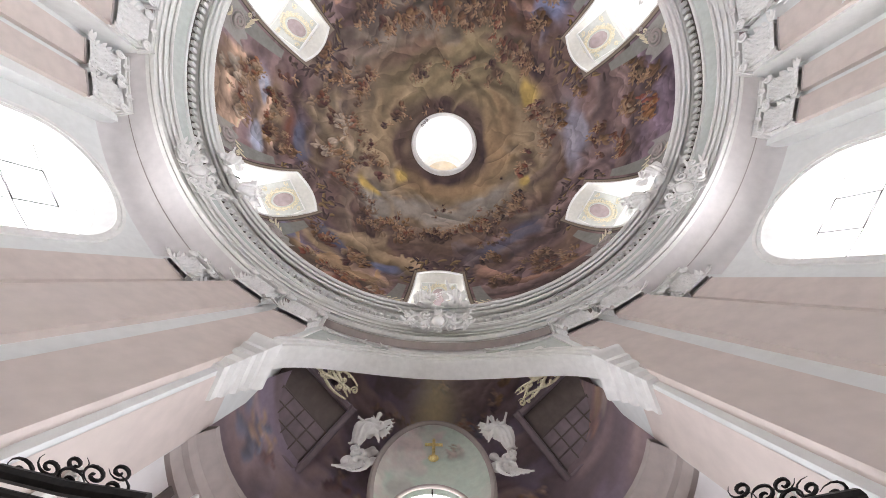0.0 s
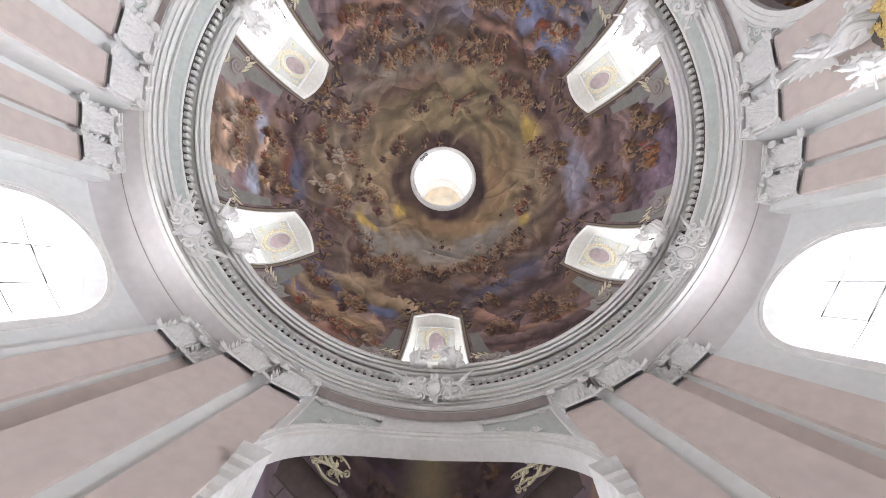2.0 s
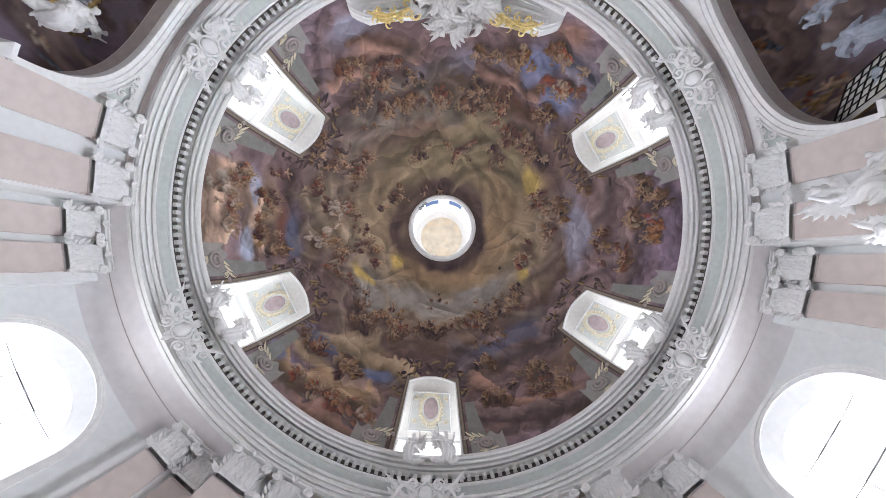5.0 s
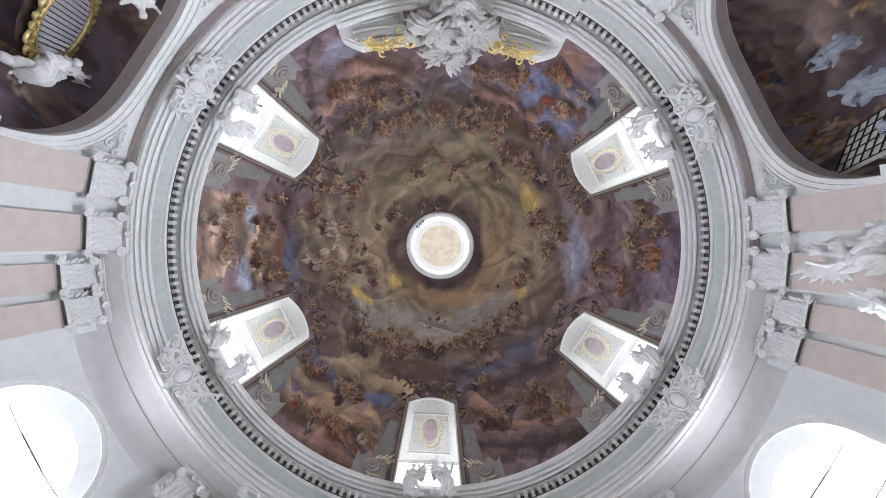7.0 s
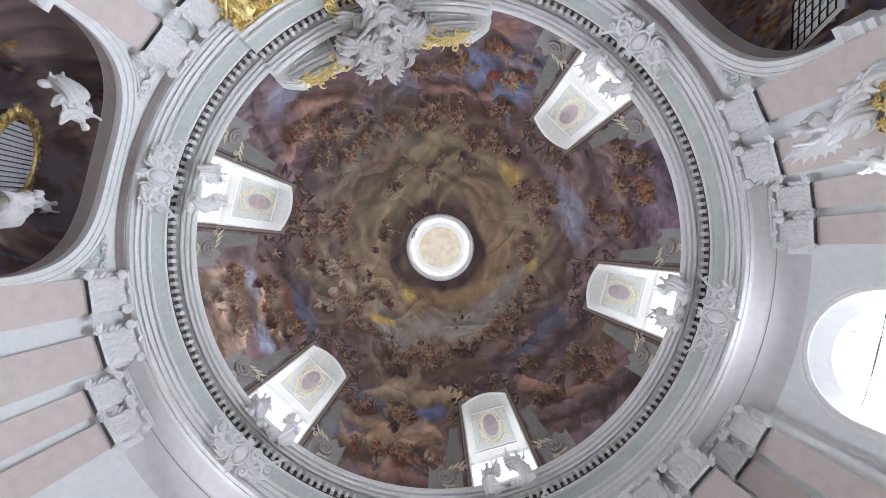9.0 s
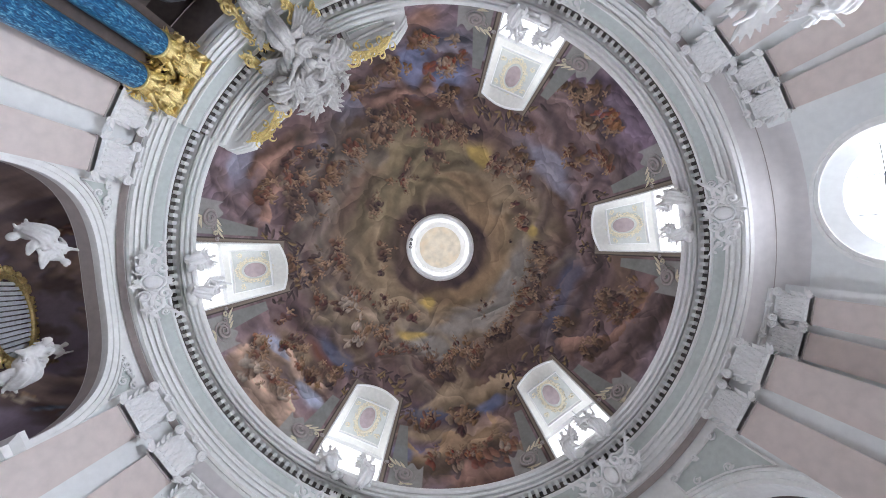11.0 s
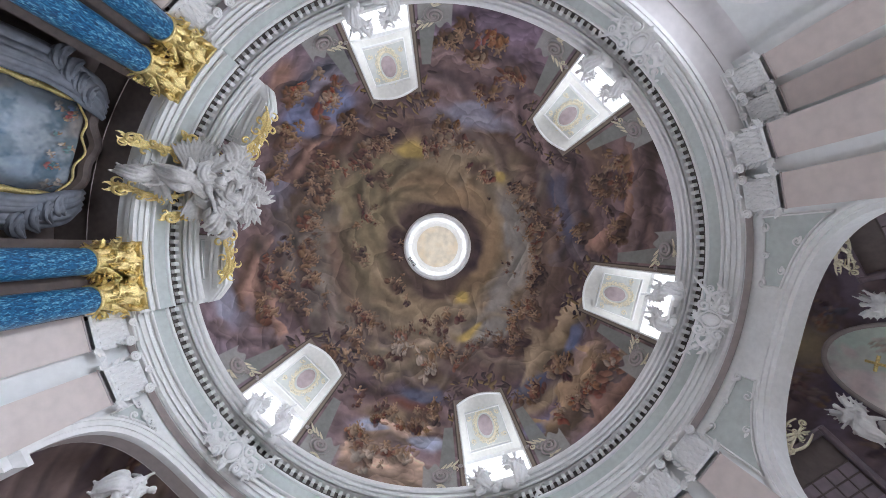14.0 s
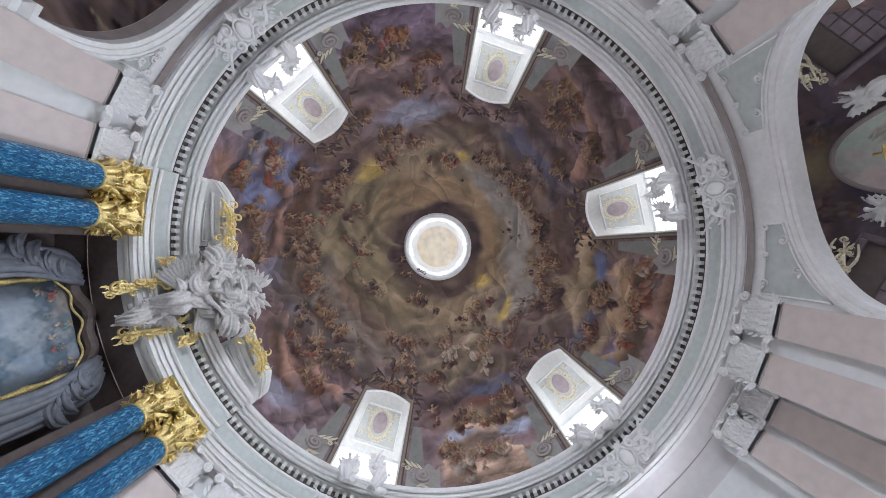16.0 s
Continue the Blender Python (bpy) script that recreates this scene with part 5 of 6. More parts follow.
# ---- blue altar columns ----
def altar_column():
    c = thing("column", "blue marbled altar column with a gilded capital", "column", "altar columns")
    g = Geo()
    n = 24
    z1, capz = 9.95, 9.0
    rows = []
    for z in np.linspace(1.6, capz, 12):
        r = 0.335 - 0.045 * (z / capz) ** 2
        rows.append([(r * math.cos(2 * math.pi * k / n), r * math.sin(2 * math.pi * k / n), z) for k in range(n)])
    g.grid(rows, True)
    g.make("shaft", MARBLE, c)
    g = Geo()
    for z, r in ((capz + 0.02, 0.29), (1.6, 0.36)):
        g.tube([(r * math.cos(t), r * math.sin(t), z) for t in np.linspace(0, 2 * math.pi, 25)], 0.04, 6)
    g.make("ring", GOLD, c)
    g = Geo()
    rows = []
    for s, r in ((0, 0.25), (0.3, 0.25), (0.7, 0.29), (0.9, 0.40)):
        rows.append([(r * math.cos(2 * math.pi * k / n), r * math.sin(2 * math.pi * k / n), capz + s * 0.92) for k in range(n)])
    g.grid(rows, True)
    bell = g.make("capital", GOLD, c, "gilded leafy capital")
    g = Geo()
    g.box(-0.43, 0.43, -0.43, 0.43, 9.87, z1, bevel=0.02)
    g.make("abacus", GOLD, bell)
    rng = random.Random(8)
    for row, (zz, cnt) in enumerate(((0.02, 8), (0.3, 8), (0.52, 8))):
        for i in range(cnt):
            t = 2 * math.pi * (i + 0.5 * row) / cnt
            o = Vector((math.cos(t), math.sin(t), 0))
            g = Geo()
            b = o * (0.27 + 0.03 * row) + Vector((0, 0, capz + zz))
            g.leaf(b, b + Vector((0, 0, 0.36)) + o * 0.03, 0.075, 0.45, o)
            q = Geo()
            q.scroll((0, 0, 0), 0.07, 1.2, 0.02, rng.uniform(0, 6), rng.choice((-1, 1)), n=6)
            tw = Vector((-o.y, o.x, 0)) * rng.uniform(-0.08, 0.08)
            m = Matrix.Translation(b + o * (0.17 + 0.02 * row) + tw + Vector((0, 0, rng.uniform(0.18, 0.36)))) @ pose(0, 0, 0, 0, 0, math.degrees(t) - 90)
            g.add([m @ Vector(v) for v in q.v], q.f)
            g.make("acanthus_leaf", GOLD, bell)
    for i in range(54):
        t = rng.uniform(0, 2 * math.pi)
        o = Vector((math.cos(t), math.sin(t), 0))
        side_ = Vector((-o.y, o.x, 0))
        b = o * 0.33 + Vector((0, 0, capz + rng.uniform(0.08, 0.75)))
        g = Geo()
        g.leaf(b, b + side_ * rng.uniform(-0.16, 0.16) + Vector((0, 0, rng.uniform(-0.16, 0.18))) + o * 0.10, 0.026, 0.3, o)
        g.make("leaf_tip", GOLD, bell)
    for i in range(4):
        t = math.pi / 4 + i * math.pi / 2
        g = Geo()
        q = Geo()
        q.scroll((0, 0, 0), 0.15, 1.7, 0.04, 0.4, 1)
        m = Matrix.Translation((0.47 * math.cos(t), 0.47 * math.sin(t), 9.72)) @ pose(0, 0, 0, 0, 0, math.degrees(t))
        g.add([m @ Vector(v) for v in q.v], q.f)
        g.make("volute", GOLD, bell)
    g = Geo()
    g.box(-0.42, 0.42, -0.42, 0.42, 0, 1.6, bevel=0.04)
    g.make("plinth", BROWN, c)
    return c


col = altar_column()
col.matrix_basis = place(17.3, 7.62, 0)
for a in (23.6, -17.3, -23.6):
    copy_thing(col, place(a, 7.62, 0))
for sgn in (-1, 1):
    # Dark strip put in for the shadow between each pair of columns.
    g = block(Geo(), sgn * 20.4 - 1.2, sgn * 20.4 + 1.2, 7.75, 8.02, 0, TOP - 0.03, 3)
    tagged(g.make("trim_shadow_strip", BROWN), "dark brown strip for the shadow between two altar columns", "wall strip", kind="structure")


# ---- stucco figures and ornament ----
def limb(g, pts, r0, r1, n=7):
    k = len(pts)
    g.tube(pts, [r0 + (r1 - r0) * i / (k - 1) for i in range(k)], n)


def figure(g, m, rng, size=1.0, wings=True, robe=True):
    """A seated, draped figure in stucco, as plain swelling shapes; added to g at m."""
    q = Geo()
    lean, sd = rng.uniform(-0.12, 0.12), rng.uniform(0, 9)
    kx = rng.uniform(-0.16, 0.16)
    # robe from the hem over the knees to the neck
    q.cloth([(kx * 1.5, 0.16, -0.12), (kx * 1.2, 0.24, 0.08), (kx, 0.26, 0.28), (lean * 0.3, 0.10, 0.42), (lean * 0.5, 0.0, 0.58), (lean, 0.01, 0.74), (lean * 1.1, 0.03, 0.86), (lean * 1.1, 0.04, 0.90)],
            [0.13, 0.20, 0.22, 0.21, 0.145, 0.165, 0.085, 0.045], 8, 0.42, sd)
    for s in (-1, 1):
        # thigh and knee under the cloth
        q.cloth([(s * 0.09 + lean * 0.3, 0.04, 0.42), (s * 0.13 + kx * 0.7, 0.30, 0.36), (s * 0.15 + kx, 0.37, 0.24), (s * 0.13 + kx * 1.3, 0.26, -0.02)], [0.12, 0.125, 0.11, 0.07], 6, 0.35, sd + s, 22)
        up = rng.uniform(-0.15, 0.34)
        sh = Vector((lean + s * 0.14, 0.02, 0.76))
        el = Vector((s * rng.uniform(0.24, 0.33) + lean, rng.uniform(0.05, 0.18), 0.62 + up * 0.6))
        ha = Vector((s * rng.uniform(0.12, 0.46), rng.uniform(0.2, 0.34), 0.60 + up * 1.3))
        q.cloth([sh, (sh + el) / 2 + Vector((0, 0.01, -0.02)), el], [0.085, 0.085, 0.075], 5, 0.3, sd + 2 * s, 18)
        limb(q, [el, (el + ha) / 2, ha], 0.05, 0.034, 8)
        q.ball(ha, (0.042, 0.042, 0.05), nu=8, nv=5)
        limb(q, [(s * 0.12 + kx * 1.4, 0.24, -0.02), (s * 0.12 + kx * 1.6, 0.20, -0.16), (s * 0.14 + kx * 1.7, 0.28, -0.20)], 0.05, 0.03, 8)
        if wings:
            wl = rng.uniform(0.85, 1.1)
            for k in range(7):
                b = Vector((s * 0.07 + lean, -0.10, 0.80 - 0.025 * k))
                an = 1.0 - 0.27 * k
                q.leaf(b, b + Vector((s * math.cos(an), -0.25, math.sin(an))) * wl * (0.56 - 0.035 * k), 0.062, 0.1, (0, -1, 0.1))
            q.cloth([(s * 0.05 + lean, -0.08, 0.74), (s * 0.20 + lean, -0.14, 0.92), (s * 0.32 + lean, -0.16, 1.08)], [0.06, 0.075, 0.03], 5, 0.2, sd, 14)
    # head with curled hair
    hx = lean * 1.2 + rng.uniform(-0.04, 0.04)
    q.ball((hx, 0.07, 0.985), (0.078, 0.088, 0.10), nu=14, nv=9)
    for k in range(11):
        t = 0.6 * k
        q.ball((hx + 0.062 * math.cos(t), 0.045 + 0.045 * math.sin(t), 1.01 + 0.016 * (k % 4)), 0.032, nu=7, nv=5)
    if robe:
        # loose cloth blown behind and across
        for k in range(4):
            d = (-1, 1)[(k + int(sd)) % 2]
            b = Vector((lean - d * 0.12, 0.04 * k, 0.72 - 0.17 * k))
            q.cloth([b, b + Vector((d * 0.18, 0.14, -0.04)), b + Vector((d * 0.36, 0.08, rng.uniform(-0.12, 0.16))), b + Vector((d * rng.uniform(0.45, 0.6), -0.02, rng.uniform(-0.2, 0.2)))], [0.06, 0.10, 0.12, 0.04], 6, 0.5, sd + k, 26, 0.7)
    q.jitter(0.012, 7, rng.randint(0, 99))
    g.add([m @ (Vector(v) * size) for v in q.v], q.f)


def billows(g, rng, n, w, h, y, size):
    """Rounded stucco cloud."""
    for _ in range(n):
        t, r = rng.uniform(0, 6.28), math.sqrt(rng.random())
        s = size * rng.uniform(0.6, 1.25)
        g.ball((w * r * math.cos(t), y + rng.uniform(-0.3, 0.3) * size, h * r * math.sin(t)), (s, s * 0.7, s * 0.75), nu=12, nv=8)


def gilt(g, rng, w, h, flames=16, thick=0.05):
    """Sweeping gilded rocaille: long S-strokes, flames along them and volutes at the ends."""
    for k in range(5):
        s = 1 if k % 2 else -1
        z0 = h * (0.4 * k - 0.8)
        pts = []
        for i in range(13):
            u = i / 12
            pts.append((w * (2 * u - 1) * rng.uniform(0.97, 1.0), 0.08 + 0.10 * math.sin(math.pi * u), z0 + s * h * 0.5 * math.sin(2 * math.pi * u * 0.8 + k)))
        g.tube(pts, [thick * (0.35 + 0.9 * math.sin(math.pi * min(1, 0.12 + 0.85 * i / 12))) for i in range(13)], 7)
        for i in range(1, 12, 1):
            if rng.random() < flames / 34:
                p = Vector(pts[i])
                a = rng.uniform(-1.2, 1.2) + (math.pi / 2 if rng.random() < 0.55 else -math.pi / 2)
                o = Vector((math.cos(a), 0, math.sin(a)))
                if rng.random() < 0.75:
                    z_ = h * rng.uniform(0.16, 0.34)
                    c_ = p + o * z_ * 0.9
                    g.scroll((c_.x, c_.y + 0.03, c_.z), z_, rng.uniform(0.9, 1.4), thick * rng.uniform(0.5, 0.75), rng.uniform(0, 6), rng.choice((-1, 1)), n=6)
                else:
                    g.leaf(p, p + o * h * rng.uniform(0.35, 0.6), thick * rng.uniform(0.7, 1.0), rng.uniform(0.4, 0.9))
    for u in (-0.5, 0.05, 0.55):
        g.tube([(w * (u + 0.12 * math.sin(2.5 * i)), 0.1, h * (0.3 * i - 1.0)) for i in range(7)], [thick * (0.4 + 0.5 * math.sin(math.pi * (i + 0.5) / 7)) for i in range(7)], 7)
    for sx, sz in ((-1, 1), (1, -1), (-0.55, -1), (0.5, 1), (0.0, -0.8)):
        g.scroll((sx * w, 0.12, sz * h * 0.5), h * rng.uniform(0.32, 0.5), 1.5, thick * 0.8, rng.uniform(0, 6), rng.choice((-1, 1)), n=7)
    for _ in range(8):
        g.ball((rng.uniform(-w, w) * 0.8, 0.15, rng.uniform(-h, h) * 0.6), thick * rng.uniform(0.6, 1.0), nu=8, nv=5)


def cartouche(seed):
    """A shield with flame-like leaves and scrolls that spread to both sides."""
    rng = random.Random(seed)
    c = thing("cartouche", "white stucco shell cartouche on the ring cornice", "cartouche", "cornice cartouches")
    g = Geo()
    g.ball((0, 0.06, 0.0), (0.17, 0.12, 0.20), nu=18, nv=10)
    shield = g.make("shield", STATUE, c)
    g = Geo()
    ts = np.linspace(0, 2 * math.pi, 30)
    g.tube([((0.21 + 0.02 * math.sin(5 * t)) * math.cos(t), 0.08, (0.24 + 0.02 * math.cos(4 * t)) * math.sin(t)) for t in ts], [0.032 + 0.012 * math.sin(7 * t) for t in ts], 6)
    g.make("shield_rim", STATUE, shield)
    for sgn in (-1, 1):
        for k, (an, ln) in enumerate(((-0.55, 0.6), (-0.1, 0.8), (0.32, 0.95), (-1.0, 0.42))):
            g = Geo()
            an += rng.uniform(-0.12, 0.12)
            b = Vector((sgn * 0.18, 0.05, 0.02 * k))
            d = Vector((sgn * math.cos(an), 0.10, math.sin(an)))
            e = Vector((sgn * math.cos(an + 1.1), 0.2, math.sin(an + 1.1))) * (1 if k % 2 else -1)
            pts_ = [b + d * ln * u + e * ln * 0.22 * math.sin(math.pi * 1.5 * u) for u in (0, 0.2, 0.4, 0.6, 0.8, 1.0)]
            g.tube(pts_, [0.03, 0.055, 0.06, 0.045, 0.03, 0.006], 6, 0.45)
            for u in (1, 2, 3, 4):
                g.leaf(pts_[u], pts_[u] + (e * (-1) ** u + d * 0.7) * 0.16, 0.03, 0.3)
            g.make("flame_leaf", STATUE, c)
        for k, (x_, z_, s_, th_) in enumerate(((0.32, 0.20, 0.17, 0.036), (0.34, -0.22, 0.15, 0.034), (0.66, -0.14, 0.12, 0.028), (0.78, 0.16, 0.10, 0.024))):
            g = Geo()
            g.scroll((sgn * x_, 0.09, z_), s_, 1.5, th_, 0.4 + 1.3 * k, sgn * (1 if k % 2 else -1), n=7)
            g.make("scroll", STATUE, c)
    for k in range(3):
        g = Geo()
        an = math.pi / 2 + 0.4 * (k - 1)
        g.leaf((0, 0.06, 0.2), (0.22 * math.cos(an), 0.12, 0.2 + 0.2 * math.sin(an)), 0.05, 0.25)
        g.make("crest_leaf", STATUE, c)
    for k in range(2):
        g = Geo()
        g.leaf((0.08 * (k - 0.5), 0.08, -0.2), (0.12 * (k - 0.5), 0.12, -0.50 + 0.1 * k), 0.05, 0.2)
        g.make("pendant_leaf", STATUE, c)
    return c


cart = cartouche(5)
cart.matrix_basis = place(60, 7.36, 10.2) @ pose(0, 0, 0, -35, 0, 0)
for a in (120, 180, 240, 300):
    copy_thing(cart, place(a, 7.36, 10.2) @ pose(0, 0, 0, -35, 0, 0))

# winged figures on the cornice before each window
for k, a in enumerate(DOME_WINDOWS):
    for j, (da, turn, sz) in enumerate(((-3.4, 30, 0.82), (3.2, -25, 0.72))):
        g = Geo()
        rng = random.Random(40 + 7 * k + j)
        figure(g, pose(0, 0, 0, -32, rng.uniform(-25, 25), turn), rng, sz)
        billows(g, rng, 7, 0.34, 0.12, 0.02, 0.15)
        ob = g.make("stucco_angel", STATUE, m=place(a + da, 6.98, 10.98) @ pose(0, 0, 0, 12, 0, 0))
        clay(ob, 0.017)
        tagged(ob, "white stucco winged figure perched on the ring cornice", "statue", "cornice figures")

# painted-stucco scrolls beside the windows
for a in list(DOME_WINDOWS) + [0]:
    for sgn in (-1, 1):
        da = sgn * (14.2 if a else 24)
        z = 11.92
        g = Geo()
        rng = random.Random(int(a) + 3 * sgn)
        g.scroll((0, 0.03, 0), 0.34, 2.6, 0.035, 0.5, sgn, n=6)
        ob = thing("dome_scroll", "grey stucco volute with gilded leaves on the fresco", "ornament", "dome scrolls", m=place(a + da, dome_r(z) - 0.02, z) @ pose(0, 0, 0, -4, 0, 0))
        g.make("volute", MAUVE, ob)
        for k in range(3):
            g = Geo()
            g.scroll((-sgn * (0.30 + 0.16 * k), 0.03, 0.20 + 0.12 * k), 0.13 - 0.02 * k, 1.3, 0.022, rng.uniform(0, 6), rng.choice((-1, 1)), n=5)
            g.make("curl", PALEGOLD if k % 2 else MAUVE, ob)
            g = Geo()
            g.leaf((-sgn * 0.16 * k, 0.03, 0.3 + 0.05 * k), (-sgn * (0.2 + 0.2 * k), 0.05, 0.45 + 0.08 * k), 0.035, 0.2)
            g.make("gilded_leaf", PALEGOLD, ob)
        for k in range(4):
            g = Geo()
            g.leaf((0, 0.03, -0.3), (rng.uniform(-0.35, 0.35), 0.04, rng.uniform(-0.55, -0.3)), 0.035, 0.2)
            g.make("gilded_leaf", PALEGOLD, ob)

# ---- high altar crest at the cornice ----
def spray(parent, rng, length, width, thick=0.045, side=1, mat=None):
    """A gilded acanthus spray lying along x: a bent spine, overlapping curled leaves, a big scroll at one end."""
    mat = mat or GOLD

    def part(nm, g):
        if side < 0:
            g.v = [(-x_, y_, z_) for x_, y_, z_ in g.v]
            g.f = [tuple(reversed(f)) for f in g.f]
        g.make(nm, mat, parent)

    pts = [(length * (i / 12 - 0.5), 0.04 + 0.08 * math.sin(math.pi * i / 12), width * 0.22 * math.sin(i / 12 * 5.0)) for i in range(13)]
    g = Geo()
    g.tube(pts, [thick * (0.6 + 0.6 * math.sin(math.pi * (i + 1) / 14)) for i in range(13)], 7)
    part("spine", g)
    for i in range(1, 13):
        p = Vector(pts[i])
        for sd in (-1, 1):
            if (i + (sd > 0)) % 3 == 0:
                g = Geo()
                z_ = width * rng.uniform(0.18, 0.27)
                c = p + Vector((rng.uniform(-0.05, 0.05), 0.04, sd * width * rng.uniform(0.2, 0.3)))
                g.scroll(c, z_, rng.uniform(0.9, 1.2), thick * 0.7, rng.uniform(0, 6), rng.choice((-1, 1)), n=6)
                part("curl", g)
            g = Geo()
            a = sd * rng.uniform(0.25, 0.8)
            ln = width * rng.uniform(0.3, 0.5)
            path_ = []
            q_ = p.copy()
            for k in range(6):
                path_.append(q_.copy())
                q_ += Vector((math.cos(a), 0.12 + 0.08 * k, math.sin(a))) * ln / 4
                a -= sd * (0.05 + 0.16 * k)
            g.tube(path_, [thick * 0.6, thick * 1.1, thick * 1.2, thick * 0.9, thick * 0.5, thick * 0.1], 6, 0.5)
            part("leaf", g)
    g = Geo()
    g.scroll((length * 0.46, 0.1, -width * 0.1), width * 0.36, 1.5, thick * 0.8, 1.0, 1, n=7)
    part("end_scroll", g)


for sgn in (-1, 1):
    ped = thing("broken_pediment", "white curved pediment wing above the altar cornice", "pediment", "altar pediment wings")

    def inner(a):
        s = (29.0 - a) / 17.0
        return 6.93 - 0.58 * min(1.0, s / 0.24) ** 0.6 - 0.26 * s

    def wing(nm, prof, mat, a0=28.6, a1=12.0, n=30, lab=""):
        g = Geo()
        rows = []
        for i in range(n + 1):
            a = a0 + (a1 - a0) * (i / n) ** 1.5
            rows.append([on(sgn * (a + da), inner(a) + d if d < 5 else d - 10, z) for d, z, da in prof])
        g.grid(rows, True)
        n_ = len(rows[0])
        g.f.append(tuple(range(n_)))
        g.f.append(tuple(n * n_ + j for j in range(n_)))
        return g.make(nm, mat, ped, lab)

    wing("cornice", [(0.0, 11.86, 0), (0.0, 11.70, 0), (0.035, 11.68, 0), (0.05, 11.62, 0), (0.09, 11.61, 0), (0.09, 11.66, 0), (0.12, 11.66, 0), (0.12, 11.56, 0), (0.15, 11.54, 0), (0.15, 11.9, 0)], WHITE)
    # Dark sheet above the wing's dentils, shade put in as colour.
    wing("dentil_gap_shade", [(0.15, 11.595, 0), (0.36, 11.595, 0), (0.36, 11.7, 0), (0.15, 11.7, 0)], GAP_SHADE, 26.5)
    wing("bed_moulding", [(0.36, 11.66, 0), (0.36, 11.50, 0), (0.40, 11.47, 0), (0.44, 11.47, 0), (0.44, 11.66, 0)], WHITE, 25.5)
    wing("tympanum", [(0.14, 11.60, 0), (17.0, 11.50, 0), (17.05, 11.28, 0), (17.08, 11.9, 0), (0.14, 11.9, 0)], WHITE, 28.4)
    wing("soffit_panel", [(0.50, 11.565, 0), (16.90, 11.505, 0), (16.90, 11.54, 0), (0.50, 11.59, 0)], FRIEZE, 23.0, 13.0)
    g = Geo()
    edge = [Vector(on(sgn * a, inner(a) + 0.52, 11.555)) for a in np.linspace(22.6, 13.4, 12)] + [Vector(on(sgn * a, 6.86, 11.50)) for a in np.linspace(13.4, 22.6, 8)]
    g.tube(edge + edge[:1], 0.022, 5)
    g.make("panel_frame", WHITE, ped)
    g = block(Geo(), min(sgn * 11.7, sgn * 12.1), max(sgn * 11.7, sgn * 12.1), 6.3, 7.1, 11.3, 11.88, 2)
    g.make("end_face", BROWN, ped, "dark brown cut end")
    dm = Geo()
    dm.box(-0.045, 0.045, -0.06, 0.08, -0.15, 0)
    dme = dm.mesh("dentil", WHITE, False)
    for a in np.linspace(25.2, 12.6, 15):
        ob = new("dentil", dme)
        ob.parent = ped
        ob.matrix_basis = place(sgn * a, inner(a) + 0.27, 11.62)
    ob = thing("gilded_ornament", "gilded leafy spray curling over the altar pediment edge", "ornament", "gilded ornaments", m=place(sgn * 18.0, 6.16, 11.50) @ pose(0, 0, 0, -62, 0, 0) @ pose(0, 0, 0, 0, sgn * 16, 0))
    spray(ob, random.Random(17 + sgn), 1.5, 0.66, 0.04, -sgn)
    for k, (az_, r_, z_, ln_, tilt) in enumerate(((6.6, 6.82, 11.0, 1.1, 55), (4.2, 7.36, 10.25, 1.3, 80))):
        ob = thing("gilded_ornament", "gilded curling bracket beside the altar glory", "ornament", "gilded ornaments", m=place(sgn * az_, r_, z_) @ pose(0, 0, 0, -45, 0, 0) @ pose(0, 0, 0, 0, sgn * tilt, 0))
        spray(ob, random.Random(27 + sgn + 5 * k), ln_, 0.5, 0.04, sgn)

g = Geo()
rng = random.Random(77)
q = Geo()
billows(q, rng, 46, 0.95, 0.45, 0.0, 0.12)
g.add([(x, y, z + 0.75 - 0.25 * abs(x)) for x, y, z in q.v], q.f)
q = Geo()
billows(q, rng, 40, 0.22, 0.85, 0.0, 0.13)
g.add([(x, y, z - 0.65) for x, y, z in q.v], q.f)
# ragged rays of cloud at the tip
for k in range(15):
    x_ = -1.0 + 2.0 * k / 14 + rng.uniform(-0.03, 0.03)
    b_ = Vector((x_ * 0.75, 0.06, 0.75 - 0.2 * abs(x_)))
    g.leaf(b_, b_ + Vector((x_ * 0.35, rng.uniform(0, 0.12), rng.uniform(0.3, 0.8) - 0.3 * abs(x_))), rng.uniform(0.06, 0.11), rng.uniform(-0.1, 0.15))
# the great wings
for k in range(11):
    an = -0.75 + 0.13 * k
    g.leaf((0.15, 0.22, -0.3), (0.2 + 0.9 * math.cos(an), 0.2, -0.3 + 0.9 * math.sin(an)), 0.075, 0.08)
    if k < 8:
        g.leaf((-0.15, 0.2, -0.1), (-0.2 - 0.75 * math.cos(an + 0.4), 0.2, -0.1 + 0.75 * math.sin(an + 0.4)), 0.065, 0.08)
for m_, sz_ in ((pose(0.0, 0.3, -0.75, -22, 14, 20), 1.15), (pose(-0.05, 0.26, -1.5, -12, -22, -10), 0.85), (pose(-0.78, 0.3, 0.30, -20, 60, 10), 0.85), (pose(0.78, 0.3, 0.25, -15, -62, -20), 0.9),
                (pose(0.05, 0.34, 0.45, -20, -15, 30), 0.95), (pose(-0.45, 0.28, 1.15, 175, -40, 10), 0.6), (pose(0.5, 0.26, 1.1, 160, 50, 0), 0.6)):
    figure(g, m_, rng, sz_, wings=sz_ > 0.6)
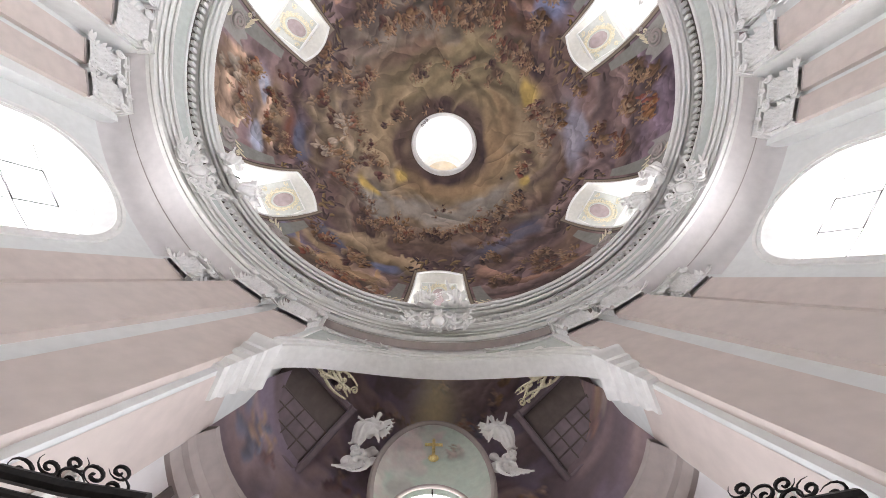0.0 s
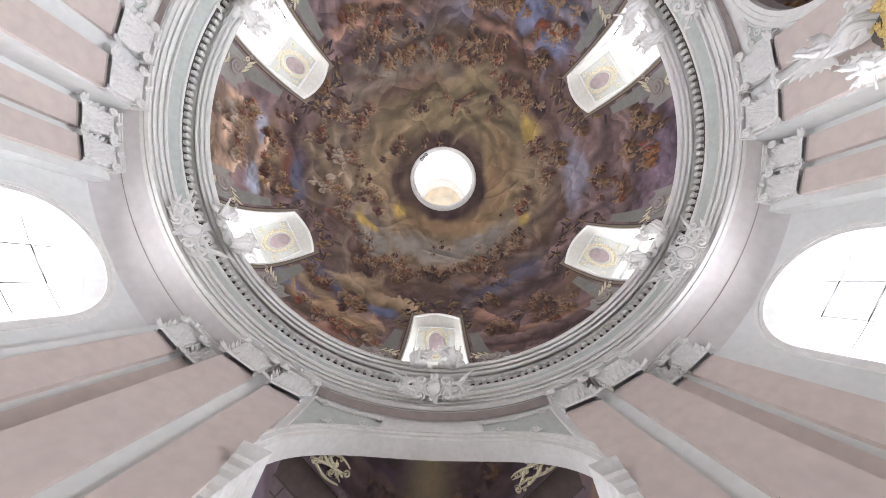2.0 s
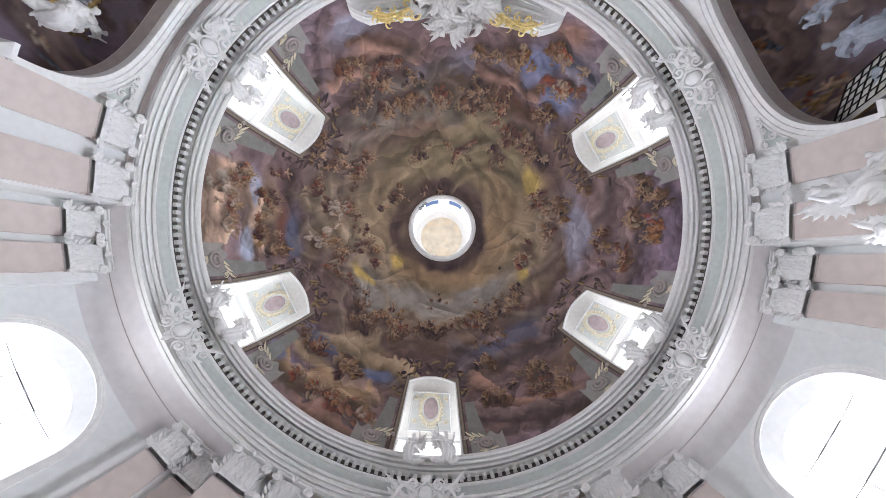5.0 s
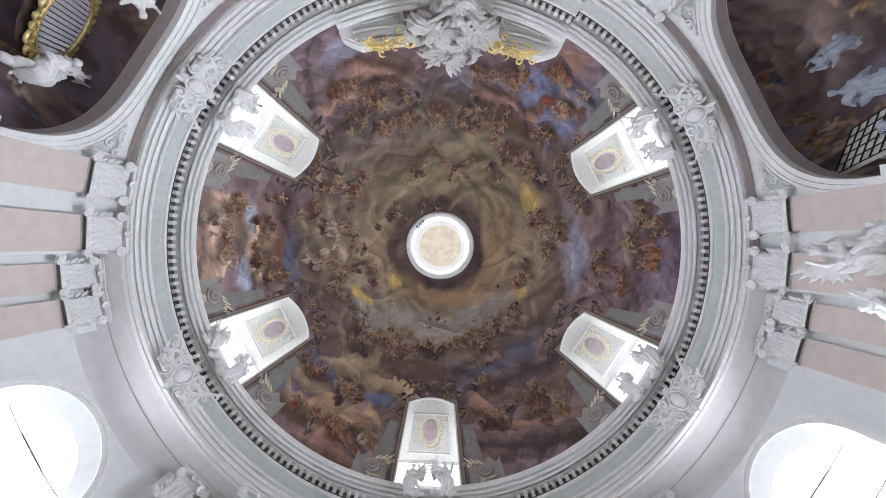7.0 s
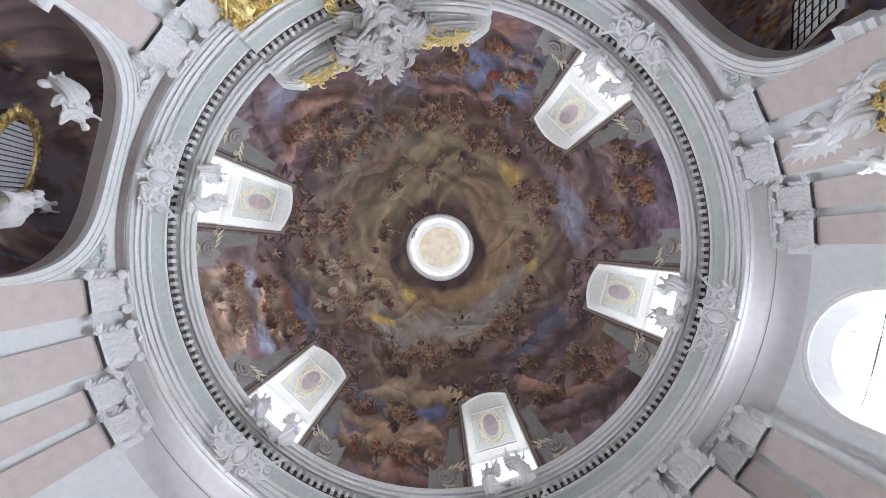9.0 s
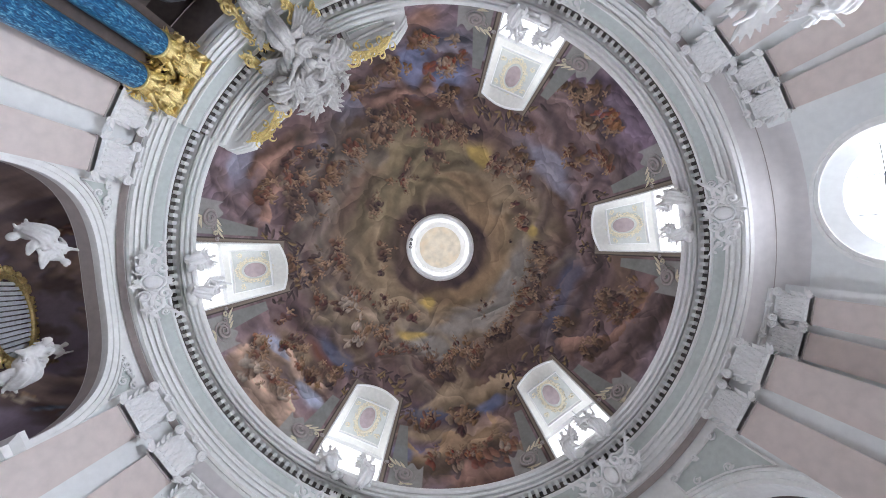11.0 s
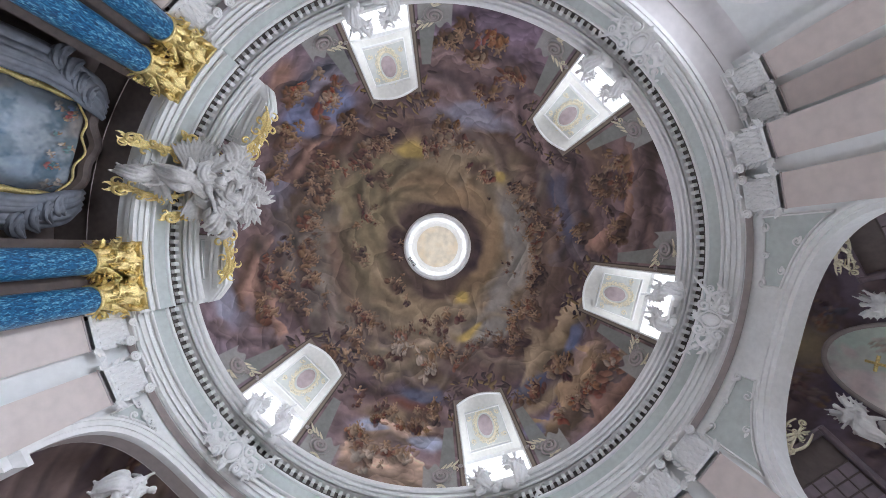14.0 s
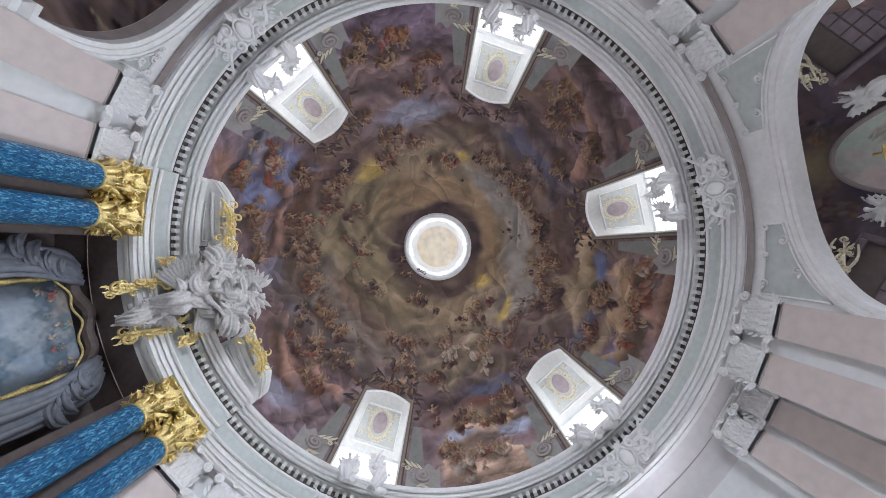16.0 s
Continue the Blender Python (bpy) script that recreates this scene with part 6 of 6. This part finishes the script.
for k in range(9):
    an = rng.uniform(0, 6.28)
    b_ = Vector((0.68 * math.cos(an), 0.2, 0.6 + 0.45 * math.sin(an)))
    g.cloth([b_, b_ + Vector((math.cos(an) * 0.16, 0.14, math.sin(an) * 0.16)), b_ + Vector((math.cos(an + 0.5) * 0.34, 0.05, math.sin(an + 0.5) * 0.34)), b_ + Vector((math.cos(an + 0.9) * 0.48, 0.0, math.sin(an + 0.9) * 0.44))], [0.035, 0.08, 0.07, 0.015], 5, 0.55, k, 20, 0.6)
g.v = [(x * (1.15 + 0.22 * max(-1.0, min(1.0, z))), y, z) for x, y, z in g.v]
g.jitter(0.025, 3, 3)
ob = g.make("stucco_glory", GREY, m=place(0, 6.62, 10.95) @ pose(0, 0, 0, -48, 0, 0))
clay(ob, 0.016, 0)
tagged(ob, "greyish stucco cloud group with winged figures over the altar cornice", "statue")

# ---- altarpiece ----
alt = thing("altarpiece", "tall blue and brown altar painting in a gilded frame", "painting", m=place(0, 8.62, 0.15))
xs, zs = np.linspace(-1.05, 1.05, 90), np.linspace(4.0, 9.35, 200)
X, Z = np.meshgrid(xs, zs)
bowed = np.stack([X, 0 * X + 0.02, Z], -1)
u, v = X * 0.8, Z * 0.8
c1, c2 = fbm(u * 2.2, v * 2.2, 5, 301), fbm(u * 2.2 + 0.1, v * 2.2 - 0.2, 5, 301)
pc = mixc(np.ones(X.shape + (3,)) * np.array((0.16, 0.26, 0.42)), (0.50, 0.52, 0.55), smooth(0.42, 0.6, c1))
pc = mixc(pc, (0.28, 0.19, 0.10), smooth(8.0, 9.3, Z + 0.9 * (c1 - 0.5)) * 0.8)
pc = mixc(pc, (0.07, 0.06, 0.06), smooth(0.45, 0.95, np.abs(X) + 0.5 * (c1 - 0.5)) * 0.7)
pc = pc * np.clip(1 + 3 * (c1 - c2), 0.5, 1.6)[..., None]
AP = cloudy_painting(2.2, 5.6, 31, ((0.10, 0.17, 0.22), (0.30, 0.36, 0.42)), (0.07, 0.09, 0.11), (0.62, 0.55, 0.50), 18, 30, 0.2, 1.25, ((0.42, 0.12, 0.10), (0.5, 0.42, 0.36), (0.10, 0.22, 0.24), (0.48, 0.34, 0.2), (0.14, 0.22, 0.42)))
AP.crisp(10, 0.8)
pc = 0.25 * pc + 0.75 * AP.sample(X + 1.1, Z - 3.9)
pc = mixc(pc, (0.05, 0.06, 0.07), 0.8 * smooth(0.62, 1.0, np.abs(X) + 0.4 * (c1 - 0.5)))
canvas = painted("canvas", bowed, np.clip(1.15 * pc ** 1.1, 0.01, 0.8), alt)
for sgn in (-1, 1):
    g = Geo()
    g.tube([(sgn * 1.1, 0.08, z) for z in np.linspace(4.0, 9.1, 30)], [0.075 + 0.02 * math.sin(i * 1.9) for i in range(30)], 8)
    g.make("frame_side", GOLD, alt, "gilded frame side")
g = Geo()
g.tube([(x, 0.1, 9.12 + 0.3 * math.cos(x * 1.4) + 0.06 * math.cos(x * 9)) for x in np.linspace(-1.15, 1.15, 30)], 0.024, 8)
g.make("frame_top", GOLD, alt, "gilded wavy frame top")
g = Geo()
g.tube([(x, 0.06, 9.36 + 0.28 * math.cos(x * 1.4) + 0.06 * math.sin(x * 7)) for x in np.linspace(-1.35, 1.35, 26)], 0.13, 8)
g.make("frame_border", BROWN, alt, "dark moulded outer border")

rng = random.Random(90)
for sgn in (-1, 1):
    dr = thing("altar_drapery", "grey-blue stucco drapery gathered beside the altar painting", "drapery", "altar draperies", m=place(0, 8.62, 0.0))
    for k in range(4):
        g = Geo()
        x0 = sgn * (1.26 + 0.13 * k)
        g.cloth([(x0 - sgn * 0.35, 0.16, 9.75), (x0 - sgn * 0.12, 0.26, 9.25), (x0 + sgn * 0.05, 0.24, 8.5), (x0 + sgn * 0.02 * k, 0.2, 7.6), (x0 - sgn * 0.05, 0.2, 6.5), (x0 + sgn * 0.04, 0.18, 5.6)],
                [0.08, 0.22, 0.19, 0.16, 0.18, 0.06], 4, 0.34, k * 1.7 + sgn, 36, 0.8, 0.9)
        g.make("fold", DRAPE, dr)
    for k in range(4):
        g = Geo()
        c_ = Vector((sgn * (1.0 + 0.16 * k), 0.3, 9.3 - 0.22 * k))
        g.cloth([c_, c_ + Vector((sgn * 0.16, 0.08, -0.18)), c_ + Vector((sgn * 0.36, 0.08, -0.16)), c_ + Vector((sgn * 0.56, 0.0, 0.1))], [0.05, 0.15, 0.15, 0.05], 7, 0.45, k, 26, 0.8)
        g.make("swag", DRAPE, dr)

# ---- pulpit canopy on the pier ----
pul = thing("pulpit_canopy", "dark pulpit canopy with gilded fringe on the pier", "pulpit canopy", m=place(90, 7.7, 6.15))
g = Geo()
rows = []
for r, z in ((0.95, 0.0), (1.0, 0.05), (1.0, 0.2), (0.9, 0.28), (0.62, 0.42), (0.4, 0.7), (0.22, 0.95), (0.05, 1.05)):
    rows.append([(r * (1 + 0.05 * math.cos(6 * t)) * math.cos(t), 0.1 + r * (1 + 0.05 * math.cos(6 * t)) * math.sin(t) * 0.9, z) for t in np.linspace(0, 2 * math.pi, 37)[:-1]])
g.grid(rows, True)
g.f.append(tuple(range(36)))
g.make("canopy", BROWN, pul)
for k in range(18):
    t = 2 * math.pi * k / 18
    g = Geo()
    g.scroll((0, 0, 0), 0.12, 1.2, 0.028, 0.5 + k, 1 if k % 2 else -1)
    g.leaf((0, 0, -0.02), (0, 0.05, -0.25), 0.06, 0.1)
    ob = g.make("fringe_tassel", GOLD, pul)
    ob.matrix_basis = Matrix.Translation((1.03 * math.cos(t), 0.1 + 0.93 * math.sin(t), 0.05)) @ pose(0, 0, 0, 0, 0, math.degrees(t) - 90)
rng = random.Random(55)
for k, (m_, sz, lab) in enumerate(((pose(0.0, 0.12, 1.0, -10, 15, 30), 1.1, "large white stucco angel standing on the pulpit canopy"),
                                   (pose(-0.55, 0.35, 0.5, 10, 0, 40), 0.75, "small white stucco angel seated on the canopy edge"),
                                   (pose(0.6, 0.3, 0.5, 5, 0, -40), 0.75, "small white stucco angel leaning on the canopy edge"))):
    g = Geo()
    figure(g, m_ @ pose(0, 0, 0, -25, 0, 0), rng, sz * 0.86)
    ob = g.make("stucco_angel", STATUE, m=place(90, 7.7, 6.15))
    clay(ob, 0.018)
    tagged(ob, lab, "statue", "pulpit figures")
for k in range(4):
    g = Geo()
    gilt(g, rng, 0.3, 0.2, 14, 0.03)
    ob = g.make("gilded_ornament", GOLD, m=place(90, 7.7, 6.15) @ pose(-0.6 + 0.4 * k, 0.55 - 0.3 * abs(k - 1.5), 0.45, 20, 0, 0))
    tagged(ob, "gilded rocaille on the pulpit canopy", "ornament", "gilded ornaments")

# ---- chapel furnishings behind the arches ----
def chapel_statue(az, r, z, m, size, seed, lab, mat=STATUE):
    g = Geo()
    rng = random.Random(seed)
    figure(g, m, rng, size, wings=False)
    q = Geo()
    billows(q, rng, 16, 0.38 * size, 0.16 * size, 0.08, 0.13 * size)
    q.v = [m @ Vector(v) for v in q.v]
    g.add(q.v, q.f)
    ob = g.make("stucco_figure", mat, m=place(az, r, z))
    clay(ob, 0.018)
    tagged(ob, lab, "statue", "chapel figures")


chapel_statue(290.0, 9.0, 8.35, pose(0, 0, 0, -20, 65, 20), 0.85, 3, "white stucco figure reclining beside the gilded sunburst")
chapel_statue(309.0, 8.95, 8.95, pose(0, 0, 0, -25, -60, -10), 0.9, 4, "white stucco angel leaning above the gilded sunburst")
chapel_statue(292, 9.6, 9.1, pose(0, 0, 0, -25, 20, 10), 0.7, 14, "white stucco child figure among clouds over the sunburst")
# The next three take a darkened tone for the weak light here.
chapel_statue(60.5, 9.3, 8.45, pose(0, 0, 0, -35, 35, 10), 0.62, 5, "stucco figure in shade-toned blue-grey kneeling on the chapel altar cornice", DIMFIG)
chapel_statue(67.0, 9.3, 7.95, pose(0, 0, 0, -35, -20, 0), 0.85, 6, "large stucco figure in shade-toned blue-grey seated on the chapel altar", DIMFIG)
chapel_statue(72.5, 9.0, 7.95, pose(0, 0, 0, -20, 60, -20), 0.58, 7, "stucco figure in shade-toned blue-grey resting on the chapel altar cornice", DIMFIG)

gl = thing("sunburst_window", "silver slatted glory window in a gilded frame", "altar window", m=place(297.5, 9.5, 8.98) @ pose(0, 0, 0, 35, 0, 0) @ Matrix.Scale(1.22, 4))
for i in range(15):
    x = -0.63 + 0.09 * i
    h = 0.75 * math.sqrt(max(0.02, 1 - (x / 0.72) ** 2))
    g = Geo()
    g.box(x - 0.032, x + 0.032, -0.02, 0.05, -h, h, bevel=0.008)
    g.make("slat", SILVER, gl)
g = Geo()
g.ball((0, -0.12, 0), (0.85, 0.05, 0.9), nu=20, nv=8)
g.make("backing", BROWN, gl)
g = Geo()
g.tube([(0.76 * math.cos(t), 0.05, 0.82 * math.sin(t)) for t in np.linspace(0, 2 * math.pi, 30)], 0.05, 7)
rng = random.Random(12)
for k in range(26):
    t = 2 * math.pi * k / 26
    g.scroll((0.88 * math.cos(t), 0.06, 0.95 * math.sin(t)), rng.uniform(0.08, 0.17), 1.2, 0.03, rng.uniform(0, 6), rng.choice((-1, 1)))
g.make("frame", GOLD, gl, "gilded shell-work frame")

for az_, nm in ((75.5, "8"),):
    w = thing("window_" + nm, "small leaded chapel window with a dark grid", "window", "", "structure", place(az_ - 2.5, 8.95, 8.35) @ pose(0, 0, 0, 25, 0, 35))
    g = Geo()
    g.box(-0.55, 0.55, -0.1, 0.0, -0.75, 0.75, bevel=0.01)
    g.make("pane", PANEL, w, "pale leaded glass")
    g = Geo()
    for k in range(6):
        g.tube([(-0.55 + 0.22 * k, 0.02, -0.75), (-0.55 + 0.22 * k, 0.02, 0.75)], 0.014, 5)
    for k in range(7):
        g.tube([(-0.55, 0.02, -0.75 + 0.25 * k), (0.55, 0.02, -0.75 + 0.25 * k)], 0.014, 5)
    g.make("glazing_bar", IRON, w)

# entrance-side chapel: pale painted lunette, round window, stucco angels
lun = thing("painted_lunette", "pale mint and rose painted lunette with a gilded cross", "painting", m=place(180, 9.72, 0))
th_, rr_ = np.meshgrid(np.linspace(0, 2 * math.pi, 90), np.linspace(0.0, 1, 60))
X, Z = 0.95 * rr_ * np.cos(th_), 7.5 + 1.8 * rr_ * np.sin(th_)
Y = 0.3 * rr_ ** 2
c1 = fbm(X * 1.6, Z * 1.6, 5, 401)
pc = mixc(np.ones(X.shape + (3,)) * np.array((0.62, 0.74, 0.66)), (0.78, 0.64, 0.62), smooth(0.5, 0.62, c1))
LP = cloudy_painting(2.4, 3.2, 41, ((0.64, 0.74, 0.66), (0.70, 0.76, 0.68)), (0.60, 0.50, 0.52), (0.84, 0.72, 0.68), 9, 7, 0.22, 1.35, ((0.45, 0.2, 0.18), (0.5, 0.42, 0.38)))
pc = 0.3 * pc + 0.7 * LP.sample(X + 1.2, Z * 0.75 - 4.1)
painted("painted_field", np.stack([X, Y, Z], -1), np.clip(pc, 0.05, 0.85), lun)
g = Geo()
g.tube([(0.97 * math.cos(t), 0.33, 7.5 + 1.83 * math.sin(t)) for t in np.linspace(0, 2 * math.pi, 48)], 0.05, 8)
g.make("rim", MAUVE, lun)
w = thing("window_10", "bright oval window within the painted lunette", "window", "", "structure", place(180, 9.45, 6.5))
g = Geo()
g.tube([(0.6 * math.cos(t), 0.04, 0.62 * math.sin(t)) for t in np.linspace(0, 2 * math.pi, 32)], 0.03, 8)
g.make("window_frame", MAUVE, w)
g = Geo()
g.tube([(0, 0.0, -0.6), (0, 0.0, 0.6)], 0.012, 5)
g.tube([(-0.6, 0.0, 0), (0.6, 0.0, 0)], 0.012, 5)
g.make("glazing_bar", IRON, w)
for nm_, y_, mat_ in (("pane", -0.02, GLASS), ("sky_backdrop", -0.08, SKYGLOW)):
    g = Geo()
    g.grid([[(r * math.cos(t), y_, 1.03 * r * math.sin(t)) for t in np.linspace(0, 2 * math.pi, 33)] for r in (0.001, 0.3, 0.6)])
    pn = g.make(nm_, mat_, w)
    pn.visible_shadow = nm_ != "pane"
for k, (x, z, tilt) in enumerate(((-1.25, 7.95, 15), (1.25, 7.95, -15))):
    g = Geo()
    rng = random.Random(60 + k)
    figure(g, pose(x, 0.35, z, -25, tilt, 0), rng, 0.66)
    q = Geo()
    billows(q, rng, 12, 0.3, 0.3, 0.2, 0.10)
    g.add([(a_ + x, b_, c_ + z - 0.1) for a_, b_, c_ in q.v], q.f)
    ob = g.make("stucco_angel", STATUE, m=place(180, 9.6, 0))
    clay(ob, 0.02)
    tagged(ob, "white stucco angel with scrolls beside the painted lunette", "statue", "chapel figures")

for sgn in (-1, 1):
    sc = thing("stucco_console", "white stucco console scroll beside the painted lunette", "ornament", "lunette consoles", m=place(180, 9.6, 7.45) @ Matrix.Translation((sgn * 1.2, 0.4, 0)) @ Matrix.Scale(0.7, 4))
    for k, (z_, s_) in enumerate(((-0.25, 0.3), (0.15, 0.2), (0.42, 0.13))):
        g = Geo()
        g.scroll((sgn * 0.12 * k, 0, z_), s_, 1.6, 0.06 - 0.01 * k, 1.5 if sgn > 0 else 1.6, sgn, n=8)
        g.make("volute", STATUE, sc)
    for k in range(5):
        g = Geo()
        g.leaf((sgn * 0.1, 0.05, -0.3), (sgn * (0.45 - 0.12 * k), 0.12, -0.75 - 0.05 * k), 0.07, 0.2)
        g.make("leaf", STATUE, sc)
g = Geo()
g.tube([(0, 0, -0.35), (0, 0, 0.3)], 0.03, 8)
g.tube([(-0.17, 0, 0.12), (0.17, 0, 0.12)], 0.028, 8)
g.ball((0, 0, -0.36), (0.1, 0.06, 0.06))
ob = g.make("gilded_cross", GOLD, m=place(180, 9.42, 8.3))
tagged(ob, "small gilded cross in front of the painted lunette", "cross")

# iron railings and small panes at the jambs of the entrance-side arch
for sgn in (-1, 1):
    ir = thing("iron_railing", "black wrought iron railing with scrolls at the arch jamb", "railing", "jamb railings", m=Matrix.Translation((sgn * 2.71, 7.5, 3.9)))
    for z_, r_ in ((0, 0.042), (-0.13, 0.022)):
        g = Geo()
        g.tube([(0, 0, z_), (-sgn * 0.45, 0.09, z_), (-sgn * 0.95, 0.15, z_)], r_, 8)
        g.make("rail", IRON, ir)
    for k in range(7):
        g = Geo()
        q = Geo()
        q.scroll((0, 0, 0), 0.10 - 0.008 * (k % 3), 1.5, 0.010, k * 1.3, 1 if k % 2 else -1, n=6)
        m = Matrix.Translation((-sgn * (0.10 + 0.10 * k), 0.02 + 0.015 * k, 0.06 + 0.07 * (k % 3))) @ pose(0, 0, 0, -75, 0, 0)
        g.add([m @ Vector(v) for v in q.v], q.f)
        g.make("scroll", IRON, ir)
    a_ = 180 + sgn * 20.35
    ow = thing("window_%d" % (11 if sgn < 0 else 12), "small pale leaded pane in the arch jamb", "window", "", "structure")
    g = Geo()
    g.grid([[on(180 - sgn * 20.3, r, z) for r in (8.5, 8.92)] for z in (3.75, 4.35)])
    g.make("pane", FRIEZE, ow, "pale greenish glass")
    g = Geo()
    for r in (8.5, 8.64, 8.78, 8.92):
        g.tube([on(180 - sgn * 20.2, r, z) for z in (3.75, 4.35)], 0.012, 5)
    for z in (3.75, 3.95, 4.15, 4.35):
        g.tube([on(180 - sgn * 20.2, r, z) for r in (8.5, 8.92)], 0.012, 5)
    g.make("glazing_bar", MAUVE, ow)
    g = Geo()
    for r0_, z0_, r1_, z1_ in ((8.44, 3.69, 8.98, 3.69), (8.98, 3.69, 8.98, 4.41), (8.98, 4.41, 8.44, 4.41), (8.44, 4.41, 8.44, 3.69)):
        g.tube([on(180 - sgn * 20.1, r0_, z0_), on(180 - sgn * 20.1, r1_, z1_)], 0.055, 6)
    for k in range(5):
        q = Geo()
        q.scroll((0, 0, 0), 0.11, 1.4, 0.022, k * 1.7, 1 if k % 2 else -1, "xy", n=6)
        p_ = Vector(on(180 - sgn * 19.9, 8.40 + 0.15 * k, 4.52))
        g.add([p_ + Vector(v) for v in q.v], q.f)
    g.make("window_frame", WHITE, ow, "white scrolled frame")

# stacked strips and panels on the flanks of the entrance-side chapel, below its cornice
def flank_strip(name, t0, t1, z0, z1, d, mat, lab):
    g = Geo()
    rows = []
    for t in np.radians(np.linspace(t0, t1, 7)):
        rows.append([((3.25 - e) * math.sin(t), -8.12 - (2.4 - e) * math.cos(t), z) for e, z in ((0.0, z0), (d, z0 + 0.02), (d, z1 - 0.02), (0.0, z1))])
    g.grid(rows, True)
    n_ = len(rows[0])
    g.f.append(tuple(reversed(range(n_))))
    g.f.append(tuple(6 * n_ + j for j in range(n_)))
    tagged(g.make(name, mat, m=place(180, 0, 0)), lab, "wall strip", kind="structure")


for sgn in (-1, 1):
    for t0, t1, z0, z1, d, mat, lab in ((62, 70, 2.0, 5.86, 0.16, PINK, "beige-pink pilaster strip in the chapel flank"), (58.5, 62, 2.0, 5.86, 0.05, MAUVE, "brown strip in the chapel flank"),
                                        (72, 74.5, 2.0, 5.86, 0.10, BROWN, "dark brown strip in the chapel flank"), (74.5, 84, 2.0, 5.86, 0.06, COVE, "beige plaster panel in the chapel flank"),
                                        (36, 44, 2.0, 5.86, 0.16, PINK, "beige-pink pilaster strip in the chapel flank"), (32, 36, 2.0, 5.86, 0.05, MAUVE, "brown strip in the chapel flank")):
        flank_strip("trim_strip", sgn * t0, sgn * t1, z0, z1, d, mat, lab)
    for t in (66, 40):
        c_ = thing("stucco_console", "white stucco leaf console under the chapel cornice", "ornament", "chapel consoles",
                   m=place(180, 0, 0) @ Matrix.Translation(((3.05) * math.sin(radians(sgn * t)), -8.12 - 2.2 * math.cos(radians(t)), 5.72)) @ pose(0, 0, 0, 0, 0, -sgn * t * 0.8))
        for k in range(2):
            g = Geo()
            g.scroll((0.14 * (2 * k - 1), 0.05, 0.02), 0.13, 1.6, 0.03, 1.5, 2 * k - 1, n=7)
            g.make("volute", STATUE, c_)
        for k in range(5):
            g = Geo()
            g.leaf((0.07 * (k - 2), 0.03, 0.08), (0.13 * (k - 2), 0.14, -0.34 + 0.05 * abs(k - 2)), 0.045, 0.2)
            g.make("leaf", STATUE, c_)

# dark oratory boxes with lattice in the flanks of the entrance-side chapel
for sgn in (-1, 1):
    eye_, aim_ = Vector((sgn * 2.62, 8.72, 8.2)), Vector((0, 6.0, 3.5))
    m = Matrix.Translation(eye_) @ (eye_ - aim_).to_track_quat("Z", "Y").to_matrix().to_4x4() @ Matrix.Scale(1.05, 4)
    b = thing("oratory_box", "dark framed oratory opening with a lattice screen", "oratory", "oratory openings", m=m)
    g = Geo()
    g.box(-0.75, 0.75, -0.6, 0.6, 0.05, 0.3)
    g.make("recess", BROWN, b)
    g = Geo()
    g.box(-0.7, 0.7, -0.56, 0.1, 0.03, 0.06)
    g.make("leaded_pane", DUSK, b, "dull violet leaded glass")
    for k, (x0, x1, y0, y1) in enumerate(((-0.85, -0.72, -0.7, 0.7), (0.72, 0.85, -0.7, 0.7), (-0.72, 0.72, 0.57, 0.7), (-0.72, 0.72, -0.7, -0.57))):
        g = Geo()
        g.box(x0, x1, y0, y1, -0.08, 0.12, bevel=0.03)
        g.make("frame_rail", DUSK, b)
    for k in range(6):
        g = Geo()
        g.tube([(-0.7 + 0.28 * k, -0.55, 0.02), (-0.7 + 0.28 * k, 0.1, 0.02)], 0.014, 5)
        g.make("lattice_bar", BROWN, b)
    for k in range(4):
        g = Geo()
        g.tube([(-0.7, -0.5 + 0.2 * k, 0.03), (0.7, -0.5 + 0.2 * k, 0.03)], 0.014, 5)
        g.make("lattice_bar", BROWN, b)
    g = Geo()
    rng = random.Random(70 + sgn)
    q = Geo()
    gilt(q, rng, 0.55, 0.16, 12, 0.022)
    g.add([(x, z + 0.8, -y - 0.02) for x, y, z in q.v], q.f)
    ob = g.make("gilded_ornament", PALEGOLD, m=m)
    tagged(ob, "pale gilded crest above the oratory opening", "ornament", "oratory crests")

# ---- dentils of the great cornice, last ----
dm = Geo()
dm.box(-0.054, 0.054, -0.02, 0.10, -0.17, 0.0)
dme = dm.mesh("dentil", WHITE, False)
count = 222
for k in range(count):
    a = 360.0 * (k + 0.5) / count
    off = (a + 180) % 360 - 180
    r = 7.52 - (0.2 if abs(off) < 27.4 else 0)
    ob = new("dentil", dme)
    ob.parent = ent
    ob.matrix_basis = place(a, r, 11.108)
